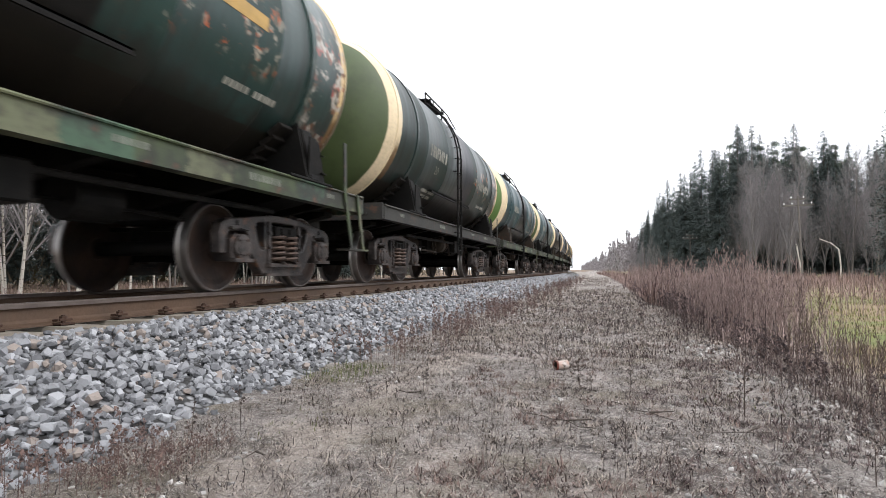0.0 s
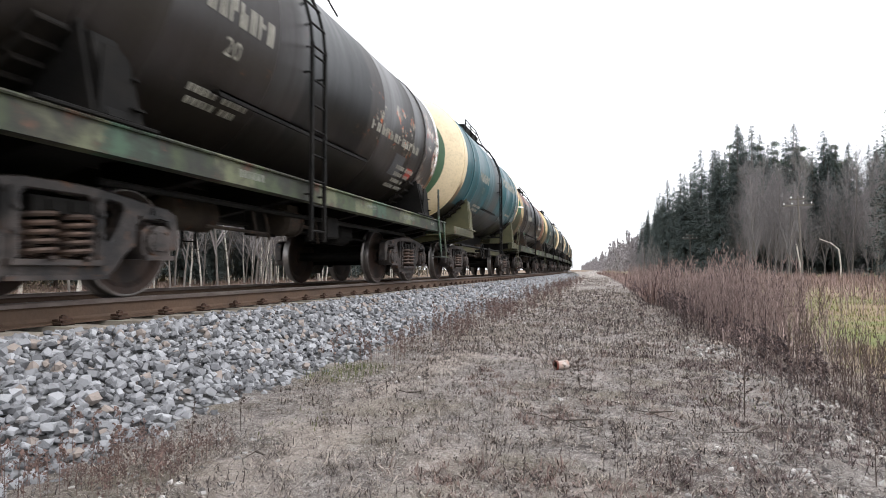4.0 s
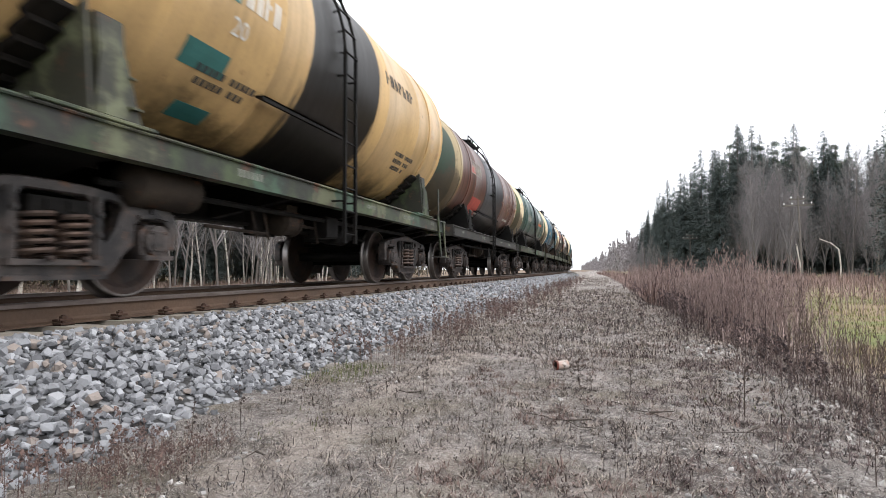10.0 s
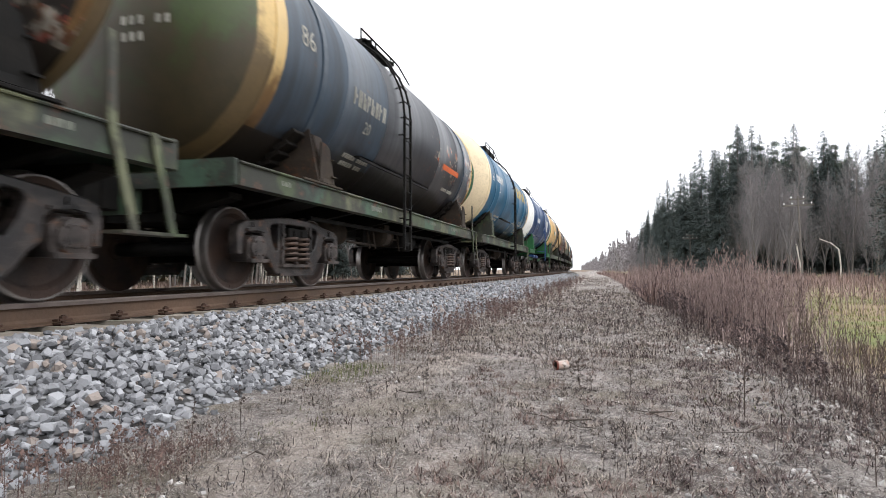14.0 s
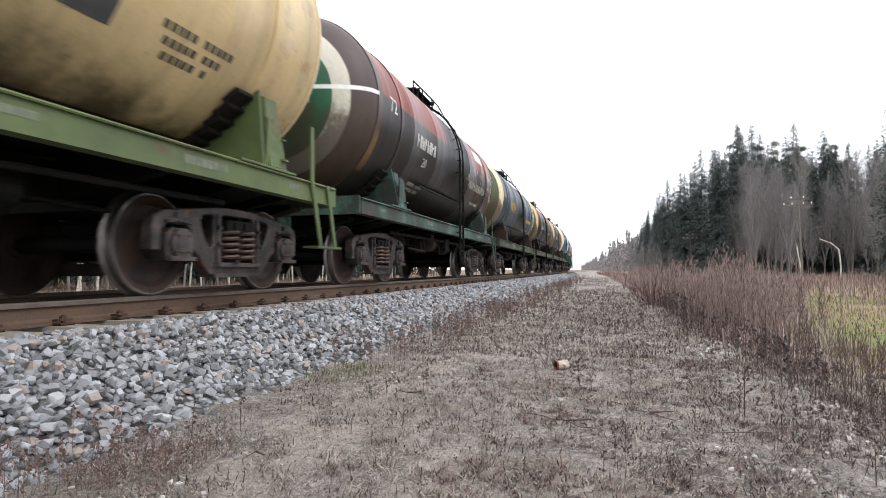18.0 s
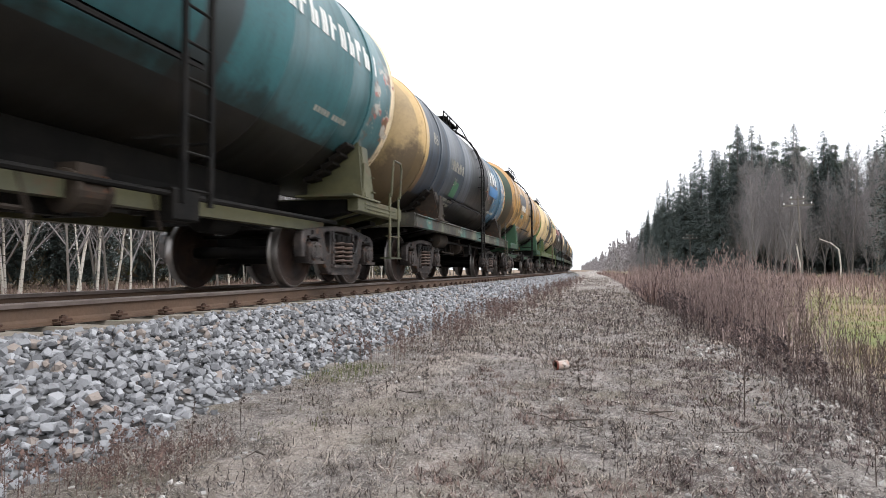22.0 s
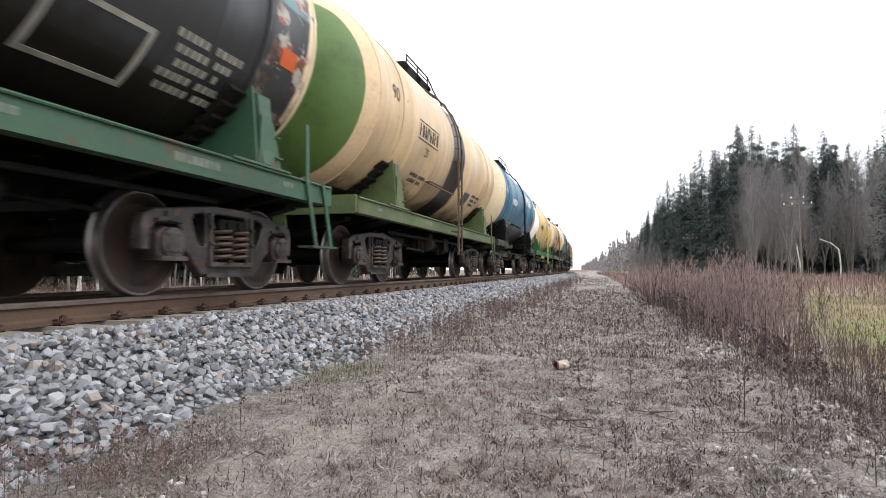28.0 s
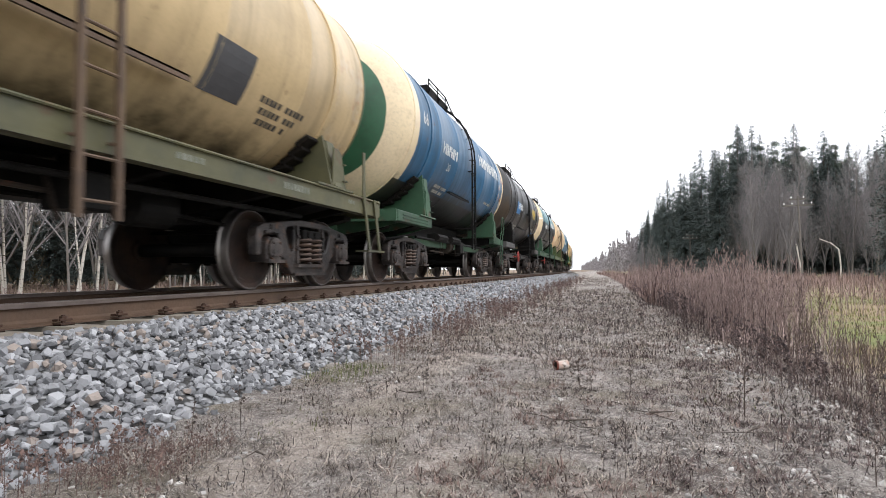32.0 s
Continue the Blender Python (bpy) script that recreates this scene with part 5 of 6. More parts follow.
def rock(seed):
    """Unit stone: a broken block with knocked-off corners."""
    r = random.Random(seed)
    bm = bmesh.new()
    for sx in (-1, 1):
        for sy in (-1, 1):
            for sz in (-1, 1):
                bm.verts.new((sx * r.uniform(0.2, 0.46), sy * r.uniform(0.2, 0.46), sz * r.uniform(0.2, 0.44)))
    for _ in range(5):
        d = Vector((r.gauss(0, 1), r.gauss(0, 1), r.gauss(0, 1))).normalized()
        bm.verts.new(d * r.uniform(0.42, 0.54))
    out = bmesh.ops.convex_hull(bm, input=bm.verts)
    bmesh.ops.delete(bm, geom=list({v for v in out["geom_interior"] if isinstance(v, bmesh.types.BMVert)}), context="VERTS")
    bmesh.ops.triangulate(bm, faces=bm.faces)
    bmesh.ops.recalc_face_normals(bm, faces=bm.faces)
    bm.verts.index_update()
    vs, fs = [tuple(v.co) for v in bm.verts], [tuple(v.index for v in f.verts) for f in bm.faces]
    bm.free()
    return np.array(vs), fs


ROCKS = [rock(i) for i in range(12)]


def stones(name, places, mat, parent=None, label="", kind=""):
    """Many stones in one mesh; places: (x, y, z, size)."""
    rg = random.Random(3)
    allv, allf, o = [], [], 0
    for x, y, z, s in places:
        v, f = ROCKS[rg.randrange(12)]
        m = np.array(Euler((rg.gauss(0, 0.6), rg.gauss(0, 0.6), rg.uniform(0, 6.3))).to_matrix())
        w = (v * np.array([s * rg.uniform(0.95, 1.4), s * rg.uniform(0.8, 1.1), s * rg.uniform(0.6, 0.9)])) @ m.T + (x, y, z)
        allv.append(w)
        allf += [(a + o, b + o, c + o) for a, b, c in f]
        o += len(v)
    me = bpy.data.meshes.new(name)
    me.from_pydata(np.concatenate(allv).tolist(), [], allf)
    me.materials.append(mat)
    ob = new(name, me)
    ob.parent = parent
    return tagged(ob, label, "", "", kind)


rg = random.Random(11)
near, rest = [], []
for y0, y1, per, lo, hi in ((1.2, 2.9, 200, 0.03, 0.07), (0.9, 5.0, 470, 0.028, 0.068), (5.0, 9.0, 370, 0.034, 0.075), (9.0, 14.0, 250, 0.045, 0.088), (14.0, 22.0, 190, 0.05, 0.095), (22.0, 36.0, 110, 0.06, 0.11), (36.0, 60.0, 60, 0.07, 0.12)):
    for _ in range(int((y1 - y0) * 2.0 * per)):
        u, y = rg.uniform(1.0, 2.88), rg.uniform(y0, y1)
        if u < 1.3 and rg.random() < 0.6:
            continue
        if u > 2.6 + 0.25 * noise.noise((0, y * 0.8, 3)) and rg.random() < (0.3 if y < 2.4 else 0.75):
            continue
        s = rg.uniform(lo, hi) * (1.2 if rg.random() < 0.1 else 1)
        spot = (u + shift(y), y, bed_z(u) + rg.uniform(-0.03, 0.018), s)
        (near if 1.7 < y < 2.75 and u > 2.1 and len(near) < 300 else rest).append(spot)
for u_lo, u_hi in ((-0.7, 0.7), (-2.4, -0.9)):
    for _ in range(1800):
        y = rg.uniform(0.9, 16)
        u = rg.uniform(u_lo, u_hi)
        rest.append((u, y, bed_z(u) + rg.uniform(-0.04, 0.0), rg.uniform(0.05, 0.09)))
stones("ballast_gravel", rest, STONE, None, "loose grey crushed stone", "stuff")
rockmesh = []
for i, (v, f) in enumerate(ROCKS):
    me = bpy.data.meshes.new("ballast_stone")
    me.from_pydata((v * (1.2, 0.95, 0.7)).tolist(), [], f)
    me.materials.append(STONE_ONE)
    rockmesh.append(me)
for x, y, z, s in near:
    o = new("ballast_stone", rockmesh[rg.randrange(12)])
    o.parent = ballast
    o.matrix_basis = Matrix.LocRotScale((x, y, z), Euler((rg.gauss(0, 0.45), rg.gauss(0, 0.45), rg.uniform(0, 6))), (s, s, s))

# rails
RAIL = [(-0.075, -0.18), (0.075, -0.18), (0.075, -0.17), (0.02, -0.152), (0.009, -0.13), (0.009, -0.06), (0.014, -0.05), (0.036, -0.04), (0.037, -0.012), (0.03, -0.002), (0.0, 0.0),
        (-0.03, -0.002), (-0.037, -0.012), (-0.036, -0.04), (-0.014, -0.05), (-0.009, -0.06), (-0.009, -0.13), (-0.02, -0.152), (-0.075, -0.17)]
rail_ys = [-400.0, 35.0] + [35.0 + 8 * i for i in range(1, 60)]
for side in (-0.797, 0.797):
    for nm, prof, mt in (("rail", RAIL, RAIL_SIDE),):
        f = Form()
        vs = [(side + a + shift(y), y, b - 0.001) for y in rail_ys for a, b in prof]
        q = len(prof)
        fs = [(j * q + i, j * q + (i + 1) % q, (j + 1) * q + (i + 1) % q, (j + 1) * q + i) for j in range(len(rail_ys) - 1) for i in range(q)]
        me = f.add(vs, fs).mesh(nm)
        me.materials[0] = mt
        me.materials.append(RAIL_HEAD)
        for p in me.polygons:
            if all(me.vertices[i].co.z > -0.042 for i in p.vertices):
                p.material_index = 1
        tagged(new(nm, me), "rusty steel rail with worn head", "rail", "rails of the track", "structure")

CONCRETE = worn("weathered_concrete", (0.34, 0.3, 0.25), (0.25, 0.21, 0.17), 4.0, 0.9, 0, 0.4)
CLIP = worn("rusty_fastening", (0.085, 0.045, 0.03), (0.05, 0.03, 0.022), 9.0, 0.8, 0.2, 0.4)
f = Form()
f.prism([(-0.14, -0.34), (0.14, -0.34), (0.115, -0.185), (-0.115, -0.185)], -1.3, 1.3, "x")
SLEEPER = f.mesh("sleeper")
f = Form()
for s in (-1, 1):
    f.box(s * 0.075 - 0.035 if s > 0 else -0.15, 0.15 if s > 0 else -0.04, -0.06, 0.06, -0.185, -0.165)
    f.rod((s * 0.105, 0.0, -0.17), (s * 0.105, 0.0, -0.105), 0.016, 6)
    f.rod((s * 0.105, 0.0, -0.14), (s * 0.105, 0.0, -0.115), 0.03, 6)
    f.path([(s * 0.06, -0.045, -0.145), (s * 0.12, -0.05, -0.14), (s * 0.13, 0.05, -0.14), (s * 0.06, 0.045, -0.145)], 0.011, 5)
f.box(-0.15, 0.15, -0.06, 0.06, -0.187, -0.178)
FASTENING = f.mesh("fastening")
for i in range(-20, 130):
    y = 0.3 + i * 0.545
    o = part("sleeper", SLEEPER, CONCRETE, None, "", pose(shift(y), y, 0))
    tagged(o, "weathered concrete sleeper under the rails", "sleeper", "sleepers of the track")
    for side in (-0.797, 0.797):
        part("fastening", FASTENING, CLIP, o, "rusty bolted clip", pose(side, 0, 0))


# ---- plants ----
def plant_mat(name, a, b, rough=0.85, other=None, share=0.9, patch=None):
    n = Nodes(name, rough)
    i = n.island()
    c = n.mix(i, a, b)
    if other:
        c = n.mix(n.step(n.math("FRACT", n.math("MULTIPLY", i, 7.31)), share, share + 0.02), c, other)
    if patch:
        c = n.mix(n.math("MULTIPLY", n.step(n.noise(patch[0], 4, rough=0.65), 0.5, 0.6), 0.55), c, patch[1])
    return n.done(n.mix(n.math("MULTIPLY", n.noise(9, 3), 0.4), c, tuple(v * 0.5 for v in a)))


STRAW = plant_mat("dead_straw", (0.1, 0.078, 0.068), (0.5, 0.43, 0.37), other=(0.035, 0.026, 0.025), share=0.76, patch=(8.0, (0.085, 0.064, 0.058)))
REED = plant_mat("dry_reed", (0.17, 0.115, 0.106), (0.46, 0.35, 0.315), other=(0.055, 0.036, 0.038), share=0.78)
REDDISH = plant_mat("reddish_dry_grass", (0.2, 0.13, 0.115), (0.4, 0.285, 0.25), other=(0.09, 0.055, 0.05), share=0.75, patch=(0.5, (0.15, 0.095, 0.085)))
WEED = plant_mat("dark_dead_weed", (0.03, 0.022, 0.02), (0.09, 0.06, 0.048))
TURF = plant_mat("field_grass", (0.1, 0.115, 0.03), (0.27, 0.25, 0.085), other=(0.3, 0.22, 0.13), share=0.8, patch=(0.6, (0.16, 0.12, 0.06)))
MOSS = plant_mat("green_tuft", (0.06, 0.08, 0.022), (0.17, 0.17, 0.055))
rn = np.random.RandomState(5)


def ribbons(name, base, height, width, tilt, mat, label, kind="stuff", category="grass"):
    """Many bent tapering blades in one mesh. base (n, 3); tilt: lean in radians for each."""
    n = len(base)
    a = rn.uniform(0, 2 * np.pi, n)
    d = np.stack([np.cos(a), np.sin(a), np.zeros(n)], 1)
    s = np.stack([-np.sin(a), np.cos(a), np.zeros(n)], 1) * (width / 2)[:, None]
    up = np.array([0, 0, 1.0])
    mid = base + (d * np.sin(tilt)[:, None] + up * np.cos(tilt)[:, None]) * (height * 0.55)[:, None]
    t2 = np.minimum(tilt * 1.7 + 0.1, 1.75)
    tip = mid + (d * np.sin(t2)[:, None] + up * np.cos(t2)[:, None]) * (height * 0.45)[:, None]
    v = np.stack([base - s, base + s, mid - s * 0.7, mid + s * 0.7, tip], 1).reshape(-1, 3)
    o = np.arange(n) * 5
    faces = np.stack([np.stack([o, o + 1, o + 3], 1), np.stack([o, o + 3, o + 2], 1), np.stack([o + 2, o + 3, o + 4], 1)], 1).reshape(-1, 3)
    me = bpy.data.meshes.new(name)
    me.vertices.add(len(v))
    me.vertices.foreach_set("co", v.ravel())
    me.loops.add(faces.size)
    me.loops.foreach_set("vertex_index", faces.ravel())
    me.polygons.add(len(faces))
    me.polygons.foreach_set("loop_start", np.arange(0, faces.size, 3))
    me.update(calc_edges=True)
    me.materials.append(mat)
    return tagged(new(name, me), label, category, "", kind)


def soil(x, y):
    return np.array([ground_height(float(a), float(b)) for a, b in zip(x, y)])


def scatter(n, u0, u1, y0, y1, power=1.0, lift=0.0):
    """Points on the soil, thicker towards y0."""
    y = y0 + (y1 - y0) * rn.uniform(0, 1, n) ** power
    x = rn.uniform(u0, u1, n) + np.array([shift(q) for q in y])
    return np.stack([x, y, soil(x, y) + lift], 1)


def clumped(p, scale, cut, salt=0.0):
    """Keeps the points where a slow noise is above cut."""
    keep = [noise.noise((float(x) * scale, float(y) * scale, salt)) > cut for x, y, z in p]
    return p[np.array(keep)]


# trodden straw on the path
p = scatter(48000, 2.75, 6.9, 1.2, 16.0, 1.5, 0.004)
n = len(p)
ribbons("path_litter", p, rn.uniform(0.015, 0.075, n), rn.uniform(0.002, 0.0045, n) * (0.7 + p[:, 1] / 12), rn.uniform(0.9, 1.6, n), STRAW, "flattened dead grass and straw on the path")
p = clumped(scatter(44000, 2.75, 6.6, 1.2, 26.0, 1.4), 1.7, 0.0)
n = len(p)
ribbons("path_grass", p, rn.uniform(0.015, 0.055, n), rn.uniform(0.002, 0.0045, n) * (0.7 + p[:, 1] / 12), rn.uniform(0.2, 1.2, n), STRAW, "short dead grass tufts on the path")
p = clumped(scatter(9000, 3.2, 6.0, 1.6, 14.0, 1.2), 0.9, 0.38, 9.0)
n = len(p)
ribbons("moss_tufts", p, rn.uniform(0.012, 0.035, n), rn.uniform(0.003, 0.006, n), rn.uniform(0.1, 0.9, n), MOSS, "small green moss and grass tufts")
p = clumped(scatter(40000, 2.8, 6.5, 1.3, 14.0, 1.4, 0.002), 2.4, 0.2, 3.0)
n = len(p)
ribbons("dark_litter", p, rn.uniform(0.012, 0.045, n), rn.uniform(0.003, 0.007, n) * (0.7 + p[:, 1] / 12), rn.uniform(0.3, 1.5, n), WEED, "dark rotted leaves and stems on the path")
p = clumped(scatter(20000, 3.0, 6.3, 14.0, 60.0, 1.4, 0.002), 0.8, 0.0, 3.0)
n = len(p)
ribbons("far_litter", p, rn.uniform(0.03, 0.14, n), rn.uniform(0.01, 0.03, n), rn.uniform(0.3, 1.5, n), STRAW, "dead grass on the path farther on")
for nm, mt, count, salt in (("mid_straw", STRAW, 16000, 5.0), ("mid_stems", WEED, 9000, 8.0)):
    p = clumped(scatter(count, 3.0, 6.3, 5.5, 22.0, 1.4, 0.002), 1.5, -0.05, salt)
    n = len(p)
    ribbons(nm, p, rn.uniform(0.02, 0.085, n), rn.uniform(0.005, 0.013, n) * (0.5 + p[:, 1] / 12), rn.uniform(0.3, 1.5, n), mt, "dead grass and rotted stems lying on the path")
# pebbles
PEBBLE = plant_mat("pale_pebbles", (0.22, 0.21, 0.2), (0.66, 0.63, 0.6), other=(0.1, 0.09, 0.085), share=0.7)
p = np.concatenate([clumped(scatter(5200, 2.7, 6.7, 1.3, 14.0, 1.5, -0.002), 0.8, 0.2, 6.0), clumped(scatter(2200, 5.7, 6.5, 3.0, 7.0, 1.2, -0.002), 1.3, -0.1, 2.0), clumped(scatter(1000, 5.0, 6.6, 1.4, 2.9, 1.0, -0.002), 1.5, -0.1, 3.0)])
stones("path_pebbles", [(*q, float(s)) for q, s in zip(p.tolist(), (0.005 + 0.034 * rn.uniform(0, 1, len(p)) ** 2.2) * (0.6 + p[:, 1] / 10))], PEBBLE, None, "scattered small stones on the path", "stuff")
p = scatter(11000, 2.9, 6.5, 1.3, 11.0, 1.5, -0.001)
stones("path_grit", [(*q, float(v)) for q, v in zip(p.tolist(), rn.uniform(0.005, 0.013, len(p)) * (0.6 + p[:, 1] / 7))], plant_mat("mixed_grit", (0.03, 0.025, 0.023), (0.3, 0.26, 0.235), other=(0.5, 0.46, 0.42), share=0.88), None, "dark and pale grit strewn over the path", "stuff")
# matted tussocks


def tussocks(name, n, mat, label, lo, hi, salt, cut, u0=2.8, u1=6.5, y1=13.0):
    """Small bunches of blades that spread from one root."""
    root = clumped(scatter(n, u0, u1, 1.35, y1, 1.4), 1.6, cut, salt)
    m, each = len(root), 20
    size = rn.uniform(lo, hi, m).repeat(each)
    q = root.repeat(each, 0)
    q[:, :2] += rn.normal(0, 1, (m * each, 2)) * (size * 0.42)[:, None]
    ribbons(name, q, size * rn.uniform(0.5, 1.1, m * each), rn.uniform(0.003, 0.007, m * each) * (0.7 + q[:, 1] / 12), rn.uniform(0.5, 1.5, m * each), mat, label)


tussocks("dead_tussocks", 3400, STRAW, "matted grey-brown tussocks of dead grass on the path", 0.03, 0.075, 1.0, -0.1)
tussocks("brown_tussocks", 1800, plant_mat("brown_dead_grass", (0.06, 0.036, 0.03), (0.24, 0.16, 0.135)), "small red-brown tussocks on the path", 0.03, 0.08, 5.0, 0.1, 3.9)
tussocks("shoulder_tussocks", 900, plant_mat("purple_brown_stems", (0.035, 0.025, 0.025), (0.15, 0.1, 0.09)), "tangled purple-brown dead stems near the slope", 0.03, 0.09, 11.0, 0.0, 5.0, 6.6, 6.0)
tussocks("dark_tussocks", 1100, WEED, "dark rotted plant clumps on the path", 0.02, 0.05, 8.0, 0.12, 4.1)
# dark weeds along the foot of the stones and on the path


def weed_mesh(seed, tall=1.0, leaf=1.0):
    """A dead stalk with side twigs and dark seed heads."""
    r = random.Random(seed)
    f = Form()
    top = Vector((r.uniform(-0.12, 0.12), r.uniform(-0.12, 0.12), 1.0)) * tall
    pts = [Vector((0, 0, -0.03)), top * 0.35 + Vector((r.uniform(-0.03, 0.03), r.uniform(-0.03, 0.03), 0)), top * 0.7, top]
    for i in range(3):
        f.rod(pts[i], pts[i + 1], 0.011 - 0.003 * i, 4, 0.008 - 0.003 * i)
    for i in range(9):
        t = r.uniform(0.3, 1.0)
        a = r.uniform(0, 6.28)
        b = top * t
        l = r.uniform(0.08, 0.26) * (1.2 - t * 0.6)
        e = b + Vector((math.cos(a) * l, math.sin(a) * l, l * r.uniform(0.3, 1.2)))
        f.rod(b, e, 0.006, 3, 0.003)
        for j in range(4):
            c = b.lerp(e, r.uniform(0.4, 1.05)) + Vector((r.uniform(-0.02, 0.02), r.uniform(-0.02, 0.02), r.uniform(-0.02, 0.02)))
            q = r.uniform(0.015, 0.04) * leaf
            f.add([c + Vector((r.uniform(-q, q), r.uniform(-q, q), r.uniform(-q, q))) for _ in range(4)], [(0, 1, 2), (0, 2, 3), (0, 3, 1), (1, 3, 2)])
    return f.mesh("dead_weed")


def stem_mesh(seed):
    """A tall dry stem whose fine side shoots run upwards."""
    r = random.Random(seed)
    f = Form()
    top = Vector((r.uniform(-0.2, 0.2), r.uniform(-0.2, 0.2), 1.0))
    f.rod((0, 0, -0.03), top * 0.5, 0.006, 3, 0.0045)
    f.rod(top * 0.5, top, 0.0045, 3, 0.002)
    for i in range(13):
        b = top * r.uniform(0.35, 0.97)
        a, l = r.uniform(0, 6.28), r.uniform(0.08, 0.2)
        e = b + Vector((math.cos(a) * l * 0.5, math.sin(a) * l * 0.5, l))
        f.rod(b, e, 0.003, 3, 0.0015)
        for j in range(3):
            c = b.lerp(e, r.uniform(0.3, 1.0))
            a2 = r.uniform(0, 6.28)
            f.rod(c, c + Vector((math.cos(a2) * 0.03, math.sin(a2) * 0.03, 0.035)), 0.0045, 3, 0.002)
    return f.mesh("dry_stem")


WEEDS = [weed_mesh(i) for i in range(7)]
LEAFY = [weed_mesh(90 + i, 1.0, 1.7) for i in range(7)]
STEMS = [stem_mesh(70 + i) for i in range(7)]
LONE = ((5.62, 3.55, 0.3), (4.72, 4.2, 0.25), (4.62, 4.0, 0.2), (4.38, 4.5, 0.16), (4.86, 5.2, 0.14), (5.85, 2.55, 0.2), (5.3, 3.1, 0.16), (3.55, 3.5, 0.14), (3.4, 3.6, 0.13),
        (5.05, 4.05, 0.16), (3.15, 2.55, 0.22), (3.05, 2.3, 0.2), (5.15, 2.6, 0.12), (4.75, 2.7, 0.1), (6.3, 2.95, 0.35), (6.25, 2.75, 0.3), (3.9, 3.2, 0.1))
wr = random.Random(8)


def join_weeds(name, places, label, mat=None, forms=None):
    """Many small weeds in one mesh."""
    data = [(np.array([v.co[:] for v in w.vertices]), [tuple(q.vertices) for q in w.polygons]) for w in forms or WEEDS]
    allv, allf, o = [], [], 0
    for x, y, h in places:
        v, f = data[wr.randrange(7)]
        a = wr.uniform(0, 6.28)
        m = np.array([[math.cos(a), -math.sin(a), 0], [math.sin(a), math.cos(a), 0], [0, 0, 1]])
        allv.append((v @ m.T) * (h * 0.8, h * 0.8, h) + (x, y, ground_height(x, y)))
        allf += [tuple(i + o for i in q) for q in f]
        o += len(v)
    me = bpy.data.meshes.new(name)
    me.from_pydata(np.concatenate(allv).tolist(), [], allf)
    me.materials.append(mat or WEED)
    return tagged(new(name, me), label, "weeds", "", "stuff")


for x, y, h in LONE:
    o = part("dead_weed", WEEDS[wr.randrange(7)], WEED, None, "", Matrix.LocRotScale((x, y, ground_height(x, y)), Euler((0, 0, wr.uniform(0, 6))), (h, h, h)))
    tagged(o, "single dark dead weed stalk standing on the path", "weed", "dead weeds on the path")
spots = []
for _ in range(1500):
    y = 1.4 + 14 * wr.random() ** 1.3
    x = wr.uniform(2.85, 6.5)
    if noise.noise((x * 0.8, y * 0.8, 2.0)) > -0.05:
        spots.append((x, y, wr.uniform(0.02, 0.1)))
leafy = []
for _ in range(1500):
    y = 1.6 + 13 * wr.random() ** 1.25
    x = 3.3 + 3.2 * wr.random() ** 0.7
    if noise.noise((x * 0.9, y * 0.7, 12.0)) > 0.08:
        leafy.append((x, y, (0.025 + 0.14 * wr.random() ** 2.5) * (0.75 + y / 16)))
join_weeds("leafy_dead_weeds", leafy, "dark withered weeds with curled leaves on the path", plant_mat("withered_leaf", (0.03, 0.024, 0.024), (0.1, 0.075, 0.068)), LEAFY)
join_weeds("small_dead_weeds", spots, "small dark dead weeds dotted over the path")
spots = []
for _ in range(900):
    y = 1.5 + 55 * wr.random() ** 1.5
    u = 2.85 + 0.28 * wr.gauss(0, 1) + (0.35 if y > 8 else 0)
    if y > 7 and noise.noise((0.0, y * 0.35, 7.0)) > 0.0:
        spots.append((3.15 + 0.3 * wr.gauss(0, 1) + shift(y), y, wr.uniform(0.15, 0.4)))
    if noise.noise((0.0, y * 0.45, 7.0)) > 0.06 and u > 2.3:
        spots.append((u + shift(y), y, wr.uniform(0.07, 0.26)))
for _ in range(150):
    spots.append((wr.uniform(2.75, 3.3), wr.uniform(1.75, 2.35), wr.uniform(0.05, 0.13)))
for _ in range(260):
    y = wr.choice((5.6, 6.3, 7.4, 7.8, 9.5, 11.0)) + wr.gauss(0, 0.35)
    spots.append((3.0 + 0.22 * wr.gauss(0, 1), y, wr.uniform(0.06, 0.24)))
join_weeds("verge_weeds", spots, "reddish-brown dead weeds along the foot of the ballast", plant_mat("brown_verge_weed", (0.07, 0.045, 0.04), (0.24, 0.155, 0.13)), LEAFY)
p = scatter(2600, 2.72, 3.2, 3.9, 4.6)
ribbons("verge_tuft", p[: 380], rn.uniform(0.03, 0.1, 380), rn.uniform(0.002, 0.005, 380), rn.uniform(0.1, 1.0, 380), MOSS, "dull green grass tuft at the ballast edge")
# reeds on the slope beside the path
def reed_band(name, n, u0, u1, y0, y1, h0, h1, mat, label, power=1.6, cut=-0.2, w=0.006):
    q = clumped(scatter(n, u0, u1, y0, y1, power), 0.55, cut, 4.0)
    m = len(q)
    h = (0.3 + 0.7 * np.clip((q[:, 1] - 6.5) / 2.5, 0, 1)) * rn.uniform(h0, h1, m) * (0.75 + 0.5 * np.array([noise.noise((float(a) * 0.7, float(b) * 0.35, 1.0)) for a, b, c in q]))
    return ribbons(name, q, h, rn.uniform(0.5, 1.5, m) * w * (1 + q[:, 1] / 30), rn.uniform(0.0, 0.75, m), mat, label)


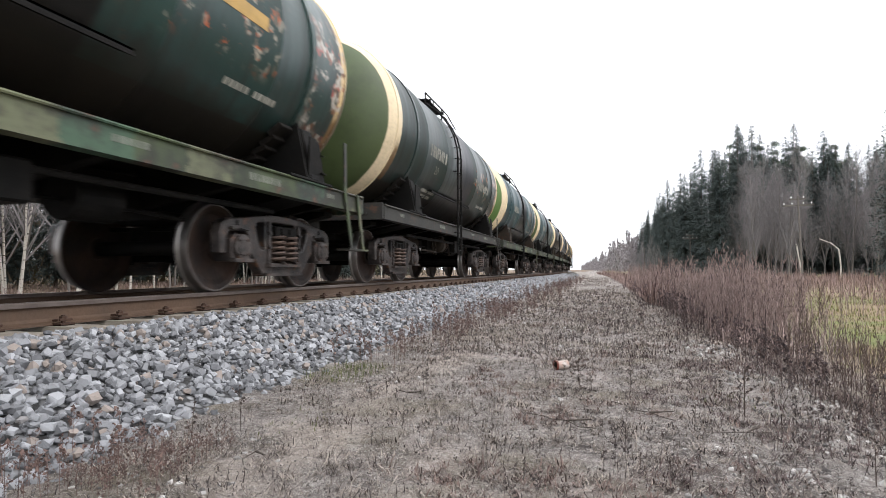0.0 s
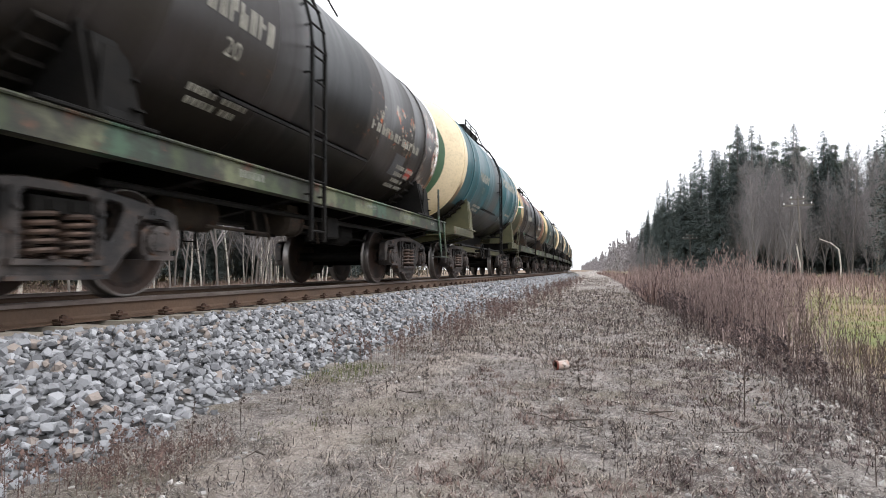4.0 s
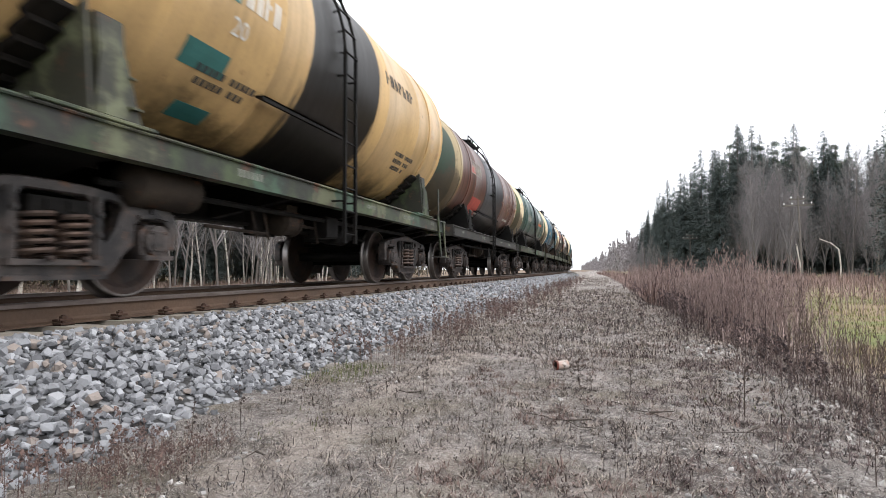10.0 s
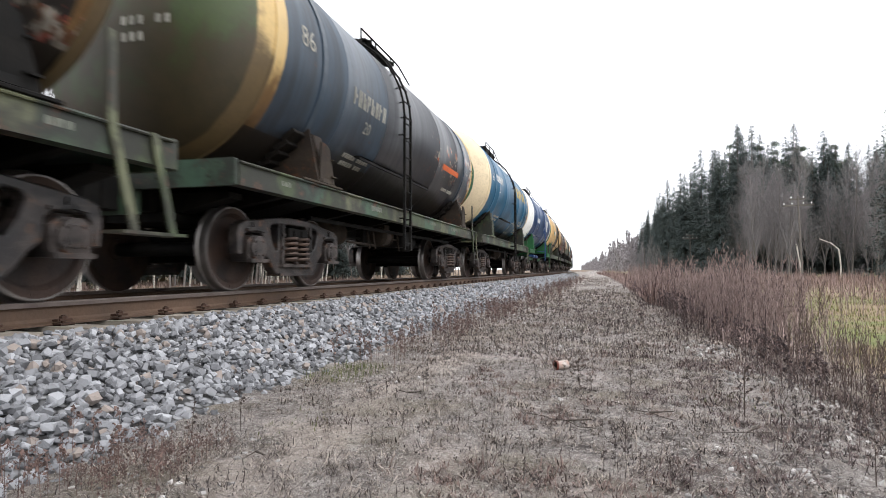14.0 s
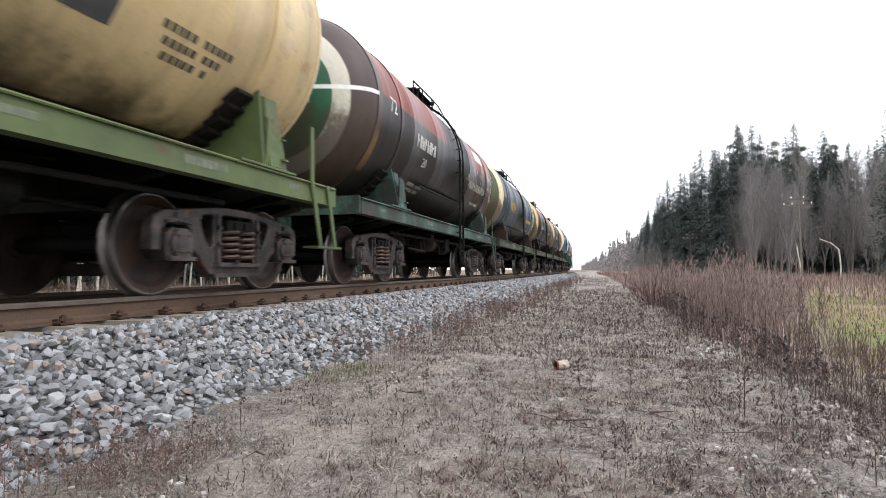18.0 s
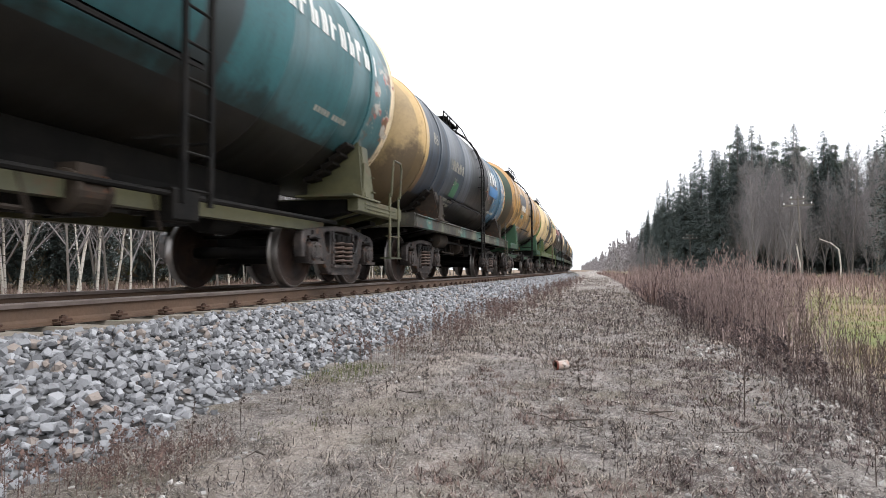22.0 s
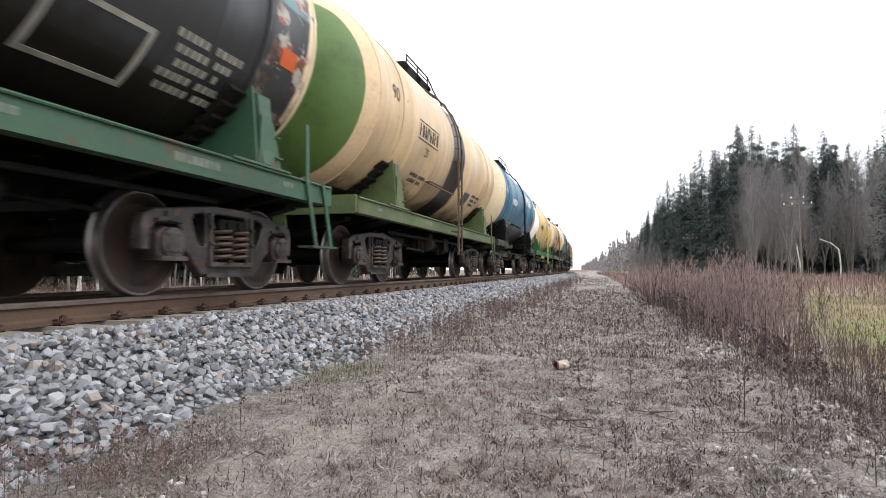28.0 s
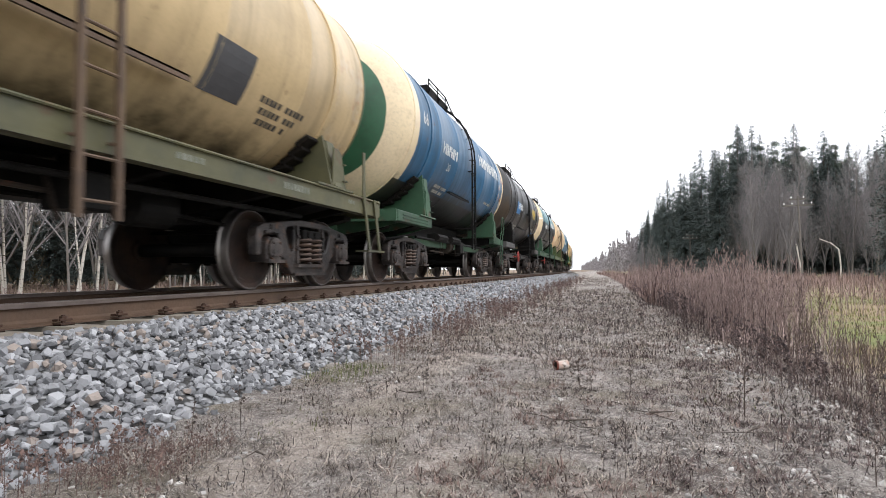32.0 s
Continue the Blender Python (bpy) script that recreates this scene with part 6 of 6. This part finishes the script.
reed_band("reed_stems", 1700, 6.2, 7.0, 6.4, 18.0, 0.5, 1.2, REED, "tall dry brown reeds on the slope", 1.1, -0.35)
rise = clumped(scatter(7500, 6.6, 11.0, 8.0, 26.0, 1.2), 0.6, -0.35, 4.0)
rise = rise[(rise[:, 0] - 4.87) < rise[:, 1] * 0.275 + rn.normal(0, 0.7, len(rise))]
n = len(rise)
lush = np.array([0.75 + 0.7 * noise.noise((float(a) * 0.9, float(b) * 0.5, 2.0)) for a, b, c in rise])
ribbons("slope_reeds", rise, rn.uniform(0.3, 1.35, n) * rn.uniform(0.6, 1.0, n) * lush, rn.uniform(0.004, 0.011, n) * (1 + rise[:, 1] / 30), rn.uniform(0.0, 0.85, n), REED, "tangled purple-brown dry stems at the foot of the slope")
reed_band("low_reeds", 60, 6.4, 7.8, 4.0, 6.6, 0.4, 1.0, REED, "low tangled dry stems beside the path", 1.0, -0.2)
reed_band("far_reeds", 12000, 5.9, 8.5, 14.0, 110.0, 0.35, 1.3, REDDISH, "reddish dry reeds running on along the line", 1.7, -0.5, 0.008)
reed_band("reed_litter", 9000, 6.2, 8.6, 3.0, 22.0, 0.1, 0.4, STRAW, "matted dead grass under the reeds", 1.3, -0.6, 0.005)
reed_band("field_grass", 34000, 7.1, 26.0, 4.6, 34.0, 0.06, 0.2, TURF, "short yellow-green grass of the field", 1.3, -0.25, 0.01)
reed_band("field_straw", 9000, 7.6, 26.0, 7.0, 34.0, 0.1, 0.45, REDDISH, "dry straw among the field grass", 1.2, 0.0, 0.007)
reed_band("field_reeds", 36000, 8.5, 75.0, 24.0, 92.0, 0.8, 1.7, REDDISH, "tall reddish dry grass over the far field", 1.0, -0.35, 0.012)
spots = [(wr.uniform(6.2, 7.8), 8.8 + 9 * wr.random() ** 1.4, wr.uniform(0.4, 0.95)) for _ in range(60)] + [(wr.uniform(6.3, 7.2), wr.uniform(3.2, 6.6), wr.uniform(0.2, 0.55)) for _ in range(110)] + [(wr.uniform(6.3, 6.9), wr.uniform(2.5, 3.2), wr.uniform(0.1, 0.22)) for _ in range(25)]
more = [(wr.uniform(6.2, 7.0 if q < 12 else 7.5) + shift(q), q, wr.uniform(0.55, 1.1)) for q in [7.6 + 26 * wr.random() ** 1.5 for _ in range(620)]] + [(5.0 + q * wr.uniform(0.16, 0.29), q, wr.uniform(0.5, 1.25)) for q in [9 + 15 * wr.random() for _ in range(260)]]
more += [(wr.uniform(7.4, 13.0), wr.uniform(8.0, 22.0), wr.uniform(0.4, 1.0)) for _ in range(150)]
join_weeds("tall_dry_weeds", more, "tall branched pale-brown dry weeds on the slope", REED, STEMS)
join_weeds("slope_weeds", spots, "dark branched dead weeds among the reeds", plant_mat("slope_weed", (0.045, 0.03, 0.026), (0.15, 0.1, 0.08)), STEMS)
edge_weeds = []
for _ in range(420):
    y = 3.0 + 20 * wr.random() ** 1.2
    edge_weeds.append((6.25 + 0.3 * wr.gauss(0, 1) + shift(y), y, wr.uniform(0.08, 0.4) * (0.6 + min(1.0, y / 12) * 0.6)))
join_weeds("edge_weeds", edge_weeds, "dark bushy dead weeds along the edge of the slope", plant_mat("edge_weed", (0.035, 0.025, 0.026), (0.14, 0.095, 0.088)), LEAFY)
tussocks("slope_brush", 900, plant_mat("slope_brush_stems", (0.03, 0.02, 0.018), (0.17, 0.115, 0.095)), "low tangled dark brush at the foot of the reeds", 0.1, 0.24, 13.0, -0.3, 6.2, 7.1, 16.0)

# ---- trees ----
# needle green lightened and blued, so the colour carries the distance haze
NEEDLE = plant_mat("hazed_spruce_needles", (0.05, 0.068, 0.066), (0.085, 0.108, 0.098))
PINE = plant_mat("pine_needles", (0.045, 0.075, 0.045), (0.09, 0.12, 0.065))
BARK = worn("spruce_bark", (0.07, 0.055, 0.045), (0.11, 0.09, 0.075), 3.0, 0.9, 0, 0.5)
GREYBARK = worn("grey_bark", (0.2, 0.18, 0.165), (0.12, 0.105, 0.095), 2.0, 0.9, 0, 0.5)
TWIG = plant_mat("bare_twigs", (0.15, 0.137, 0.137), (0.3, 0.278, 0.28))
bn = Nodes("birch_bark", 0.7)
bc = bn.mix(bn.step(bn.noise(3.0, 5, bn.scaled((1, 1, 5))), 0.56, 0.62), (0.56, 0.53, 0.48), (0.06, 0.05, 0.042))
BIRCH = bn.done(bn.mix(bn.math("MULTIPLY", bn.noise(1.2, 4), 0.5), bc, (0.26, 0.22, 0.17)))


def raw(name, v, f, mat):
    me = bpy.data.meshes.new(name)
    me.from_pydata([tuple(q) for q in v], [], f)
    me.materials.append(mat)
    return me


def spruce_mesh(seed, h, wide, bare=0.06):
    r = random.Random(seed)
    t = Form()
    t.rod((0, 0, -0.4), (0, 0, h * 0.6), 0.2, 8, 0.1)
    t.rod((0, 0, h * 0.6), (0, 0, h), 0.1, 6, 0.015)
    v, f = [], []
    z = h * bare
    while z < h * 0.985:
        k = 1 - z / h
        air = min(1.0, k * 2.2)
        for _ in range(6 + int(r.uniform(3, 6) * k ** 0.5)):
            a = r.uniform(0, 6.2832)
            L = wide * (0.15 * math.sin(k * 3.14) + 0.85 * k) * r.uniform(0.45, 1.12) + 0.22
            droop = r.uniform(0.1, 0.45)
            steps = max(3, int(L / 0.24))
            for i in range(1, steps + 1):
                s = i / steps
                c0 = Vector((math.cos(a) * L * s, math.sin(a) * L * s, z - droop * L * s * s + 0.12 * L * s))
                q = 0.07 + 0.16 * (1 - s * 0.4) * min(1.0, L / 1.5)
                for _ in range(6):
                    b = a + r.uniform(-1.4, 1.4)
                    c = c0 + Vector((r.uniform(-0.2, 0.2), r.uniform(-0.2, 0.2), r.uniform(-0.34, 0.2))) * air
                    d = Vector((math.cos(b), math.sin(b), r.uniform(-0.9, 0.1))) * q
                    n = Vector((-math.sin(b), math.cos(b), r.uniform(-0.5, 0.5))) * q * 0.5
                    o = len(v)
                    v += [c - n, c + n, c + d]
                    f.append((o, o + 1, o + 2))
        z += h * (0.009 + 0.008 * min(1.0, 1.6 * k)) * r.uniform(0.8, 1.3)
    return t.mesh("trunk"), raw("crown", v, f, NEEDLE)


def pine_mesh(seed, h):
    r = random.Random(seed)
    t = Form()
    t.rod((0, 0, -0.4), (0.1, 0.1, h * 0.96), 0.22, 8, 0.04)
    v, f = [], []
    for _ in range(16):
        z = h * r.uniform(0.55, 0.97)
        a = r.uniform(0, 6.28)
        L = r.uniform(0.8, 2.6) * (1.25 - z / h) * 2
        e = Vector((math.cos(a) * L, math.sin(a) * L, z + L * r.uniform(0.05, 0.4)))
        t.rod((0.08, 0.08, z), e, 0.05, 4, 0.015)
        for _ in range(330):
            c = Vector((0, 0, z)).lerp(e, r.uniform(0.3, 1.1)) + Vector((r.gauss(0, 0.35), r.gauss(0, 0.35), r.gauss(0, 0.22)))
            q = r.uniform(0.06, 0.15)
            o = len(v)
            v += [c + Vector((r.uniform(-q, q), r.uniform(-q, q), r.uniform(-q, q))) for _ in range(3)]
            f.append((o, o + 1, o + 2))
    return t.mesh("trunk"), raw("crown", v, f, PINE)


def bare_mesh(seed, h, girth=0.1, low=0.25, lean=0.04, twigs=1.0, spread_out=0.75):
    """Leafless tree: bent trunk and a haze of fine branches."""
    r = random.Random(seed)
    t = Form()
    pts = [Vector((0, 0, -0.3))]
    d = Vector((r.uniform(-lean, lean), r.uniform(-lean, lean), 1))
    for i in range(6):
        d += Vector((r.uniform(-0.06, 0.06), r.uniform(-0.06, 0.06), 0))
        pts.append(pts[-1] + d * (h / 6.3))
    for i in range(6):
        t.rod(pts[i], pts[i + 1], girth * (1 - i / 6.6), 7, girth * (1 - (i + 1) / 6.6))
    v, f = [], []

    def twig(a, b, w):
        d = b - a
        s = d.cross(Vector((r.uniform(-1, 1), r.uniform(-1, 1), r.uniform(-1, 1)))).normalized() * w
        s2 = d.cross(s).normalized() * w
        o = len(v)
        v.extend([a + s, a - s * 0.5 + s2, a - s * 0.5 - s2, b])
        f.extend([(o, o + 1, o + 3), (o + 1, o + 2, o + 3), (o + 2, o, o + 3)])

    for _ in range(int(34 * twigs)):
        k = low + (0.98 - low) * r.random()
        i = min(5, int(k * 6))
        a = pts[i].lerp(pts[i + 1], k * 6 - i)
        w = r.uniform(0, 6.28)
        L = h * 0.2 * (1.15 - k) * r.uniform(0.6, 1.4) + 0.3
        b = a + Vector((math.cos(w) * L * spread_out, math.sin(w) * L * spread_out, L * r.uniform(0.9, 1.7)))
        twig(a, b, 0.012 + 0.007 * L)
        for _ in range(9):
            c = a.lerp(b, r.uniform(0.15, 1.0))
            w2 = w + r.uniform(-1.3, 1.3)
            l2 = L * r.uniform(0.25, 0.6)
            e = c + Vector((math.cos(w2) * l2, math.sin(w2) * l2, l2 * r.uniform(0.2, 1.3)))
            twig(c, e, 0.009)
            for _ in range(3):
                g = c.lerp(e, r.uniform(0.3, 1.0))
                twig(g, g + Vector((r.uniform(-1, 1), r.uniform(-1, 1), r.uniform(0, 1.3))) * l2 * 0.45, 0.007)
    return t.mesh("trunk"), raw("crown", v, f, TWIG)


def tree(name, meshes, bark, leaf, x, y, z, turn, size, label, group):
    o = thing(name, label, "tree", group, "", Matrix.LocRotScale((x, y, z), Euler((0, 0, turn)), (size, size, size)))
    part("trunk", meshes[0], bark, o)
    part("crown", meshes[1], leaf, o)
    return o


SPRUCES = [spruce_mesh(i, 22, w) for i, w in ((1, 3.9), (2, 3.4), (3, 4.3), (4, 3.6), (5, 3.1))]
PINES = [pine_mesh(20 + i, 22) for i in range(3)]
BARE = [bare_mesh(30 + i, 14, 0.08, 0.14, 0.04, 1.7, 0.4) for i in range(5)]
SLIM = [bare_mesh(50 + i, 12, 0.06, 0.12, 0.08, 0.7) for i in range(7)]
tr = random.Random(21)


def far_soil(x, y):
    return ground_height(x, y)


# right-hand wood: edge along the line from 90 m on, and a front towards the camera
edge = []
for y in range(92, 260, 5):
    edge.append((21.5 + (3.5 if y < 104 else 0) + tr.uniform(-1.5, 2.5), y + tr.uniform(-2, 2)))
for x in range(23, 84, 2):
    edge.append((x + tr.uniform(-1, 1), 96 + tr.uniform(-3, 4) + (3 if x > 30 else 0)))
for x, y in edge:
    s = tr.uniform(0.86, 1.1) * (1.0 if x < 45 else 0.95)
    tree("spruce_tree", SPRUCES[tr.randrange(5)], BARK, NEEDLE, x, y, far_soil(x, y), tr.uniform(0, 6), s, "tall dark green spruce at the wood's edge", "spruces of the wood")
for _ in range(110):
    x = tr.uniform(26, 100)
    y = tr.uniform(103, 130) + (x - 26) * 0.1
    s = tr.uniform(0.85, 1.15)
    if tr.random() < 0.3:
        tree("pine_tree", PINES[tr.randrange(3)], BARK, PINE, x, y, far_soil(x, y), tr.uniform(0, 6), s * 1.02, "tall pine with bare trunk rising over the wood", "pines of the wood")
    else:
        tree("spruce_tree", SPRUCES[tr.randrange(5)], BARK, NEEDLE, x, y, far_soil(x, y), tr.uniform(0, 6), s, "tall dark green spruce inside the wood", "spruces of the wood")
for _ in range(95):
    x = 23.5 + 60 * tr.random() ** 1.4
    y = tr.uniform(80, 95)
    tree("bare_tree", BARE[tr.randrange(5)], GREYBARK, TWIG, x, y, far_soil(x, y), tr.uniform(0, 6), tr.uniform(0.75, 1.3), "leafless grey-brown tree before the spruces", "bare trees before the wood")
for _ in range(14):
    y = tr.uniform(110, 240)
    x = 15 + tr.uniform(0, 4)
    tree("bare_tree", BARE[tr.randrange(5)], GREYBARK, TWIG, x, y, far_soil(x, y), tr.uniform(0, 6), tr.uniform(0.4, 0.8), "leafless grey-brown tree before the spruces", "bare trees before the wood")

tree("spruce_tree", SPRUCES[1], BARK, NEEDLE, 30.6, 60.5, far_soil(30.6, 60.5), 1.0, 0.9, "tall spruce standing before the wood", "spruces of the wood")

# undergrowth along the wood's foot
brush = [bare_mesh(60 + i, 3.2, 0.02, 0.02, 0.2, 0.8) for i in range(4)]
for _ in range(36):
    x = tr.uniform(24, 82)
    y = tr.uniform(76, 92)
    tree("bare_bush", brush[tr.randrange(4)], GREYBARK, TWIG, x, y, far_soil(x, y), tr.uniform(0, 6), tr.uniform(0.4, 0.8), "leafless bush at the foot of the wood", "bushes before the wood")

# wood behind the track: birches close together
for _ in range(150):
    y = tr.uniform(6, 66)
    x = -tr.uniform(15.5, 30)
    tree("birch_tree", SLIM[tr.randrange(7)], BIRCH if tr.random() < 0.7 else GREYBARK, TWIG, x, y, far_soil(x, y), tr.uniform(0, 6), tr.uniform(0.7, 1.25), "slender pale birch with bare branches", "birches behind the track")
for _ in range(60):
    y = tr.uniform(60, 190)
    x = -tr.uniform(14, 26) + shift(y)
    tree("birch_tree", SLIM[tr.randrange(7)], GREYBARK, TWIG, x, y, far_soil(x, y), tr.uniform(0, 6), tr.uniform(0.8, 1.3), "slender pale birch with bare branches", "birches behind the track")
for _ in range(60):
    y = tr.uniform(6, 80)
    x = -tr.uniform(21, 36)
    tree("young_spruce", SPRUCES[tr.randrange(5)], BARK, NEEDLE, x, y, far_soil(x, y), tr.uniform(0, 6), tr.uniform(0.3, 0.75), "dark young spruce among the birches", "young spruces behind the track")
p = scatter(9000, -30.0, -7.0, 4.0, 60.0)
n = len(p)
ribbons("wood_floor_grass", p, rn.uniform(0.2, 0.6, n), rn.uniform(0.01, 0.02, n), rn.uniform(0.1, 0.9, n), REDDISH, "pale brown dead grass at the wood's foot")

# thicket deep in the wood behind the track
v, f = [], []
for _ in range(42000):
    y = tr.uniform(5, 130)
    x = -tr.uniform(26, 50) + shift(y)
    c = Vector((x, y, far_soil(x, y) + 9.5 * tr.random() ** 1.2))
    a = tr.uniform(0, 6.28)
    q, w = tr.uniform(0.5, 1.6), tr.uniform(0.04, 0.2)
    d = Vector((math.cos(a) * 0.5, math.sin(a) * 0.5, tr.uniform(0.2, 1.2))) * q
    s = Vector((tr.uniform(-1, 1), tr.uniform(-1, 1), 0)) * w
    o = len(v)
    v += [c - s, c + s, c + d]
    f.append((o, o + 1, o + 2))
tagged(new("thicket", raw("thicket", v, f, plant_mat("brown_thicket", (0.05, 0.042, 0.03), (0.14, 0.115, 0.075), other=(0.1, 0.1, 0.03), share=0.85))), "dense brown undergrowth deep in the wood", "thicket", "", "stuff")

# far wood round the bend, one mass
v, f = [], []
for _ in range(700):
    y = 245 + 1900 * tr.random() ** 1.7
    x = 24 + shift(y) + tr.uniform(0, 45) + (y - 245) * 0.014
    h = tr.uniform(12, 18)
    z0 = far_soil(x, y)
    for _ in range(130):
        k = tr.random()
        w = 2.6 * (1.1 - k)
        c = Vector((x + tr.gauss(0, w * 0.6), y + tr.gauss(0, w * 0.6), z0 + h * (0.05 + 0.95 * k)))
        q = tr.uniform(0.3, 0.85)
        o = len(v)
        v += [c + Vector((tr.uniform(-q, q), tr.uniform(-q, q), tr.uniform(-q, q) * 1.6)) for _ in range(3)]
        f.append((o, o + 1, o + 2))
# distance haze is put into the pale lavender-grey base colour
tagged(new("far_woods", raw("far_woods", v, f, plant_mat("haze_paled_far_woods", (0.2, 0.18, 0.185), (0.32, 0.29, 0.3), other=(0.1, 0.12, 0.105), share=0.93))),
       "grey-brown wood along the far bend, colour paled for haze", "woods", "", "stuff")

# ---- telegraph poles ----
POLE = worn("grey_weathered_wood", (0.17, 0.15, 0.135), (0.1, 0.09, 0.08), 2.0, 0.9, 0, 0.5)
GLASS = worn("white_porcelain", (0.75, 0.75, 0.73), (0.6, 0.6, 0.58), 6.0, 0.3)
f = Form()
f.rod((0, 0, -2.2), (0.0, 0, 7.0), 0.1, 10, 0.07)
POLE_MESH = f.mesh("pole")
ARM = Form().box(-1.25, 1.25, -0.05, 0.05, -0.06, 0.06, 0.01).mesh("crossarm")
f = Form()
f.turn([(0.0, 0.015), (0.06, 0.02), (0.07, 0.06), (0.15, 0.055), (0.2, 0.03), (0.21, 0.001)], 10, "z")
PEG = f.mesh("insulator", True)
for x, y, lean, z in ((22.1, 58.5, 2.0, 0.9), (19.9, 110.0, 0.0, 0.6), (16.5, 172.0, 0.0, 0.4), (11.0, 232.0, 0.0, 0.3)):
    o = thing("telegraph_pole", "weathered wooden telegraph pole with two crossarms", "pole", "telegraph poles along the line", "", pose(x, y, far_soil(x, y) + z, 0, -lean, 0))
    part("pole", POLE_MESH, POLE, o)
    for h, w in ((6.2, 1.0), (6.75, 0.55)):
        a = part("crossarm", ARM, POLE, o, "wooden crossarm", Matrix.LocRotScale((0, 0.12, h), None, (w, 1, 1)))
        for q in (-1.1, -0.45, 0.45, 1.1) if w > 0.9 else (-0.9, 0.9):
            part("insulator", PEG, GLASS, a, "white porcelain insulator", Matrix.LocRotScale((q, 0, 0.06), None, (1 / w, 1, 1)))

# broken pale trunk in the field
f = Form()
f.path([(0, 0, -0.3), (0.05, 0, 1.8), (-0.1, 0, 3.6)], 0.085, 8)
f.path([(-0.1, 0, 3.6), (-0.8, 0.2, 4.3), (-1.9, 0.3, 4.8)], 0.06, 8)
o = part("broken_birch", f.mesh("broken_birch"), BIRCH, None, "", pose(30.4, 74.0, far_soil(30.4, 74)))
tagged(o, "snapped pale birch trunk with its top bent over", "tree")
f = Form()
f.path([(0, 0, -0.3), (-0.15, 0, 2.0), (-0.5, 0, 4.2)], 0.075, 8)
o = part("broken_birch", f.mesh("broken_birch"), BIRCH, None, "", pose(26.6, 74.0, far_soil(26.6, 74)))
tagged(o, "leaning pale birch stump at the edge of the field", "tree")

# ---- small things on the path ----
tin = thing("tin_can", "rusty open tin can lying on the path", "can", "", "", pose(4.56, 4.74, ground_height(4.56, 4.74) + 0.036, 0, 0, -58))
f = Form()
f.turn([(-0.05, 0.03), (-0.05, 0.035), (-0.045, 0.036), (0.045, 0.035), (0.05, 0.036), (0.05, 0.001)], 20, "y")
part("can_body", f.mesh("can_body", True), worn("faded_tin", (0.6, 0.54, 0.5), (0.4, 0.24, 0.18), 18.0, 0.6, 0.2), tin)
f = Form()
f.turn([(-0.052, 0.0305), (-0.056, 0.034), (-0.054, 0.038), (-0.04, 0.038)], 20, "y")
inner = Form()
inner.turn([(-0.051, 0.0295), (0.03, 0.0295), (0.03, 0.001)], 20, "y")
part("inside", inner.mesh("inside", True), worn("dark_rusted_tin", (0.05, 0.025, 0.018), (0.03, 0.02, 0.016), 14.0, 0.9, 0.1), tin, "dark rusted inside")
part("rim", f.mesh("rim", True), worn("rust_red_tin", (0.25, 0.06, 0.04), (0.14, 0.05, 0.035), 14.0, 0.7, 0.2), tin, "rust-red rim")
for x, y, turn, ln in ((3.62, 3.62, -60, 0.36), (3.42, 2.28, -75, 0.4), (5.07, 3.44, -53, 0.5), (5.51, 3.14, 14, 0.33), (4.65, 3.15, -40, 0.45)):
    f = Form()
    q = random.Random(int(x * 100))
    pts = [(ln * (i / 5 - 0.5), q.uniform(-0.03, 0.03), q.uniform(0, 0.015)) for i in range(6)]
    for a, b in zip(pts, pts[1:]):
        f.rod(a, b, 0.0026, 6, 0.0022)
    f.rod(pts[3], (pts[3][0] + 0.1, pts[3][1] + 0.07, 0.03), 0.005, 5, 0.003)
    o = part("fallen_stick", f.mesh("fallen_stick"), BARK, None, "", pose(x, y, ground_height(x, y) + 0.012, 0, 0, turn))
    tagged(o, "thin dark stick lying on the path", "stick", "sticks on the path")


# ---- movement ----
def motions():
    for k, wagon in WAGONS:
        rows = []
        for i in range(33):
            x, y, turn = on_line(travel(float(i)) - PITCH * k)
            rows.append((float(i), pose(x, y, 0, 0, 0, turn)))
        walk(wagon, rows)
    # wheels roll while their wagon is within sight of the camera
    order = [k for k, w in WAGONS]
    for wheelset, y, index in ROLLING:
        ts = [i / 15 for i in range(481) if -9 < travel(i / 15) - PITCH * order[index] < 42]
        if not ts:
            continue
        rows = [(t, Matrix.Translation((0, y, 0.4785)) @ Matrix.Rotation(-travel(t) / 0.4785, 4, "X")) for t in ts]
        if ts[0] > 0:
            rows.insert(0, (0.0, rows[0][1]))
        if ts[-1] < 32:
            rows.append((32.0, rows[-1][1]))
        walk(wheelset, rows)


motions()
